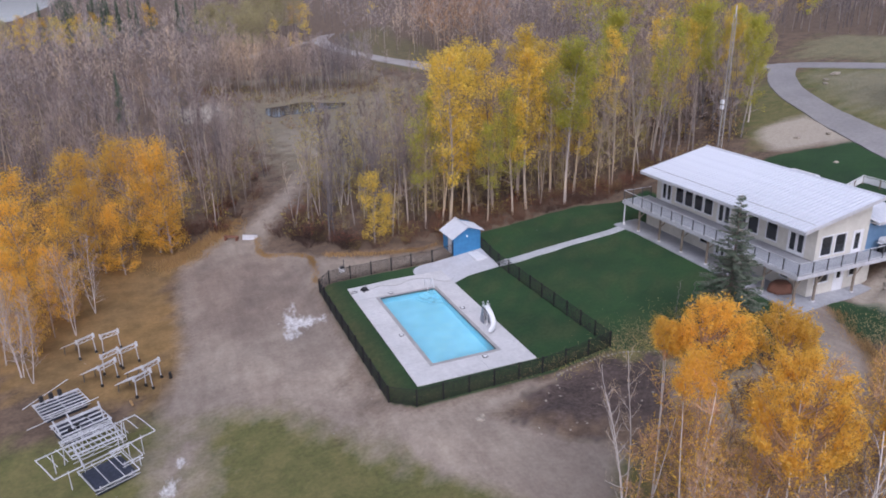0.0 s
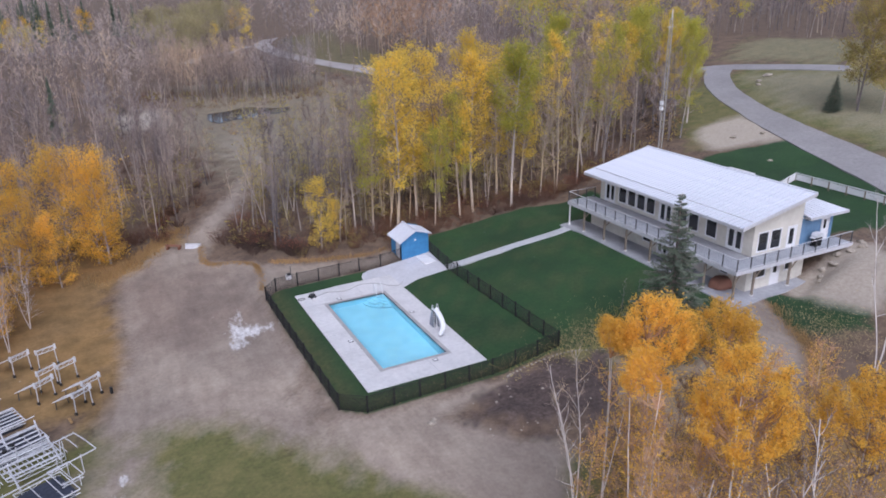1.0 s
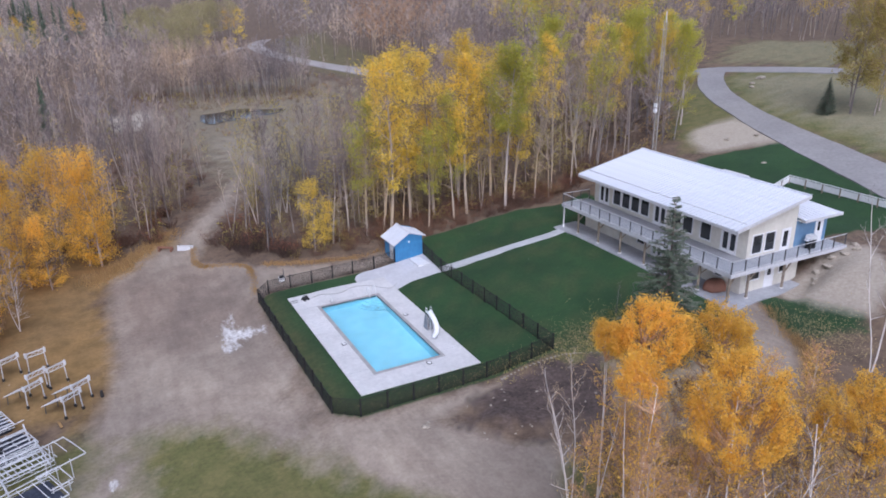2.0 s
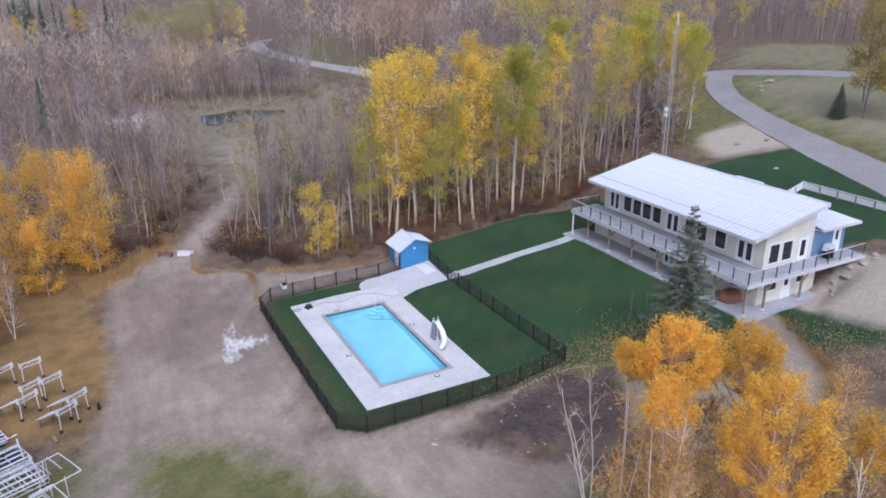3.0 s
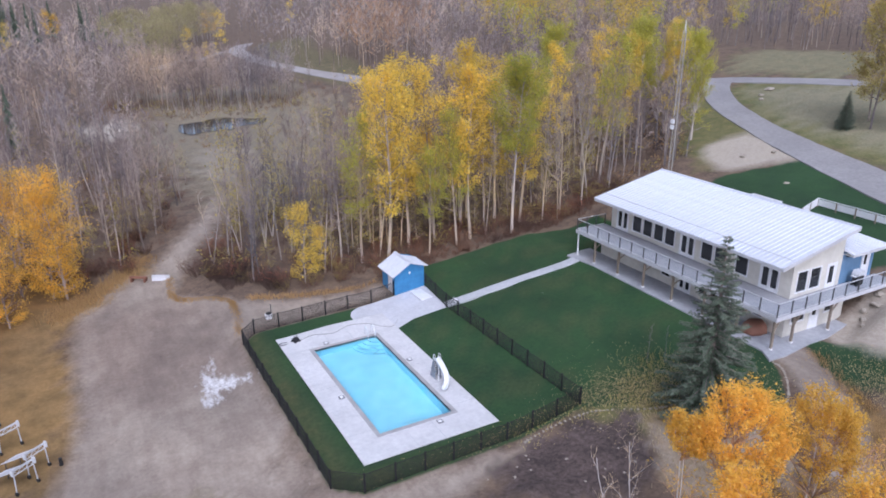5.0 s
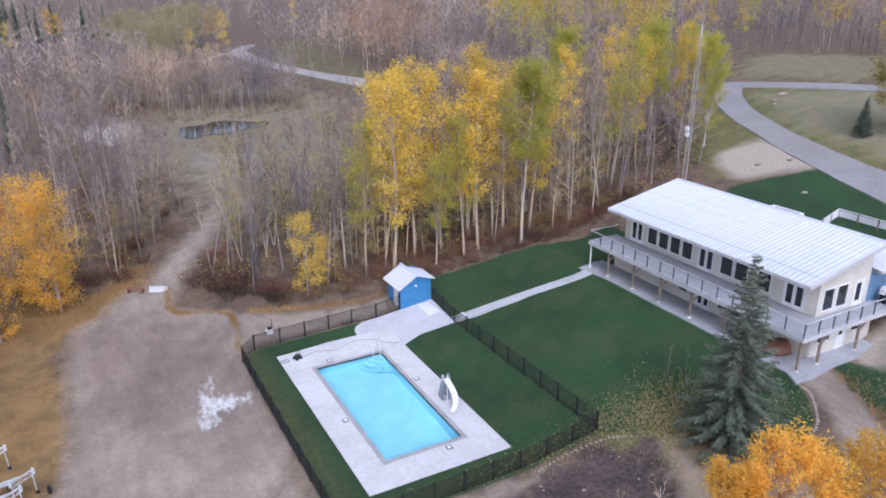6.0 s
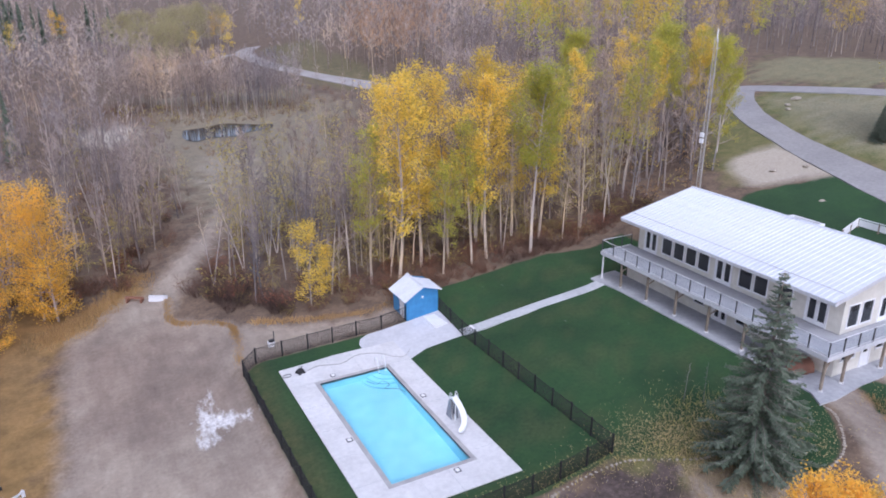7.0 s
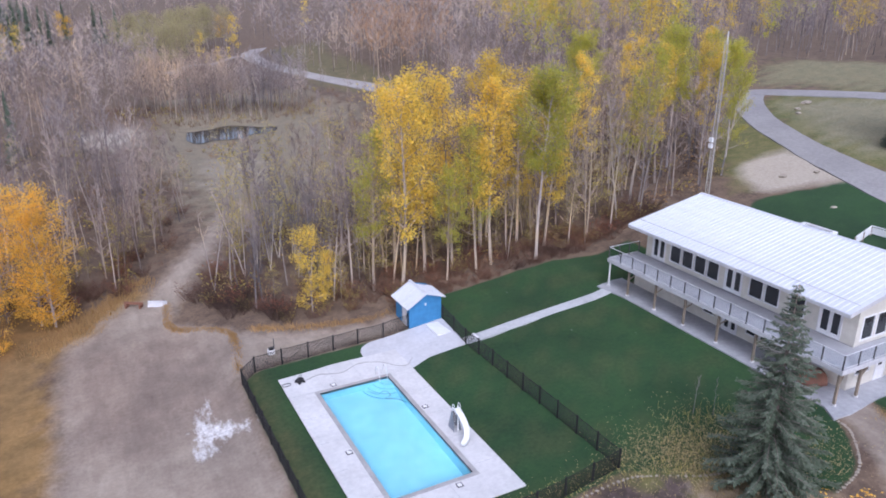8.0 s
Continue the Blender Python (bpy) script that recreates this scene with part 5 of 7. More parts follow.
balcony()
solo("patio", Shape().prism([(43.35, 58.2), (43.75, 55), (43.6, 36.2), (42.9, 35.0), (44.3, 34.85), (47.5, 35.2), (49.5, 35.2), (53.2, 35.9), (53.2, LY), (LX, LY), (LX, HY1), (LX, 58.6), (45.4, 58.6)], ZP - 0.5, ZP + 0.02), M["patio"], "grey concrete patio under the balcony", "patio", "structure")
ribbon("path", curved([(29.5, 57.3), (31.0, 57.2), (36.5, 57.1), (42.0, 56.9), (44.0, 57.2)]), 1.05, M["path"], "narrow pale concrete path from the pool gate to the house", "path", 0.07, 1.0)


solo("board", Shape().box(30.35, 57.0, land_z(30.5, 57.3) + 0.08, 30.62, 57.75, land_z(30.5, 57.3) + 0.16), M["white"], "white board lying across the path at the gate", "board")


def barbecue():
    t = thing("barbecue", "dark gas barbecue with steel lid on the balcony", "barbecue", (54.5, 36.75, ZF - 0.03))
    part("cabinet", Shape().box(-0.38, -0.25, 0.1, 0.38, 0.25, 0.85, bev=0.03), M["black_metal"], t)
    s = Shape()
    for y in (-0.28, 0.28):
        s.v += [(x, y, z) for x, z in [(-0.42, 0.88), (0.42, 0.88), (0.42, 1.05), (0.28, 1.25), (-0.28, 1.25), (-0.42, 1.05)]]
    s.f = [tuple(reversed(range(6))), tuple(range(6, 12))] + [(i, (i + 1) % 6, 6 + (i + 1) % 6, 6 + i) for i in range(6)]
    part("lid", s, M["aluminium"], t, "steel lid")
    for x in (-0.68, 0.43):
        part("side_shelf", Shape().box(x, -0.22, 0.82, x + 0.25, 0.22, 0.86), M["aluminium"], t)
    for x in (-0.32, 0.32):
        part("wheel", Shape().tube([(x - 0.03, 0.2, 0.1), (x + 0.03, 0.2, 0.1)], 0.1, 10), M["black_plastic"], t)
        part("leg", Shape().box(x - 0.03, -0.2, 0.0, x + 0.03, -0.14, 0.1), M["black_metal"], t)


barbecue()


# white panelled rail beside the back lawn
def ramp_rail():
    t = thing("ramp_rail", "white panelled railing along the ramp behind the house", "railing")
    pts = [(66.0, 50.0), (69.2, 50.6), (69.2, 40.5), (69.2, 34.5)]
    for (ax, ay), (bx, by) in zip(pts, pts[1:]):
        d = math.hypot(bx - ax, by - ay)
        k = max(1, round(d / 1.9))
        for i in range(k):
            x0, y0, x1, y1 = ax + (bx - ax) * i / k, ay + (by - ay) * i / k, ax + (bx - ax) * (i + 1) / k, ay + (by - ay) * (i + 1) / k
            z0, z1 = land_z(x0, y0), land_z(x1, y1)
            part("post", Shape().box(x0 - 0.06, y0 - 0.06, z0 - 0.2, x0 + 0.06, y0 + 0.06, z0 + 1.0), M["timber"], t)
            part("panel", Shape().beam((x0 + (x1 - x0) * 0.04, y0 + (y1 - y0) * 0.04, z0 + 0.55), (x1 - (x1 - x0) * 0.04, y1 - (y1 - y0) * 0.04, z1 + 0.55), 0.04, 0.62), M["white"], t)
            part("rail", Shape().beam((x0, y0, z0 + 0.98), (x1, y1, z1 + 0.98), 0.1, 0.06), M["white"], t)


ramp_rail()


# ---- lattice mast ----
def mast():
    zb = land_z(61.3, 63.3)
    t = thing("lattice_mast", "tall grey steel lattice mast behind the house", "mast", (61.3, 63.3, zb))
    Hm = 22.3 - zb
    r = 0.26
    legs = [(r * math.cos(a), r * math.sin(a)) for a in (0.3, 2.39, 4.49)]
    for x, y in legs:
        part("leg", Shape().tube([(x, y, -0.2), (x * 0.75, y * 0.75, Hm)], [0.042, 0.036], 6), M["mast"], t)
    br = Shape()
    n = 34
    for i in range(n):
        f0, f1 = i / n, (i + 1) / n
        for k in range(3):
            a, b = legs[k], legs[(k + 1) % 3]
            s0, s1 = 1 - 0.25 * f0, 1 - 0.25 * f1
            br.beam((a[0] * s0, a[1] * s0, Hm * f0), (b[0] * s1, b[1] * s1, Hm * f1), 0.02)
            br.beam((a[0] * s0, a[1] * s0, Hm * f0), (b[0] * s0, b[1] * s0, Hm * f0), 0.018)
    part("bracing", br, M["mast"], t)
    part("base", Shape().box(-0.6, -0.6, -0.3, 0.6, 0.6, 0.12), M["concrete"], t)
    part("antenna", Shape().tube([(0, 0, Hm - 0.3), (0, 0, Hm + 0.9)], 0.05, 8), M["white"], t)
    for z in (7.2, 7.8):
        part("dish", Shape().box(-0.62, -0.25, z, -0.35, 0.2, z + 0.42, bev=0.05), M["white"], t)
    part("cross_arm", Shape().beam((-0.7, 0, Hm - 1.0), (0.7, 0, Hm - 1.0), 0.05), M["mast"], t)


mast()


# ---- trees ----
class Grow:
    """Builds branching wood and leaves into lists quickly."""

    def __init__(self, seed):
        self.r = random.Random(seed)
        self.wood, self.twigs, self.leaves = Shape(), Shape(), Shape()

    def rnd(self, a, b):
        return self.r.uniform(a, b)

    def limb(self, start, direction, length, r0, r1, sides, segs, bend=0.12, lift=0.0, into=None):
        """A tapered crooked limb; returns its points."""
        pts, rad = [Vector(start)], [r0]
        d = Vector(direction).normalized()
        for i in range(segs):
            d = (d + Vector((self.rnd(-bend, bend), self.rnd(-bend, bend), self.rnd(-bend, bend) + lift))).normalized()
            pts.append(pts[-1] + d * (length / segs))
            rad.append(r0 + (r1 - r0) * (i + 1) / segs)
        (into or self.wood).tube(pts, rad, sides, cap=False)
        return pts

    def sliver(self, a, b, w, fine=False):
        """A fine twig: a three-sided needle, or a single blade for the finest."""
        a, b = Vector(a), Vector(b)
        d = b - a
        s = d.cross(Vector((self.rnd(-1, 1), self.rnd(-1, 1), self.rnd(-1, 1))))
        if s.length < 1e-6:
            return
        s = s.normalized() * w
        if fine:
            self.twigs.add([tuple(a + s), tuple(a - s), tuple(b)], [(0, 1, 2)])
            return
        t = s.cross(d).normalized() * w
        self.twigs.add([tuple(a + s), tuple(a - s * 0.5 + t * 0.87), tuple(a - s * 0.5 - t * 0.87), tuple(b)], [(0, 1, 3), (1, 2, 3), (2, 0, 3)])

    def leaf(self, c, size):
        u = Vector((self.rnd(-1, 1), self.rnd(-1, 1), self.rnd(-0.6, 0.6))).normalized()
        v = u.cross(Vector((self.rnd(-1, 1), self.rnd(-1, 1), self.rnd(-1, 1)))).normalized()
        c = Vector(c)
        u, v = u * size, v * size * 0.8
        self.leaves.add([tuple(c - u), tuple(c + v), tuple(c + u * 0.9 - v * 0.5)], [(0, 1, 2)])


def tree_form(seed, height, trunk_r, crown_from, spread, limbs, subs, twigs, leaves, leaf_size, rise=0.9, lean=0.03, stems=1, sides=6, twig_w=0.012, clump=0.35, keep=1.0, droop=0.0, segs=9, light=False, low=1.0, crook=0.05, peak=0.68):
    """A broad-leaved tree, bare or in leaf: trunk with limbs, twigs, leaves."""
    g = Grow(seed)
    for st in range(stems):
        h = height * (1 - 0.13 * st * g.rnd(0.4, 1.2))
        d = Vector((g.rnd(-lean, lean), g.rnd(-lean, lean), 1))
        if stems > 1:
            a = 6.28 * st / stems + g.rnd(0, 1)
            d = Vector((0.14 * math.cos(a), 0.14 * math.sin(a), 1))
        trunk = g.limb((0.12 * st * math.cos(2.1 * st), 0.12 * st * math.sin(2.1 * st), -0.25), d, h + 0.25, trunk_r * (1 if st == 0 else 0.8), 0.015, sides, segs, crook, 0.02)
        n = limbs if st == 0 else limbs // 2
        for i in range(n):
            f = crown_from + (0.97 - crown_from) * ((i + g.rnd(0, 0.9)) / n)
            k = f * (len(trunk) - 1)
            j = min(int(k), len(trunk) - 2)
            p = trunk[j].lerp(trunk[j + 1], k - j)
            a = i * 2.4 + g.rnd(-0.6, 0.6)
            fr = (f - crown_from) / (1 - crown_from)
            ln = spread * math.sin(math.pi * (0.2 + peak * fr)) ** 0.8 * g.rnd(0.6, 1.15)
            up = rise * (0.4 + 1.1 * fr) * g.rnd(0.7, 1.3)
            r0 = max(0.012, trunk_r * (1 - f) * 0.45 + 0.012)
            full = 1.0 if leaves < 14 or leaves > 60 or g.r.random() < 0.8 else 0.25
            if light:
                lp = [p, p + Vector((math.cos(a), math.sin(a), up)).normalized() * ln * 0.5]
                lp.append(lp[1] + Vector((math.cos(a), math.sin(a), up + 0.35)).normalized() * ln * 0.5)
                g.sliver(lp[0], lp[2], r0)
            else:
                lp = g.limb(p, (math.cos(a), math.sin(a), up), ln, r0, 0.006, 3, 4, 0.16, 0.06 - droop)
            for q in range(subs):
                t = (0.3 + 0.7 * (q + g.rnd(0, 0.9)) / subs) * (len(lp) - 1)
                m = min(int(t), len(lp) - 2)
                b = lp[m].lerp(lp[m + 1], min(1, t - m))
                ax = (lp[m + 1] - lp[m]).normalized()
                dv = (ax * 0.8 + Vector((g.rnd(-0.9, 0.9), g.rnd(-0.9, 0.9), g.rnd(-0.3, 0.9) - droop * 3))).normalized()
                sl = max(0.5, ln * g.rnd(0.25, 0.5))
                e = b + dv * sl
                g.sliver(b, e, max(0.006, twig_w * 1.4), light)
                for w in range(twigs):
                    u = b.lerp(e, g.rnd(0.15, 1.0))
                    tv = (dv + Vector((g.rnd(-1, 1), g.rnd(-1, 1), g.rnd(-0.5, 0.9) - droop * 4))).normalized()
                    g.sliver(u, u + tv * sl * g.rnd(0.4, 0.9), twig_w, True)
                if leaves and g.r.random() < keep * full * (low + (1 - low) * min(1, max(0, 2.2 * fr - 0.35))):
                    for w in range(leaves):
                        u = b.lerp(e, g.rnd(0.1, 1.15))
                        g.leaf(u + Vector((g.r.gauss(0, 0.6), g.r.gauss(0, 0.6), g.r.gauss(-0.1, 0.5))) * clump, leaf_size * g.rnd(0.7, 1.3))
    return g


def dome_form(seed, height, trunk_r, radius, depth, limbs=58, tufts=9, leaves=19, size=0.052, stems=2):
    """A slender birch: pale stems, fanned limbs, and a domed crown whose leaves sit on the outer twigs."""
    g = Grow(seed)
    base = height - depth
    trunks = []
    for st in range(stems):
        a = 6.28 * st / stems + g.rnd(0, 1)
        k = 0.0 if st == 0 else 0.07
        trunks.append(g.limb((0.15 * st, 0.1 * st, -0.25), (k * math.cos(a), k * math.sin(a), 1), height * (0.95 - 0.08 * st), trunk_r * (1 - 0.2 * st), 0.01, 6, 9, 0.035, 0.03))
    lumps = [(g.rnd(0, 6.28), g.rnd(0.82, 1.12)) for _ in range(7)]
    for i in range(limbs):
        az, el = g.rnd(0, 6.283), math.asin(g.rnd(-0.42, 1.0))
        lump = max(f * max(0.0, math.cos(az - q)) for q, f in lumps)
        rad = radius * math.cos(el) * (0.72 + 0.3 * lump) * g.rnd(0.7, 1.04)
        tip = Vector((rad * math.cos(az), rad * math.sin(az), base + depth * (0.45 + 0.55 * math.sin(el) * g.rnd(0.85, 1.05))))
        tr = trunks[g.r.randrange(stems)]
        z0 = max(base - 0.25 * depth, min(height * 0.9, tip.z - 0.5 - 1.15 * rad))
        root = min(tr, key=lambda p: abs(p.z - z0))
        mid = root.lerp(tip, 0.5) + Vector((0.12 * rad * math.cos(az), 0.12 * rad * math.sin(az), -0.1))
        g.twigs.tube([root, mid, tip], [0.026, 0.015, 0.005], 3, cap=False)
        for q in range(tufts):
            b = mid.lerp(tip, g.rnd(0.25, 1.0))
            d = (tip - mid).normalized() + Vector((g.rnd(-0.9, 0.9), g.rnd(-0.9, 0.9), g.rnd(-0.2, 0.9)))
            e = b + d.normalized() * g.rnd(0.3, 0.62)
            g.sliver(b, e, 0.007, True)
            for w in range(leaves):
                u = b.lerp(e, g.rnd(0.1, 1.08))
                g.leaf(u + Vector((g.r.gauss(0, 0.085), g.r.gauss(0, 0.085), g.r.gauss(-0.02, 0.085))), size * g.rnd(0.7, 1.3))
    # thin russet twigs below the crown, few leaves
    for i in range(40):
        tr = trunks[g.r.randrange(stems)]
        f = g.rnd(0.35, 0.82) * (len(tr) - 1)
        p = tr[int(f)].lerp(tr[int(f) + 1], f - int(f))
        az = g.rnd(0, 6.283)
        tip = p + Vector((math.cos(az), math.sin(az), g.rnd(0.7, 1.6))) * g.rnd(0.5, 1.0)
        g.twigs.tube([p, tip], [0.014, 0.004], 3, cap=False)
        for q in range(9):
            b = p.lerp(tip, g.rnd(0.3, 1))
            e = b + Vector((g.rnd(-1, 1), g.rnd(-1, 1), g.rnd(0, 1.2))).normalized() * g.rnd(0.3, 0.7)
            g.sliver(b, e, 0.007, True)
            if q < 4:
                for w in range(6):
                    g.leaf(b.lerp(e, g.rnd(0.3, 1.1)), size)
    return g


def spruce_form(seed, height, spread, tiers, per, leafn, fat=1.0):
    g = Grow(seed)
    g.wood.tube([(0, 0, -0.3), (0, 0, height * 0.5), (0, 0, height)], [0.17, 0.1, 0.012], 7, cap=False)
    for i in range(tiers):
        f = (i + 0.4) / tiers
        z = 0.35 + (height - 0.4) * f
        reach = spread * (1 - f) ** 0.82 + 0.12
        n = max(5, int(per * (1 - 0.5 * f)))
        for k in range(n):
            a = 6.283 * k / n + i * 1.3 + g.rnd(-0.25, 0.25)
            ln = reach * g.rnd(0.66, 1.16)
            lp = g.limb((0, 0, z + g.rnd(-0.15, 0.15)), (math.cos(a), math.sin(a), 0.12 - 0.28 * (1 - f)), ln, 0.035 * (1 - f) + 0.008, 0.006, 3, 3, 0.1, 0.05)
            m = max(6, int(leafn * ln / spread))
            for q in range(m):
                t = (0.12 + 0.88 * q / m) * 3
                j = min(int(t), 2)
                b = lp[j].lerp(lp[j + 1], t - j)
                d = (lp[j + 1] - lp[j]).normalized()
                side = d.cross(Vector((0, 0, 1))).normalized()
                for sg in (-1, 1):
                    e = b + (d * g.rnd(0.3, 0.8) + side * sg * g.rnd(0.5, 1.0) + Vector((0, 0, g.rnd(-0.75, 0.05)))) * g.rnd(0.26, 0.52) * fat * (0.55 + 0.5 * (1 - f))
                    w = Vector((0, 0, 1)).cross(e - b).normalized() * g.rnd(0.045, 0.085) * fat
                    dz = Vector((0, 0, g.rnd(-0.1, -0.04)))
                    g.leaves.add([tuple(b), tuple(b.lerp(e, 0.55) + w + dz * 0.5), tuple(e), tuple(b.lerp(e, 0.55) - w + dz)], [(0, 1, 2), (0, 2, 3)])
    return g


def plant(name, form, bark, twig, leaf, label, category="tree"):
    """A template tree: its wood, and its crown of twigs or leaves, kept for copying."""
    wood = form.wood.mesh("trunk", bark, True)
    if form.leaves.v:
        both = Shape().add(form.wood.v, form.wood.f).add(form.twigs.v, form.twigs.f)
        wood = both.mesh("trunk", bark)
        wood.materials.append(twig)
        k = len(form.wood.f)
        wood.polygons.foreach_set("material_index", [0] * k + [1] * len(form.twigs.f))
    crown = form.leaves.mesh("crown", leaf) if form.leaves.v else form.twigs.mesh("crown", twig)
    return dict(name=name, label=label, category=category, trunk=wood, crown=crown, form=form, mats=(bark, twig, leaf))


def stand(t, x, y, rz=0.0, scale=1.0, group="", sink=0.0, label="", tall=1.0, tilt=(0, 0)):
    ob = new(t["name"])
    ob.empty_display_size = 0.3
    ob.matrix_basis = pose(x, y, land_z(x, y) - sink, tilt[0], tilt[1], rz) @ Matrix.Diagonal((scale, scale, scale * tall, 1))
    tagged(ob, label or t["label"], t["category"], group)
    for key in ("trunk", "crown"):
        if t[key]:
            k = new(key, t[key])
            k.parent = ob
            if key == "crown":
                tagged(k, kind="stuff")
    return ob


rt = random.Random(5)
BARE = [plant("bare_tree", tree_form(40 + i, 10.5 + 0.8 * (i % 3), 0.11, 0.26, 1.9, 17, 6, 8, 0, 0, rise=1.35, twig_w=0.014, sides=5), M["aspen" if i % 2 else "bark"], M["twig"], None, "leafless grey-brown aspen in the woods") for i in range(6)]
THIN = [plant("bare_tree", tree_form(60 + i, 12.0, 0.10, 0.40, 1.5, 11, 4, 7, 0, 0, rise=1.5, twig_w=0.016, sides=4, lean=0.07), M["birch" if i % 2 else "aspen"], M["twig"], None, "slender leafless pale aspen in the woods") for i in range(5)]
GOLD = [plant("birch_tree", dome_form(80 + i, h, 0.08, r, d, limbs=n), M["white_birch"], M["rusty"], M["gold"], "slender birch with a dome of golden orange leaves") for i, (h, r, d, n) in enumerate([(13.6, 1.8, 2.8, 84), (12.9, 1.9, 3.2, 86), (14.3, 2.1, 4.4, 118), (12.6, 0.85, 1.8, 30), (12.8, 1.0, 1.9, 36)])]
PUFF = [plant("birch_tree", tree_form(85 + i, 11.0, 0.13, 0.05, 3.4, 40, 7, 2, 46, 0.086, rise=0.75, stems=1, twig_w=0.009, clump=0.52, keep=0.95), M["birch"], M["twig"], M["gold"], "broad birch with dense golden orange leaves") for i in range(3)]
WHITE = [plant("bare_birch", tree_form(90 + i, 12.0, 0.09, 0.30, 1.4, 15, 5, 6, 0, 0, rise=1.4, stems=2, twig_w=0.007, lean=0.05), M["birch"], M["aspen"], None, "leafless white-barked birch with forked stems") for i in range(3)]
SLIM = [plant("bare_birch", tree_form(290 + i, 12.0, 0.055, 0.30, 1.7, 14, 4, 4, 0, 0, rise=1.4, stems=2, twig_w=0.008, lean=0.07, crook=0.09), M["white_birch"], M["aspen"], None, "slender leafless birch with bright white stems") for i in range(3)]
PALE = [plant("bare_birch", tree_form(190 + i, 12.0, 0.066, 0.18, 2.4, 26, 6, 6, 0, 0, rise=1.25, stems=2 + i % 2, twig_w=0.009, lean=0.06, crook=0.08), M["pale_birch"], M["aspen"], None, "leafless birch with bright white forked trunks") for i in range(3)]
YELLOW = [plant("aspen_tree", tree_form(100 + i, 15.2, 0.15, 0.28 if i < 5 else 0.46, 2.9 if i < 5 else 3.6, 26, 6, 3, 60 if i < 5 else 88, 0.098, rise=1.05, twig_w=0.012, clump=0.5, keep=0.66 if i < 5 else 0.85, lean=0.09), M["birch" if i % 2 else "aspen"], M["twig"], M["yellow" if i < 4 else "lime"], "tall aspen with yellow autumn leaves" if i < 4 else "tall aspen with green and yellow leaves") for i in range(6)]
SPARSE = [plant("aspen_tree", tree_form(120 + i, 12.5, 0.10, 0.30, 1.9, 18, 5, 5, 13, 0.09, rise=1.25, twig_w=0.014, clump=0.55, keep=0.6, sides=5), M["aspen"], M["twig"], M["olive" if i % 2 else "tan"], "thin aspen with few dull yellow leaves remaining") for i in range(4)]
TAN = [plant("aspen_tree", tree_form(128 + i, 13.0, 0.12, 0.20, 3.0, 26, 6, 6, 62, 0.10, rise=0.9, twig_w=0.014, clump=0.6, keep=0.75, sides=5), M["aspen"], M["rusty"], M["tan"], "aspen with fading tan-yellow leaves") for i in range(2)]
SMALL = [plant("young_aspen", tree_form(130 + i, 7.2, 0.07, 0.08, 1.75, 24, 6, 2, 32, 0.08, rise=0.7, twig_w=0.010, clump=0.42), M["aspen"], M["twig"], M["yellow"], "small aspen with bright yellow leaves") for i in range(2)]
OLIVE = [plant("young_aspen", tree_form(134 + i, 6.5, 0.06, 0.15, 1.3, 16, 5, 4, 13, 0.075, rise=1.0, twig_w=0.011, clump=0.4, keep=0.8, sides=4), M["aspen"], M["twig"], M["olive"], "young aspen with dull olive-yellow leaves") for i in range(3)]
FIR = [plant("spruce_tree", spruce_form(140, 12.0, 3.2, 27, 13, 44, 0.8), M["bark"], M["twig"], M["needles"], "dark green spruce standing on the lawn")]


def brush_form(seed, h, n, leaves, size=0.06):
    g = Grow(seed)
    for i in range(n):
        a, o = g.rnd(0, 6.28), g.rnd(0, 0.5)
        p = Vector((o * math.cos(a), o * math.sin(a), -0.1))
        d = Vector((math.cos(a) * g.rnd(0.2, 0.9), math.sin(a) * g.rnd(0.2, 0.9), 1)).normalized()
        e = p + d * h * g.rnd(0.6, 1.1)
        g.sliver(p, e, 0.02)
        for k in range(7):
            u = p.lerp(e, g.rnd(0.25, 1))
            q = u + Vector((g.rnd(-1, 1), g.rnd(-1, 1), g.rnd(0.1, 1))).normalized() * h * g.rnd(0.15, 0.4)
            g.sliver(u, q, 0.015, True)
            for m in range(leaves):
                g.leaf(u.lerp(q, g.rnd(0.2, 1.1)), size * g.rnd(0.7, 1.4))
    return g


def shrub(name, form, twig, leaf, label):
    t = dict(name=name, label=label, category="shrub", trunk=form.twigs.mesh("branches", twig), crown=form.leaves.mesh("crown", leaf) if form.leaves.v else None)
    return t


BRUSH = [shrub("shrub", brush_form(150 + i, 1.7, 22, 0), M["red_twig"], None, "leafless reddish-brown brush at the wood edge") for i in range(3)]
BRUSHY = [shrub("shrub", brush_form(160 + i, 1.9, 22, 2, 0.05), M["red_twig"], M["olive" if i else "rust_leaf"], "straggling brush with a few dry leaves") for i in range(2)]

HAZE = [plant("birch_tree", tree_form(180 + i, 10.5, 0.07, 0.16, 1.75, 26, 7, 13, 15, 0.05, rise=1.1, twig_w=0.010, clump=0.4, keep=0.6), M["birch"], M["rusty"], M["gold"], "birch with thin russet twigs and few golden leaves") for i in range(3)]

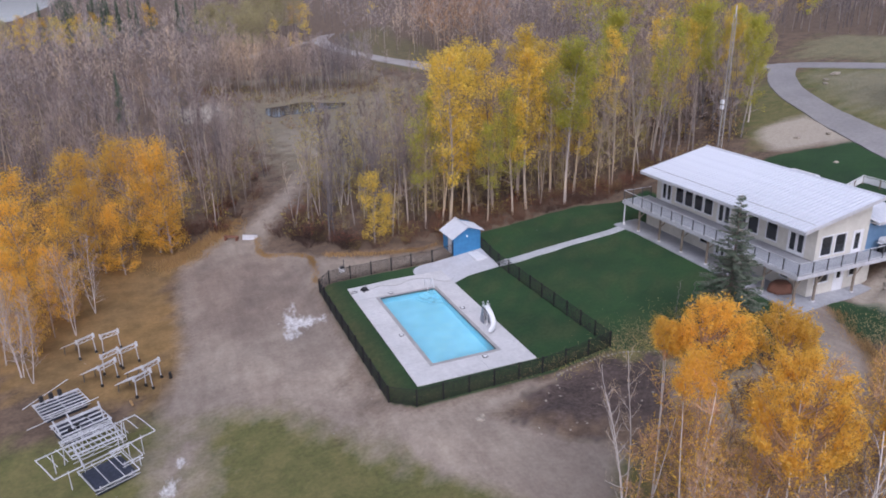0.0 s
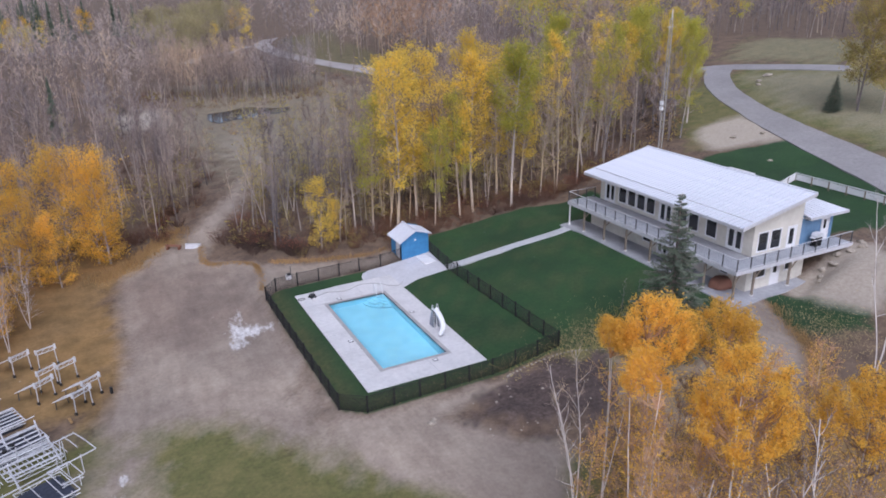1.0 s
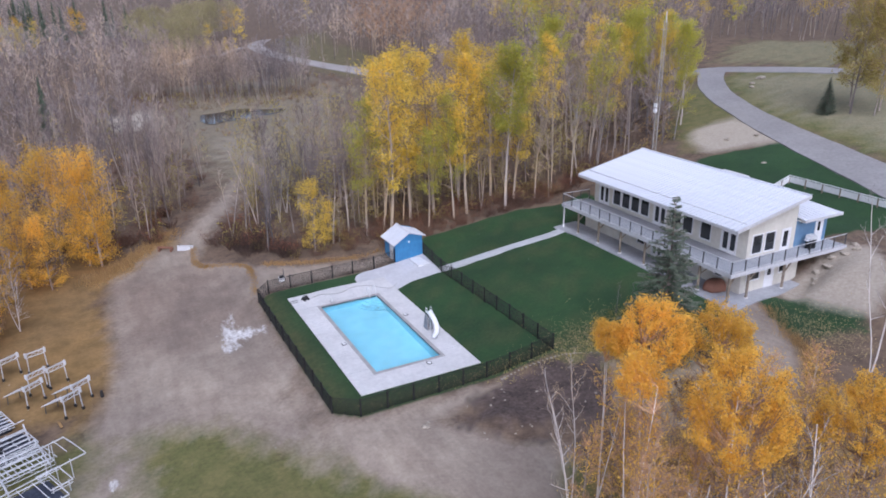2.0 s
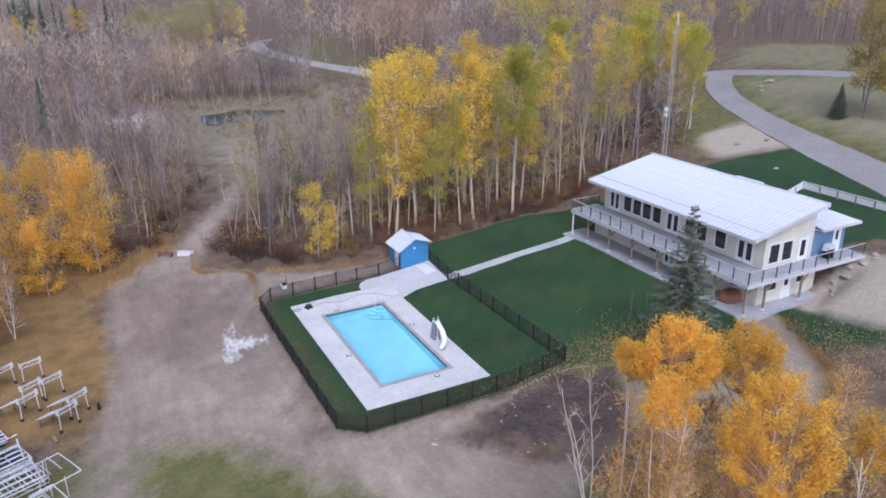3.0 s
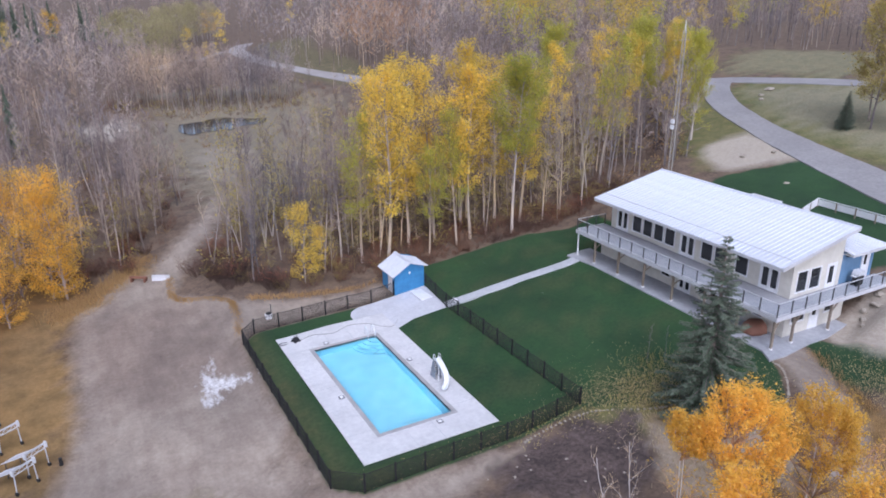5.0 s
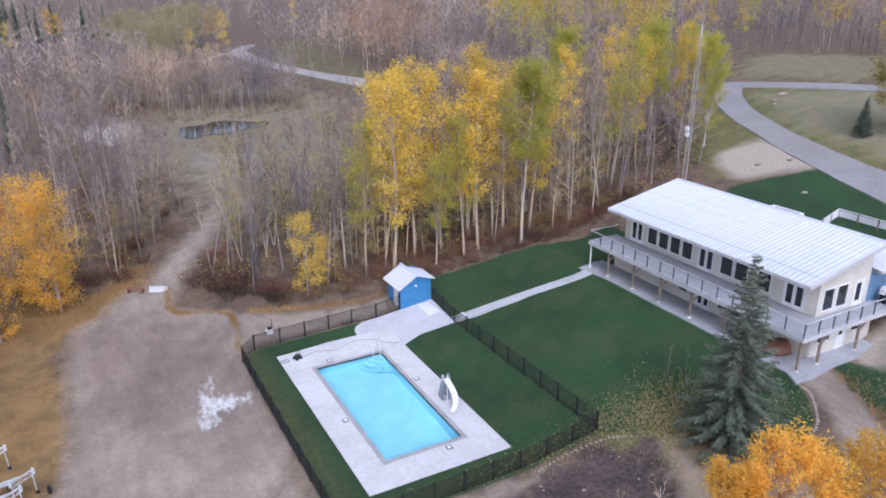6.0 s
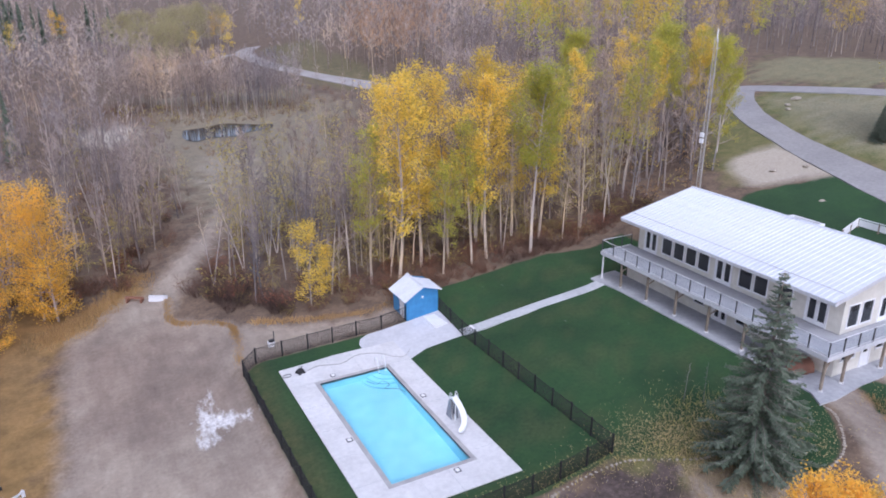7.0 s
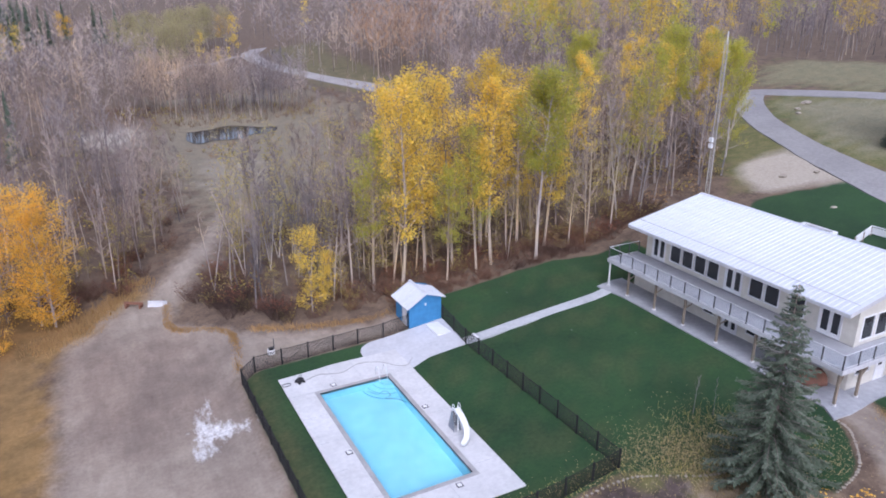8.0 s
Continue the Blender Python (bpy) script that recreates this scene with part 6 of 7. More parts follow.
# golden birches in the foreground and by the docks
for k, x, y, h in ((0, 22.0, 21.3, 14.1), (1, 25.2, 20.5, 13.3), (2, 20.5, 15.1, 14.7), (3, 20.4, 22.3, 13.0), (4, 19.2, 18.9, 13.5), (1, 25.3, 13.2, 12.6)):
    stand(GOLD[k], x, y, 77 * k, 1.0, "golden birches by the drive")
for i, (x, y, h) in enumerate([(21.8, 17.4, 11.0), (19.6, 19.6, 10.6), (16.6, 15.4, 11.0), (23.2, 15.6, 11.8), (26.2, 17.0, 10.6), (28.4, 20.4, 9.4), (17.4, 20.6, 8.6), (30.5, 18.5, 9.6), (22.6, 11.6, 11.4), (22.6, 23.8, 7.6), (24.8, 22.6, 8.4), (19.0, 17.2, 10.0), (27.2, 22.4, 7.6), (20.6, 20.8, 9.6), (24.6, 25.0, 5.4), (27.6, 24.0, 6.2), (31.5, 23.5, 6.0), (18.4, 15.8, 10.2), (20.2, 17.4, 9.8), (23.8, 18.6, 9.6), (26.0, 15.0, 10.4), (20.0, 12.6, 11.2), (28.0, 17.6, 9.8), (24.4, 12.4, 11.0)]):
    stand(HAZE[i % 3], x, y, i * 83, h / 11.0, "russet birches by the drive")
for i, (x, y, h) in enumerate([(21.0, 25.2, 9.4), (18.6, 21.6, 10.4), (17.9, 13.6, 12.2), (22.0, 12.4, 12.4), (16.3, 12.9, 11.0), (23.4, 13.3, 11.0), (44.3, 23.9, 13.0)]):
    stand(SLIM[i % 3], x, y, i * 111, h / 12.0, "bare birches by the drive")
for i, (x, y, h) in enumerate([(-0.6, 79.2, 12.4), (-3.2, 81.0, 12.9), (-8.2, 80.0, 12.2), (-6.0, 75.5, 10.0), (-9.3, 70.5, 9.8), (-11.8, 68.5, 11.4), (-13.5, 76.5, 11.5), (-4.2, 74.5, 8.0), (-13.0, 63.0, 9.0), (-9.0, 65.5, 7.4), (-16.5, 70, 10.5), (0.5, 78.2, 11.2), (-11.5, 60.5, 7.0), (-15, 64, 9.0)]):
    stand(PUFF[i % 3], x, y, i * 57, h / 12.2, "golden birches beside the lot")
for i, (x, y, h) in enumerate([(-10.9, 55.6, 8.2), (-11.8, 56.9, 8.8), (-8.3, 62.6, 9.4), (-13.2, 59.5, 9.0), (-6.8, 66.5, 8.5)]):
    stand(PALE[i % 3], x, y, i * 91, 0.85 * h / 12.0, "bare birches beside the lot")
for i, (x, y) in enumerate([(-12.1, 60.4), (-10.9, 59.4), (-9.9, 62.9), (-13.9, 66.5), (-11.6, 64.0), (-8.4, 65.2)]):
    stand(HAZE[i % 3], x, y, i * 67, 0.55 + 0.06 * (i % 3), "russet birches beside the lot")

# yellow aspens along the wood edge behind the shed
for i, (x, y, h, k) in enumerate([(42.4, 66.3, 18.4, 5), (38.6, 68.4, 18.6, 0), (39.4, 71.8, 20.6, 1), (35.6, 70.8, 19.6, 2), (32.6, 70.8, 19.2, 3), (29.4, 69.0, 20.2, 0), (31.0, 74.5, 18.6, 1), (45.2, 69.0, 17.2, 2), (41.4, 74.0, 18.6, 3), (27.2, 70.5, 15.5, 4), (36.6, 67.8, 14.5, 4), (34.6, 74.6, 19.8, 2), (43.6, 71.6, 18.0, 3), (33.6, 68.1, 11.5, 4)]):
    stand(YELLOW[k], x, y, i * 49, h / 16.5, "yellow aspens behind the shed")
for i, (x, y, h, k) in enumerate([(57.5, 70.5, 17.5, 4), (65.8, 75.5, 17.0, 0), (71.0, 79.0, 17.0, 5), (76.0, 83.0, 17.0, 4), (68.0, 83.0, 17.5, 2), (75.0, 77.5, 15.5, 3), (57.0, 78.0, 16.0, 1), (63.0, 88.0, 17.0, 5), (80.0, 80.5, 15.5, 4), (78.5, 76.5, 14.5, 5), (83.0, 86.0, 15.5, 0), (73.0, 72.0, 13.0, 4)]):
    stand(YELLOW[k], x, y, i * 61, h / 16.5, "yellow aspens behind the house")
stand(SMALL[0], 20.7, 69.0, 20, 1.05)
stand(SMALL[1], 23.0, 71.4, 140, 0.62)
stand(FIR[0], 35.3, 33.7, 0, 1.0)


# ---- the woods ----
def wood_free(x, y):
    """Where no forest tree stands."""
    if y < 66.5 and x > 14:
        return True
    for line, w in ((ROAD_RIGHT, 6.0), (ROAD_CROSS, 5.0), (ROAD_FAR, 6.5), (ROAD_BRANCH, 4.0), (TRACK, 3.4)):
        if float(dist_line(np.array(x), np.array(y), line)) < w:
            return True
    X, Y = np.array(x), np.array(y)
    if inside(X, Y, LOT) > -1.0 or inside(X, Y, SAND) > -2.5 or inside(X, Y, FIELD) > -2 or inside(X, Y, DRY) > 0.5 or inside(X, Y, BACK_LAWN) > -3:
        return True
    if inside(X, Y, [(10, 62), (26, 62), (27, 67.5), (17.5, 68.2), (14.5, 74), (10, 75)]) > 0:
        return True
    if inside(X, Y, [(66, 58), (90, 66), (96, 84), (88, 86), (78, 75), (72, 70)]) > 0:
        return True
    if inside(X, Y, POND) > -2 or inside(X, Y, CLEARING) > 0 or inside(X, Y, REEDS) > 1 or inside(X, Y, GAP) > 0:
        return True
    return False


OPEN = [(15, 95), (30, 96), (46, 112), (62, 135), (73, 150), (66, 170), (60.5, 232), (52, 258), (34, 244), (26, 205), (16, 165), (11, 128)]


def scatter(poly, gap, seed, thin=1.0):
    """Loose points about gap apart inside an outline."""
    r = random.Random(seed)
    xs, ys = [p[0] for p in poly], [p[1] for p in poly]
    out = []
    y = min(ys)
    while y < max(ys):
        x = min(xs)
        while x < max(xs):
            px, py = x + r.uniform(-0.48, 0.48) * gap, y + r.uniform(-0.48, 0.48) * gap
            if r.random() < thin and inside(np.array(px), np.array(py), poly) > 0 and not wood_free(px, py):
                out.append((px, py))
            x += gap
        y += gap
    return out


NEAR_LEFT = [(-22, 60), (-17, 76), (-10, 84), (3, 84), (6.5, 82), (11, 88), (15, 97), (17, 120), (-60, 120), (-45, 60)]
NEAR_MID = [(12, 79), (16, 71), (27, 69), (45, 67.5), (56, 66.5), (66, 68), (72, 72), (80, 78), (88, 92), (82, 118), (46, 118), (40, 102), (24, 96), (17, 88)]
near_points = scatter(NEAR_LEFT, 3.1, 1) + scatter(NEAR_MID, 3.0, 2)
near_points.sort(key=lambda p: math.hypot(p[0] - 18, p[1] - 60))
rest = []
for i, (x, y) in enumerate(near_points):
    u = rt.random()
    low = inside(np.array(x), np.array(y), OPEN) > 0
    if low and u < 0.2:
        continue
    pick = SPARSE if (14 < x < 60 and y < 84 and u < 0.32) or u < 0.015 else BARE if u < 0.78 else THIN
    t = pick[rt.randrange(len(pick))]
    if i < 290 or (pick is SPARSE and i < 420):
        stand(t, x, y, rt.uniform(0, 360), rt.uniform(0.70, 1.1) * (0.7 if low else 1), "woods around the lot", tilt=(rt.uniform(-4, 4), rt.uniform(-4, 4)))
    else:
        rest.append((x, y))

# leafy saplings under the wood edge
for i, (x, y) in enumerate(scatter([(13, 80), (16, 72), (24, 70), (45, 68.5), (57, 67), (60, 76), (40, 84), (24, 92), (16, 90)], 3.4, 71, 0.7)):
    stand(OLIVE[i % 3], x, y, rt.uniform(0, 360), rt.uniform(0.45, 1.0), "saplings at the wood edge")
for i, (x, y) in enumerate([(9.2, 90.5), (8.0, 92.0), (10.6, 93.6), (6.4, 89.0), (3.6, 88.2), (12.0, 97.5), (-1.5, 88.5), (7.2, 96.0), (20.5, 92.0), (22.8, 90.0), (18.8, 88.6), (21.6, 96.5), (25.5, 95.0)]):
    stand(OLIVE[i % 3], x, y, i * 70, 0.5 + 0.1 * (i % 4), "saplings along the track")
for x, y, h in ((19.9, 80.0, 11.0), (17.2, 79.3, 9.5), (21.6, 83, 11.5), (13.9, 77.4, 9.0), (24.5, 78.5, 11.0)):
    stand(WHITE[int(x) % 3], x, y, x * 50, h / 12.0, "pale bare birches at the wood edge")

# wood-edge brush
EDGE = [(13.0, 76.5), (14.6, 71.0), (18.4, 68.2), (26.5, 68.2), (34.5, 68.2), (43.4, 67.6), (50, 66.6), (57, 66.4)]
for i in range(170):
    k = rt.randrange(len(EDGE) - 1)
    f = rt.random()
    x = EDGE[k][0] + (EDGE[k + 1][0] - EDGE[k][0]) * f + rt.uniform(-1.0, 1.2)
    y = EDGE[k][1] + (EDGE[k + 1][1] - EDGE[k][1]) * f + abs(rt.gauss(0, 2.6)) - 0.2
    t = (BRUSH + BRUSHY)[min(4, rt.randrange(7) % 5)]
    stand(t, x, y, rt.uniform(0, 360), rt.uniform(0.6, 1.15), "brush at the wood edge")
for i in range(130):
    x = rt.uniform(27, 57)
    stand(BRUSH[i % 3], x, 66.0 + rt.uniform(-0.4, 1.5), rt.uniform(0, 360), rt.uniform(0.35, 0.65), "brush at the wood edge")
EDGE = [(3.5, 83.0), (1.0, 84.5), (-2, 86), (6.5, 86.5), (9.0, 91), (12.5, 98), (17.0, 83), (21.0, 91), (14.4, 78.5)]
for i in range(60):
    x, y = EDGE[rt.randrange(len(EDGE))]
    stand((BRUSH + BRUSHY)[rt.randrange(5)], x + rt.gauss(0, 1.2), y + rt.gauss(0, 1.2), rt.uniform(0, 360), rt.uniform(0.6, 1.2), "brush at the wood edge")


def far_woods(name, points, forms, label, seed, scale=(0.8, 1.2), low=0.45):
    """Many distant trees as one mesh of each material."""
    r = random.Random(seed)
    buckets = {}
    for x, y in points:
        form = forms[r.randrange(len(forms))]
        s, a = r.uniform(*scale), r.uniform(0, 6.283)
        if inside(np.array(x), np.array(y), OPEN) > 0:
            s *= low
        z = land_z(x, y) - 0.1
        c, sn = math.cos(a) * s, math.sin(a) * s
        for key, mat in form:
            src, faces = key
            b = buckets.setdefault(mat.name, [mat, [], [], 0])
            v = np.stack([src[:, 0] * c - src[:, 1] * sn + x, src[:, 0] * sn + src[:, 1] * c + y, src[:, 2] * s + z], 1)
            b[1].append(v)
            b[2].append(faces + b[3])
            b[3] += len(src)
    for mat, vs, fs, _ in buckets.values():
        me = bpy.data.meshes.new(name)
        v, f = np.concatenate(vs), np.concatenate(fs)
        me.vertices.add(len(v))
        me.vertices.foreach_set("co", v.ravel())
        me.loops.add(f.size)
        me.loops.foreach_set("vertex_index", f.ravel())
        me.polygons.add(len(f))
        me.polygons.foreach_set("loop_start", np.arange(0, f.size, 3))
        me.update(calc_edges=True)
        me.materials.append(mat)
        tagged(new(name, me), label[mat.name] if isinstance(label, dict) else label, "woods", kind="stuff")


def packed(shape):
    """Vertices and triangles of a shape as arrays."""
    tri = []
    for f in shape.f:
        tri += [(f[0], f[i], f[i + 1]) for i in range(1, len(f) - 1)]
    return np.array(shape.v), np.array(tri)


def far_form(g, bark, twig, leaf):
    out = []
    for s, m in ((g.wood, bark), (g.twigs, twig), (g.leaves, leaf)):
        if s.v:
            out.append((packed(s), m))
    return out


# far trees use the twig colour lightened to imitate haze
FAR_BARE = [far_form(tree_form(200 + i, 11.5, 0.10, 0.34, 2.1, 13, 4, 8, 0, 0, rise=1.25, twig_w=0.021, sides=3, segs=5, light=True), M["bark" if i else "aspen"], M["haze_twig" if i % 2 else "twig"], None) for i in range(5)]
FARTHER = [far_form(tree_form(210 + i, 11.5, 0.12, 0.36, 2.5, 8, 3, 7, 0, 0, rise=1.1, twig_w=0.037, sides=3, segs=3, light=True), M["bark" if i else "aspen"], M["haze_twig"], None) for i in range(5)]
FAR_RUSSET = [far_form(tree_form(215 + i, 12.5, 0.12, 0.30, 2.6, 10, 3, 8, 0, 0, rise=1.1, twig_w=0.05, sides=3, segs=3, light=True), M["bark"], M["rusty"], None) for i in range(2)]
FAR_LEAF = [far_form(tree_form(220 + i, 13.0, 0.11, 0.32, 2.3, 10, 4, 1, 17, 0.20, rise=1.1, twig_w=0.03, sides=3, clump=0.9, segs=5, light=True), M["aspen"], M["twig"], M["yellow" if i != 1 else "lime"]) for i in range(3)]
FAR_GOLD = [far_form(tree_form(225, 13.0, 0.11, 0.25, 2.8, 12, 5, 1, 22, 0.20, rise=0.9, twig_w=0.03, sides=3, clump=1.0, segs=5, light=True), M["aspen"], M["twig"], M["gold"])]
FAR_PALE = [far_form(tree_form(226, 13.0, 0.11, 0.30, 2.8, 12, 5, 3, 20, 0.18, rise=1.0, twig_w=0.03, sides=3, clump=1.0, segs=5, light=True), M["aspen"], M["twig"], M["fawn"])]
FAR_DULL = [far_form(tree_form(240 + i, 10.5, 0.10, 0.25, 2.0, 12, 4, 6, 9, 0.11, rise=1.2, twig_w=0.02, sides=3, clump=0.6, keep=0.8, segs=5, light=True), M["bark"], M["twig"], M["tan" if i else "olive"]) for i in range(2)]
def small_fir(seed):
    g = Grow(seed)
    g.wood.tube([(0, 0, -0.3), (0, 0, 12.0)], [0.16, 0.02], 4, cap=False)
    for i in range(190):
        f = (i + g.rnd(0, 1)) / 190
        z, a, r = 1.2 + 10.6 * f, g.rnd(0, 6.283), (2.3 * (1 - f) ** 0.9 + 0.15) * g.rnd(0.6, 1.1)
        c, d = math.cos(a), math.sin(a)
        w = 0.16 * r + 0.12
        g.leaves.add([(0.1 * r * c - w * d, 0.1 * r * d + w * c, z + 0.35), (0.1 * r * c + w * d, 0.1 * r * d - w * c, z + 0.25), (r * c, r * d, z - 0.3 * r)], [(0, 1, 2)])
    return g


FAR_FIR = [far_form(small_fir(230 + i), M["bark"], M["twig"], M["needles"]) for i in range(2)]
labels = {"hazed_grey_twigs": "twigs of the distant bare woods, colour paled for haze", "russet_twigs": "russet twigs of distant bare trees", "tan_yellow_leaves": "tan leaves in the distant woods", "grey_twigs": "hazy grey twigs of the distant bare woods", "aspen_bark": "pale slender trunks of the distant woods", "grey_bark": "grey trunks of the distant woods", "yellow_aspen_leaves": "yellow leaves in the distant woods", "yellow_green_leaves": "fading green leaves in the distant woods", "golden_birch_leaves": "golden leaves in the distant woods", "olive_yellow_leaves": "olive leaves in the distant woods", "pale_olive_leaves": "pale olive leaves in the distant woods", "spruce_needles": "dark spruces in the distant woods"}
mid_a = scatter([(-75, 115), (18, 115), (14, 140), (16, 165), (-95, 165)], 4.2, 31) + scatter([(40, 116), (80, 116), (100, 103), (125, 112), (140, 165), (46, 165)], 4.3, 32)
mid_b = scatter([(-140, 163), (160, 163), (200, 250), (-170, 250)], 5.4, 33)
mid_c = scatter([(-60, 248), (230, 248), (300, 400), (-40, 400)], 9.8, 34) + scatter([(-230, 200), (-60, 248), (-60, 440), (-330, 440), (-280, 300)], 11.0, 36)
right = scatter([(120, 84), (140, 60), (170, 60), (230, 180), (160, 190), (128, 118)], 5.0, 35)
side = scatter([(-75, 60), (-24, 62), (-45, 112), (-80, 118)], 4.2, 37)
woods = [p for p in mid_a + mid_b + mid_c + right + side if not (p[1] > 300 and p[0] < -0.09 * p[1] - 6)]
fr = random.Random(77)
bare, leafy, firs, dull = list(rest), [], [], []
for x, y in woods:
    u = fr.random()
    warm = 0.13 if x > 70 + 0.45 * (y - 100) else 0.0
    if inside(np.array(x), np.array(y), OPEN) > 0 and u < (0.2 if y < 126 else 0.45):
        continue
    if u < warm:
        leafy.append((x, y))
    elif u < 0.2 and 12 < x < 75 and y < 150:
        dull.append((x, y))
    elif u > 0.997:
        firs.append((x, y))
    else:
        bare.append((x, y))
far_woods("far_woods", [p for p in bare if p[1] < 165], FAR_BARE, labels, 1, (0.75, 1.2))
far_woods("far_woods", [p for p in bare if p[1] >= 165], FARTHER, labels, 5, (0.75, 1.25))
far_woods("far_woods", leafy, FAR_LEAF, labels, 2, (0.85, 1.3))
far_woods("far_woods", dull + [p for i, p in enumerate(rest) if i % 9 == 0], FAR_DULL, labels, 23, (0.7, 1.0), 0.7)
far_woods("far_woods", scatter([(14, 97), (30, 96), (46, 112), (60, 135), (52, 140), (20, 137)], 4.2, 97, 0.8), FAR_DULL, labels, 25, (0.42, 0.62), 0.85)
far_woods("far_woods", firs, FAR_FIR, labels, 3, (0.6, 1.2))
far_woods("far_woods", [(-7.5, 352), (-10, 356), (3.5, 350), (1, 344), (21, 360), (24, 364), (-14, 338), (10, 384), (-22, 330), (30, 372), (-32, 338), (-4, 372)], FAR_FIR, labels, 6, (1.15, 1.5))
far_woods("far_woods", [(9, 372), (12, 376), (-18, 318), (-24, 312), (-30, 322), (-36, 306), (-44, 312), (-12, 330)], FAR_GOLD, labels, 7, (0.8, 1.0))
far_woods("far_woods", [(64, 318), (68, 324), (44, 252), (46, 249)], FAR_GOLD + FAR_LEAF[:1], labels, 18, (0.8, 1.05))
far_woods("far_woods", scatter([(26, 285), (62, 285), (66, 325), (30, 330)], 6.5, 93, 0.85), FAR_PALE, labels, 19, (1.0, 1.25))
far_woods("far_woods", scatter([(74, 168), (92, 172), (100, 212), (76, 216)], 4.2, 94), FAR_RUSSET, labels, 20, (0.95, 1.3))
for x, y, k in ((93.0, 64.3, 0.42), (94.6, 65.4, 0.34)):
    stand(FIR[0], x, y, 70 * x, k, label="small dark spruce in the field by the road")
for i, (x, y, k) in enumerate([(94.9, 62.0, 1.28), (97.6, 64.0, 1.2), (98.0, 60.0, 1.3), (95.5, 59.0, 1.05)]):
    stand(TAN[i % 2], x, y, 80 * i, k, "fading trees in the field")
far_woods("far_woods", scatter([(16, 160), (48, 158.5), (52, 168), (12, 170)], 1.5, 95, 0.95), FAR_BARE, labels, 22, (0.75, 1.0), 1.0)
far_woods("far_woods", scatter([(-52, 250), (-8, 262), (-4, 292), (-60, 290)], 6.0, 92, 0.7), FAR_PALE + FAR_LEAF[:1], labels, 17, (0.8, 1.05))
far_woods("far_woods", [(52, 249), (55, 252), (50, 254), (90, 290)], FAR_LEAF[:1], labels, 8, (0.9, 1.1))
far_woods("far_woods", [(27, 246), (30, 250), (33, 254), (37, 262), (41, 270), (44, 276), (34, 247), (38, 251), (42, 257), (46, 264), (24, 243), (28, 255), (32, 264), (36, 272), (20, 250), (40, 280)], FAR_PALE, labels, 9, (0.9, 1.1))
far_woods("far_woods", scatter([(-34, 400), (0, 400), (-20, 900), (-74, 900)], 12, 96), FARTHER + FAR_FIR, labels, 24, (1.0, 1.5))
ridge = [p for p in scatter([(-120, 400), (330, 400), (600, 520), (640, 900), (-60, 900), (-20, 520)], 27, 38) if p[0] > -0.086 * p[1]]
far_woods("far_woods", ridge, FARTHER, labels, 4, (1.2, 2.2))


# ---- pond in the woods ----
def pond():
    s = Shape()
    ring = curved(POND + POND[:1], 4)[:-1]
    z = 1.55
    s.add([(x, y, z) for x, y in ring], [tuple(range(len(ring)))])
    return solo("pond", s, M["pond"], "small dark pond reflecting pale trunks", "pond", "structure")


pond()
for i in range(13):
    a = i / 12 + 0.03 * math.sin(5 * i)
    stand(WHITE[i % 3], 22 + 20 * a + 0.5 * math.sin(9 * i), 160.6 + 1.6 * math.sin(2.7 * i), 50 * i, 0.55 + 0.1 * (i % 4), "pale trunks behind the pond")

# ---- undergrowth of the woods ----
def low_brush(seed, h, n, leaves):
    g = Grow(seed)
    for i in range(n):
        a, o = g.rnd(0, 6.28), g.rnd(0, 0.7)
        p = Vector((o * math.cos(a), o * math.sin(a), -0.1))
        e = p + Vector((math.cos(a) * g.rnd(0.1, 0.8), math.sin(a) * g.rnd(0.1, 0.8), 1)).normalized() * h * g.rnd(0.5, 1.1)
        g.sliver(p, e, 0.022, True)
        for k in range(5):
            u = p.lerp(e, g.rnd(0.25, 1))
            q = u + Vector((g.rnd(-1, 1), g.rnd(-1, 1), g.rnd(0.1, 1))).normalized() * h * g.rnd(0.15, 0.4)
            g.sliver(u, q, 0.016, True)
            for m in range(leaves):
                g.leaf(u.lerp(q, g.rnd(0.2, 1.1)), 0.12 * g.rnd(0.7, 1.4))
    return g


LOW = [far_form(low_brush(300 + i, 1.6, 12, 0), M["bark"], M["red_twig"], None) for i in range(3)] + [far_form(low_brush(310 + i, 2.0, 10, 1), M["bark"], M["red_twig"], M["straw" if i else "olive"]) for i in range(2)]
brush_at = scatter(NEAR_LEFT, 2.3, 51, 0.8) + scatter(NEAR_MID, 2.1, 52, 0.85) + scatter(GLADE, 3.0, 53, 0.8)
under_labels = {"reddish_brush": "low reddish-brown undergrowth beneath the trees", "dry_grass": "dry leaves on the undergrowth", "olive_yellow_leaves": "fading olive leaves on the undergrowth", "grey_bark": "stems of the undergrowth"}
brush_at += scatter([(14, 157.5), (50, 155.5), (52, 164), (12, 166)], 1.2, 54)
far_woods("undergrowth", brush_at, LOW, under_labels, 9, (0.6, 1.3), 0.7)


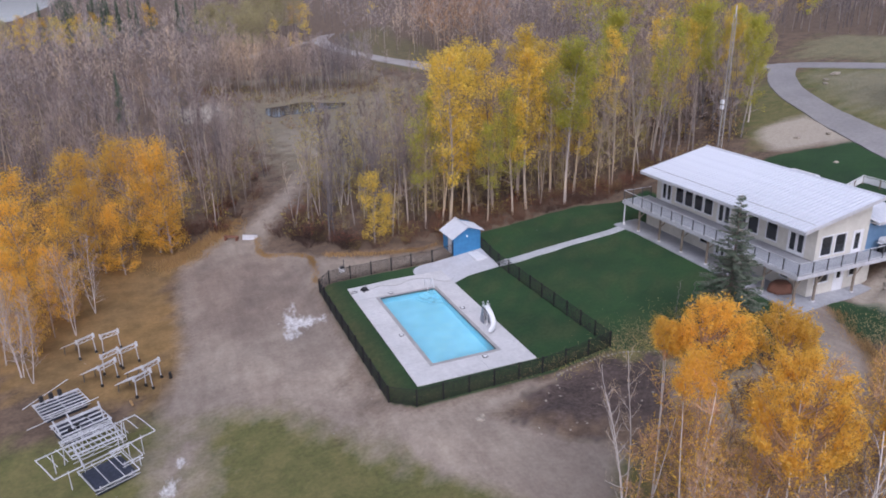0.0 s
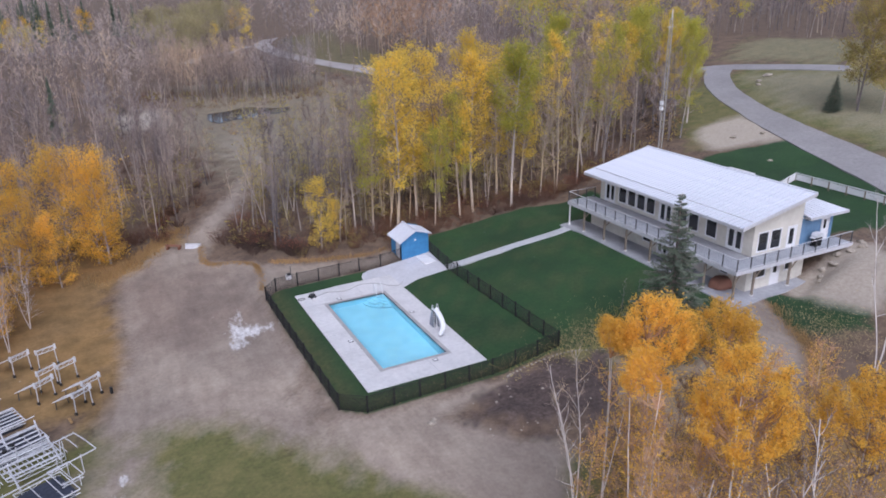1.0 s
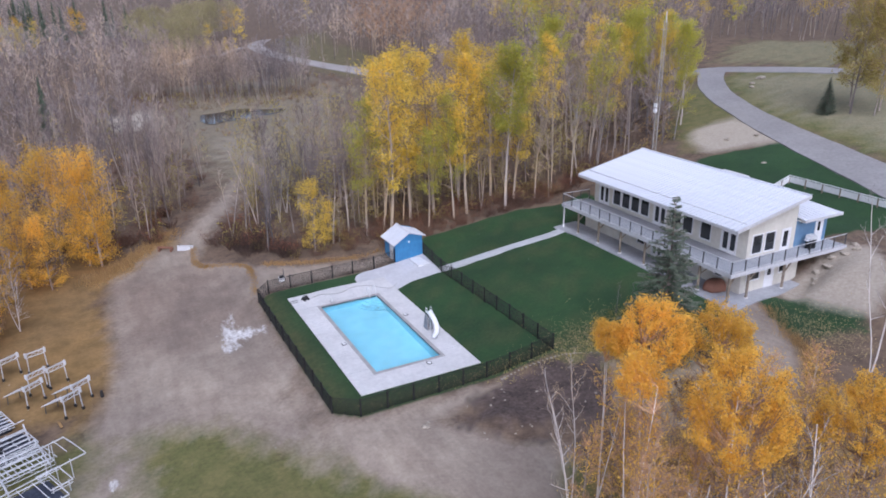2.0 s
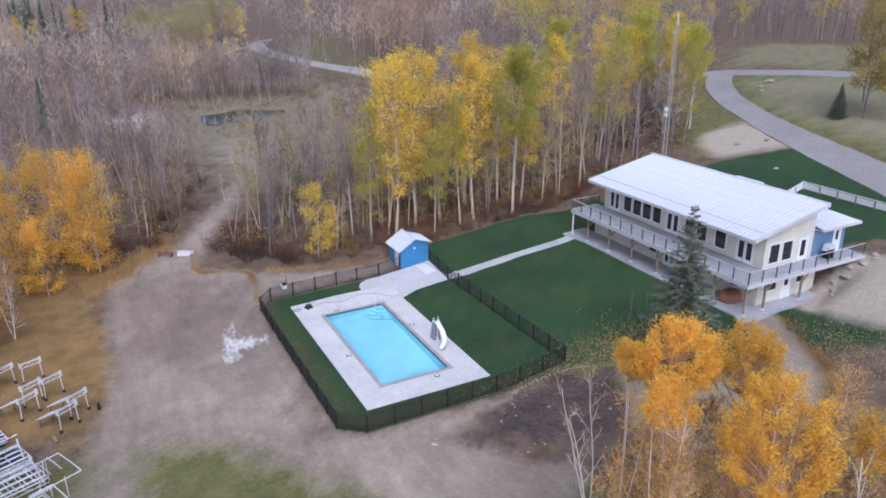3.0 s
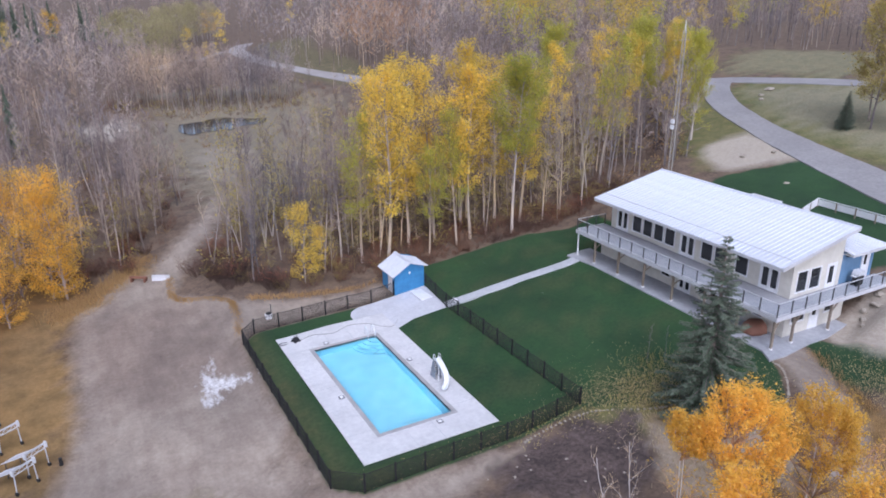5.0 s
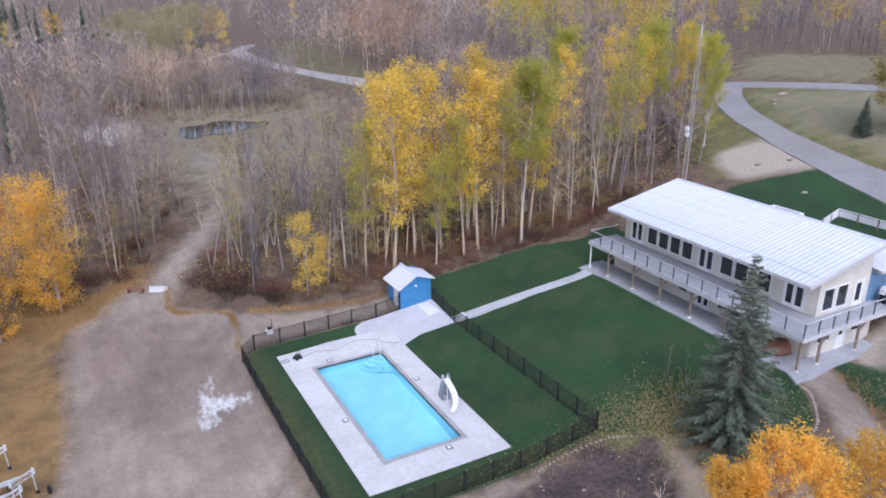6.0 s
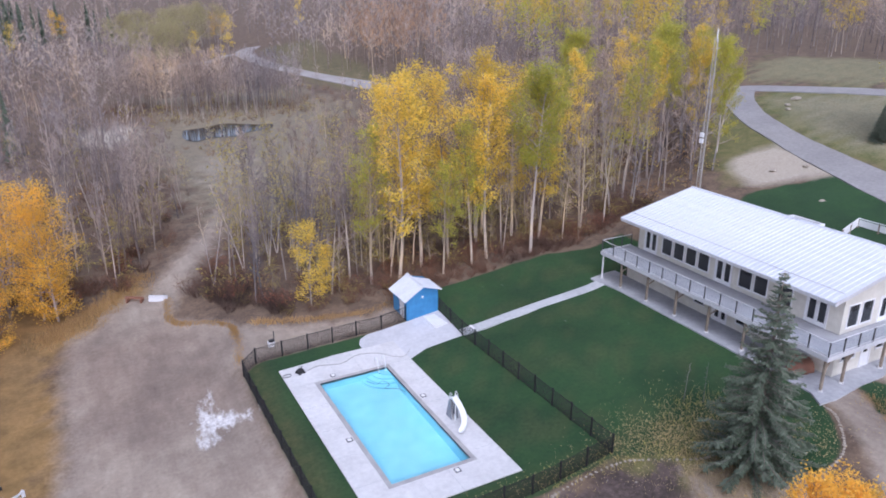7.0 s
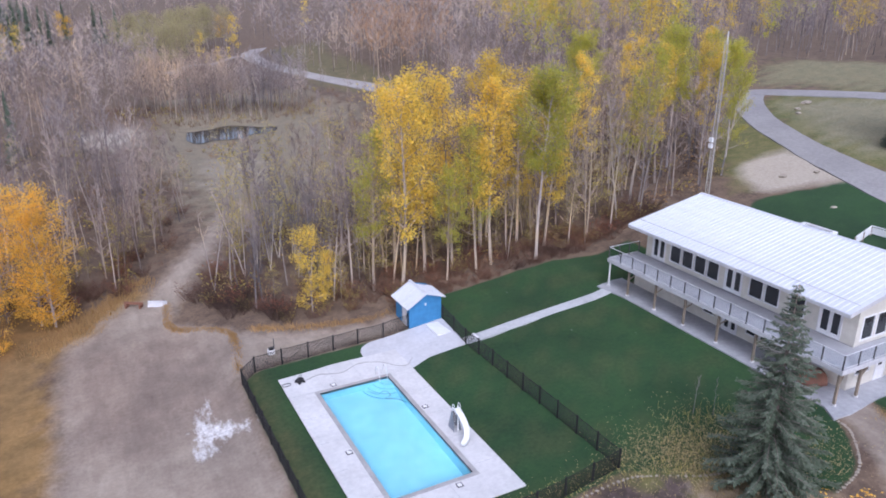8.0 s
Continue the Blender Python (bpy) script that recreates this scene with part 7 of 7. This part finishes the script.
# ---- dock stands and stacked dock frames beside the lot ----
def dock_stand(x, y, rz, ramp=True):
    zg = land_z(x, y)
    t = thing("dock_stand", "aluminium dock stand on two wheeled legs in dry grass", "dock stand", (x, y, zg), rz, "dock stands beside the lot")
    H = 1.75
    beam = part("beam", Shape().beam((-0.7, 0, H), (0.7, 0, H), 0.08, 0.1), M["aluminium"], t)
    tr = Shape().beam((-0.62, 0, H - 0.34), (0.62, 0, H - 0.34), 0.05)
    for i in range(5):
        a, b = -0.6 + 0.24 * i, -0.6 + 0.24 * (i + 1)
        tr.beam((a, 0, H - (0.34 if i % 2 else 0.05)), (b, 0, H - (0.05 if i % 2 else 0.34)), 0.035)
    part("truss", tr, M["aluminium"], beam)
    for sx in (-1, 1):
        leg = part("leg", Shape().beam((0.62 * sx, 0, H - 0.05), (0.70 * sx, 0.02, 0.0), 0.055), M["aluminium"], t)
        part("wheel", Shape().tube([(0.70 * sx - 0.06, 0.02, 0.16), (0.70 * sx + 0.06, 0.02, 0.16)], 0.13, 12), M["black_plastic"], leg)
        part("bracket", Shape().box(0.72 * sx - 0.05, -0.1, H - 0.3, 0.72 * sx + 0.05, 0.1, H + 0.1), M["aluminium"], leg)
    if ramp:
        deck = Shape()
        for i in range(5):
            u = -0.5 + 0.22 * i
            deck.beam((u, 0.06, H - 0.12), (u - 0.55, 1.9, 0.75), 0.17, 0.03)
        p = part("ramp", deck, M["aluminium"], t)
        for u in (-0.85, 0.1):
            part("ramp_leg", Shape().beam((u, 1.85, 0.75), (u - 0.03, 1.9, 0.0), 0.05), M["dark_metal"], p)


for i, (x, y, r) in enumerate([(-3.0, 49.4, 36), (-2.35, 50.85, 36), (-5.4, 52.2, 38), (-5.25, 53.95, 34), (-3.9, 54.3, 32), (-7.1, 57.3, 34), (-5.3, 57.4, 22)]):
    dock_stand(x - 0.05, y + 0.95, r, i in (0, 1, 2, 5))


def dock_frame(label, x, y, z, rz, length, width, bars, depth=0.0, slats=0, dark=False, droop=0.0, reach=1.0):
    """A ladder-like aluminium dock frame on legs: two side rails, bars across, and slats or a dark float where it has them."""
    zg = land_z(x, y)
    t = thing("floating_dock", label, "floating dock", (x, y, zg), rz, "stacked floating docks")
    h = z - zg
    for sy in (-1, 1):
        side = Shape().beam((-length / 2, sy * width / 2, h), (length / 2, sy * width / 2, h), 0.05, 0.07)
        if depth:
            side.beam((-length / 2, sy * width / 2, h - depth), (length / 2, sy * width / 2, h - depth), 0.035, 0.04)
            n = max(3, int(length / 0.8))
            for k in range(n):
                a, b = -length / 2 + length * k / n, -length / 2 + length * (k + 1) / n
                side.beam((a, sy * width / 2, h - depth * (k % 2)), (b, sy * width / 2, h - depth * ((k + 1) % 2)), 0.025)
        part("side_rail", side, M["aluminium"], t)
    for k in range(bars):
        u = -length / 2 + length * k / (bars - 1)
        end = k in (0, bars - 1)
        far = 1.0 if end else reach
        y0, y1 = width / 2 + (0.0 if end else 0.12), width / 2 - width * far
        part("crossbar", Shape().tube([(u, y0, h + 0.03), (u, (y0 + y1) / 2, h + 0.03 + droop), (u, y1, h + 0.03)], 0.035 if end else 0.028, 6), M["aluminium"], t)
    for k in range(slats):
        v = -width / 2 + width * (k + 0.5) / slats
        part("slat", Shape().beam((-length / 2 + 0.05, v, h + 0.045), (length / 2 - 0.05, v, h + 0.045), 0.3 * width / slats, 0.03), M["aluminium"], t)
    if dark:
        part("float", Shape().box(-length / 2 + 0.15, -width / 2 + 0.15, 0.0, length / 2 - 0.15, width / 2 - 0.15, max(0.2, h - 0.1), bev=0.1), M["float"], t, "black plastic float")
    for u in (-length * 0.36, length * 0.36):
        for v in (-width * 0.42, width * 0.42):
            part("leg", Shape().beam((u, v, h), (u, v, 0.0), 0.045), M["aluminium"], t)
    return t


dock_frame("long open aluminium dock ladder lying across the stack", -5.9, 42.8, 0.1, 26, 6.3, 2.75, 11, droop=0.06, reach=0.62)
dock_frame("low aluminium raft frame with black floats on the grass", -5.35, 41.05, -0.75, 24, 2.7, 2.6, 4, depth=0.25, dark=True)
dock_frame("small open aluminium frame leaning beside the raft", -4.3, 42.0, -0.45, 24, 1.3, 1.9, 3, depth=0.2)
dock_frame("aluminium dock section with slats in the stack", -7.1, 47.0, -0.5, 24, 3.2, 2.2, 4, slats=4, depth=0.25, dark=True)
dock_frame("aluminium dock frame with slanting bars under the ladder", -6.3, 44.4, -0.4, 22, 3.3, 2.5, 6, slats=4, depth=0.3)
dock_frame("pale slatted dock section with dark floats beside bare birches", -8.6, 50.7, -0.8, 22, 3.1, 2.4, 3, slats=5, depth=0.2, dark=True)
for i, (x, y, dx, dy, dz) in enumerate([(-8.84, 47.64, 0.62, -2.0, 0.1), (-8.02, 48.3, 0.55, -2.27, 0.15), (-6.08, 49.03, 0.43, -2.3, 0.1), (-5.4, 46.85, 0.9, -3.6, 0.2), (-7.5, 44.4, 0.9, -3.2, 0.15)]):
    solo("dock_rail", Shape().beam((x, y, land_z(x, y) + 0.95), (x + dx, y + dy, land_z(x, y) + 0.9 + dz), 0.09, 0.1), M["aluminium"], "square aluminium dock rail lying on the stack", "dock rail", group="dock rails")
for i, (x, y, h, dx, dy) in enumerate([(-10.66, 48.79, 0.55, 4.6, 0.88), (-11.26, 51.82, 0.5, 3.0, 1.58)]):
    solo("dock_pole", Shape().tube([(x, y, land_z(x, y) + 0.04), (x + dx, y + dy, land_z(x, y) + h + 0.4)], 0.03, 7), M["aluminium"], "thin aluminium pole lying across the dock sections", "dock pole", group="dock poles")
for i, (x, y) in enumerate([(-9.9, 51.5), (-9.3, 51.75), (-8.75, 52.0), (-7.3, 46.7), (-6.8, 47.6), (-7.7, 46.2)]):
    solo("dock_bumper", Shape().tube([(x, y, land_z(x, y)), (x, y, land_z(x, y) + 0.95)], [0.17, 0.15], 10), M["black_plastic"], "black plastic dock bumper in the stack", "bumper", group="dock bumpers")
for i, (x, y, h, rz) in enumerate([(-8.0, 43.5, 1.3, 8), (-7.0, 44.8, 1.6, -6), (-4.6, 44.4, 1.6, 5)]):
    zg = land_z(x, y)
    solo("dock_pole", Shape().tube([(x, y, zg), (x + 0.2, y - 0.35, zg + h + 0.4)], 0.035, 7), M["aluminium"], "aluminium dock pole standing in the frame stack", "dock pole", group="dock poles")
solo("plank", Shape().beam((-4.1, 49.8, land_z(-4, 49.5) + 0.05), (-3.9, 48.7, land_z(-4, 49) + 0.25), 0.16, 0.05), M["straw"], "pale broken plank on the grass", "plank")
solo("bollard", Shape().tube([(-1.2, 51.9, land_z(-1.2, 51.9) - 0.1), (-1.2, 51.9, land_z(-1.2, 51.9) + 0.55)], [0.13, 0.11], 10), M["black_plastic"], "short black post in the grass", "post")


# ---- barriers at the top of the lot ----
def barrier():
    x, y = 8.85, 77.7
    t = thing("road_barrier", "white concrete barrier block across the track", "barrier", (x, y, land_z(x, y) - 0.02), -28)
    s = Shape()
    prof = [(-0.22, 0), (0.22, 0), (0.2, 0.14), (0.1, 0.3), (0.08, 0.55), (-0.08, 0.55), (-0.1, 0.3), (-0.2, 0.14)]
    s.v = [(-0.85, u, z) for u, z in prof] + [(0.85, u, z) for u, z in prof]
    s.f = [tuple(range(8)), tuple(reversed(range(8, 16)))] + [(i, 8 + i, 8 + (i + 1) % 8, (i + 1) % 8) for i in range(8)]
    part("block", s, M["fascia"], t)
    for u in (-0.6, 0.6):
        part("lug", Shape().tube([(u, 0, 0.55), (u, 0, 0.68)], 0.04, 7), M["dark_metal"], t)


barrier()


def fallen_gate():
    x, y = 6.9, 78.5
    t = thing("timber_barrier", "rust-red timber barrier on short feet", "barrier", (x, y, land_z(x, y)), -30)
    part("bar", Shape().beam((-0.85, 0, 0.42), (0.85, 0, 0.40), 0.16, 0.2), M["red_timber"], t)
    for u in (-0.65, 0.65):
        part("foot", Shape().box(u - 0.07, -0.3, 0.0, u + 0.07, 0.3, 0.33), M["red_timber"], t)


fallen_gate()


def pump_box():
    t = thing("pump_box", "small white pump box with dark lid behind the fence", "pump box", (15.5, 63.4, land_z(15.5, 63.4)), 10)
    part("body", Shape().box(-0.25, -0.2, 0, 0.25, 0.2, 0.42, bev=0.04), M["white"], t)
    part("lid", Shape().box(-0.2, -0.22, 0.42, 0.2, 0.1, 0.56, bev=0.04), M["black_plastic"], t)
    part("pipe", Shape().tube([(0.3, 0.1, 0), (0.3, 0.1, 1.2)], 0.035, 7), M["dark_metal"], t)


pump_box()


# ---- rocks, edging stones, heap ----
def rock_mesh(seed):
    r = random.Random(seed)
    bm = bmesh.new()
    bmesh.ops.create_icosphere(bm, subdivisions=2, radius=1.0)
    for v in bm.verts:
        n = noise.noise(v.co * 1.3 + Vector((seed * 3.1, 0, 0)))
        v.co *= 0.8 + 0.45 * n
        v.co.z *= 0.62
        v.co.x *= 1.15
    me = bpy.data.meshes.new("rock")
    bm.to_mesh(me)
    bm.free()
    me.materials.append(M["rock"])
    return me


ROCKS = [rock_mesh(i) for i in range(5)]
rr = random.Random(21)


def rock(x, y, s, label="pale weathered rock lying on bare earth", group="", parent=None, name="rock"):
    o = new(name, ROCKS[rr.randrange(5)])
    o.matrix_basis = pose(x, y, land_z(x, y) + s * 0.22, 0, 0, rr.uniform(0, 360)) @ Matrix.Diagonal((s, s * rr.uniform(0.7, 1.1), s * rr.uniform(0.7, 1.1), 1))
    if parent:
        o.parent = parent
    else:
        tagged(o, label, "rock", group)
    return o


rock(17.2, 35.55, 0.34, "white boulder beside the drive")
rock(17.55, 35.9, 0.18, "white stone beside the drive")
for x, y, s in ((104.8, 85.4, 0.9), (101.5, 84.2, 0.5), (99.6, 82.6, 0.45)):
    rock(x, y, s, "white boulder at the road bend", "boulders at the bend")
for x, y, k in ((53.6, 35.2, 0.42), (54.4, 35.7, 0.36), (55.3, 35.3, 0.5), (56.2, 35.8, 0.4), (57.0, 35.2, 0.45), (52.8, 34.7, 0.3), (58.2, 34.9, 0.5), (58.9, 35.6, 0.38)):
    rock(x, y, k, "grey boulder on the gravel slope under the deck", "boulders under the side deck")
rock(72.7, 57.0, 0.35, "white stone on the back lawn")
rock(77.0, 66.6, 0.45, "pale boulder on the sand")
rock(80.5, 64.9, 0.35, "grey boulder on the sand")
for i in range(70):
    a, d = rr.uniform(0, 6.28), abs(rr.gauss(0, 1.0))
    rock(22.0 + d * 1.2 * math.cos(a), 33.4 + d * 0.7 * math.sin(a), rr.uniform(0.06, 0.17), "pale broken stone in the earth heap", "stones in the earth heap")
for i in range(26):
    rock(rr.uniform(20.5, 29.5), rr.uniform(31.5, 37.5), rr.uniform(0.05, 0.12), "small stone on dark earth", "stones on dark earth")


def edging(name, pts, label):
    t = thing(name, label, "edging", kind="structure")
    p = curved(pts, 16)
    run = 0.0
    for (ax, ay), (bx, by) in zip(p, p[1:]):
        d = math.hypot(bx - ax, by - ay)
        run += d
        if run > 0.22:
            run = 0.0
            rock(ax, ay, rr.uniform(0.09, 0.14), parent=t, name="stone")


edging("edging", [(24.5, 38.2), (26.8, 38.35), (29.5, 38.1), (30.7, 37.5), (33.2, 35.8), (34.7, 35.3)], "row of pale edging stones along the lawn")
edging("edging", [(43.1, 35.0), (42.9, 34.0), (42.0, 32.9), (40.6, 31.7), (39.2, 31.2), (37.7, 31.0)], "curved row of pale edging stones round the spruce bed")


# ---- leaves on the ground, dry grass ----
def fallen(name, count, centre, spread, seed, mat, label, size):
    r = random.Random(seed)
    s = Shape()
    for i in range(count):
        x, y = r.gauss(centre[0], spread[0]), r.gauss(centre[1], spread[1])
        if max(inside(np.array(x), np.array(y), LAWN), inside(np.array(x), np.array(y), SIDE_LAWN)) < 0.05 and r.random() < 0.75:
            continue
        z = land_z(x, y) + 0.035
        a, k = r.uniform(0, 6.28), size * r.uniform(0.6, 1.4)
        ux, uy = math.cos(a) * k, math.sin(a) * k
        s.add([(x - ux, y - uy, z), (x + uy * 0.6, y - ux * 0.6, z + r.uniform(0, 0.04)), (x + ux, y + uy, z + r.uniform(0, 0.05)), (x - uy * 0.6, y + ux * 0.6, z)], [(0, 1, 2, 3)])
    solo(name, s, M[mat], label, "leaves", "stuff")


fallen("fallen_leaves", 9500, (33.9, 37.3), (2.6, 2.0), 3, "dry", "fallen yellow leaves scattered over the lawn", 0.036)
fallen("fallen_leaves", 1500, (39.5, 33.2), (1.9, 1.5), 4, "dry", "fallen yellow leaves around the spruce", 0.036)
fallen("fallen_leaves", 700, (25, 39.6), (4.5, 0.6), 5, "dry", "fallen yellow leaves along the fence", 0.04)
fallen("fallen_leaves", 2600, (46.4, 29.2), (2.2, 2.6), 8, "dry", "fallen orange leaves on the side lawn", 0.045)


def grass_line(pts, count, width, h, mat, seed, label):
    r = random.Random(seed)
    p = curved(pts, 6)
    s = Shape()
    for i in range(count):
        k = r.randrange(len(p) - 1)
        f = r.random()
        x = p[k][0] + (p[k + 1][0] - p[k][0]) * f + r.gauss(0, width)
        y = p[k][1] + (p[k + 1][1] - p[k][1]) * f + r.gauss(0, width)
        z = land_z(x, y)
        bx, by = r.uniform(-0.2, 0.2), r.uniform(-0.2, 0.2)
        hh, w = h * r.uniform(0.5, 1.2), 0.025
        s.add([(x - w, y, z - 0.03), (x + w, y + 0.01, z - 0.03), (x + bx, y + by, z + hh)], [(0, 1, 2)])
    solo("dry_grass", s, M[mat], label, "grass", "stuff")


grass_line(BERM, 2600, 0.16, 0.42, "straw", 1, "tufts of dry grass on the earth bank")
grass_line([(8, 84), (5.2, 80.5), (2.0, 76.5), (-1.0, 74.5)], 2200, 0.8, 0.5, "straw", 2, "dry grass at the lot's upper edge")
grass_line([(24.6, 38.5), (29.6, 38.5), (32.5, 36.8), (34.5, 36.2), (36, 39.5)], 900, 0.8, 0.2, "tan", 4, "dry grass along the lawn edge")
grass_line([(32.0, 34.6), (34.6, 33.6), (33.0, 31.4), (31.0, 29.4), (34.0, 28.6)], 3600, 1.1, 0.32, "pale_straw", 10, "rough tan grass beside the earth bed")
grass_line([(15.2, 68.0), (18, 66.9), (22, 66.0), (26.4, 65.4)], 700, 0.3, 0.4, "straw", 6, "dry grass at the wood edge")
grass_line([(46.5, 33.9), (44.3, 30.4), (43.0, 27.6), (40, 24.6)], 1400, 0.45, 0.35, "straw", 7, "dry grass beside the house drive")
grass_line([(33.6, 38.6), (35.5, 39.6), (37.4, 39.8), (38.2, 38.4)], 160, 0.8, 0.5, "tan", 9, "tall pale grass on the lawn")
for x, y in ((36.8, 40.4), (37.6, 39.5)):
    stand(THIN[0], x, y, 40 * x, 0.22, label="thin bare sapling in the lawn")


# ---- by the house ----
def tarp():
    s = Shape()
    n, m = 20, 7
    for j in range(m):
        f = j / (m - 1)
        for i in range(n):
            a = 6.283 * i / n
            k = math.cos(f * math.pi / 2) ** 0.55 * (1 + 0.05 * math.sin(5 * a + 1) + 0.04 * math.sin(9 * a))
            s.v.append((45.7 + 1.05 * k * math.cos(a), 38.6 + 0.85 * k * math.sin(a), ZP + 0.02 + 0.85 * math.sin(f * math.pi / 2)))
    for j in range(m - 1):
        s.f += [(j * n + i, j * n + (i + 1) % n, (j + 1) * n + (i + 1) % n, (j + 1) * n + i) for i in range(n)]
    s.f.append(tuple(reversed(range(n))))
    solo("covered_table", s, M["red_timber"], "rust-red cover over a round patio table", "patio table", smooth=True)


tarp()
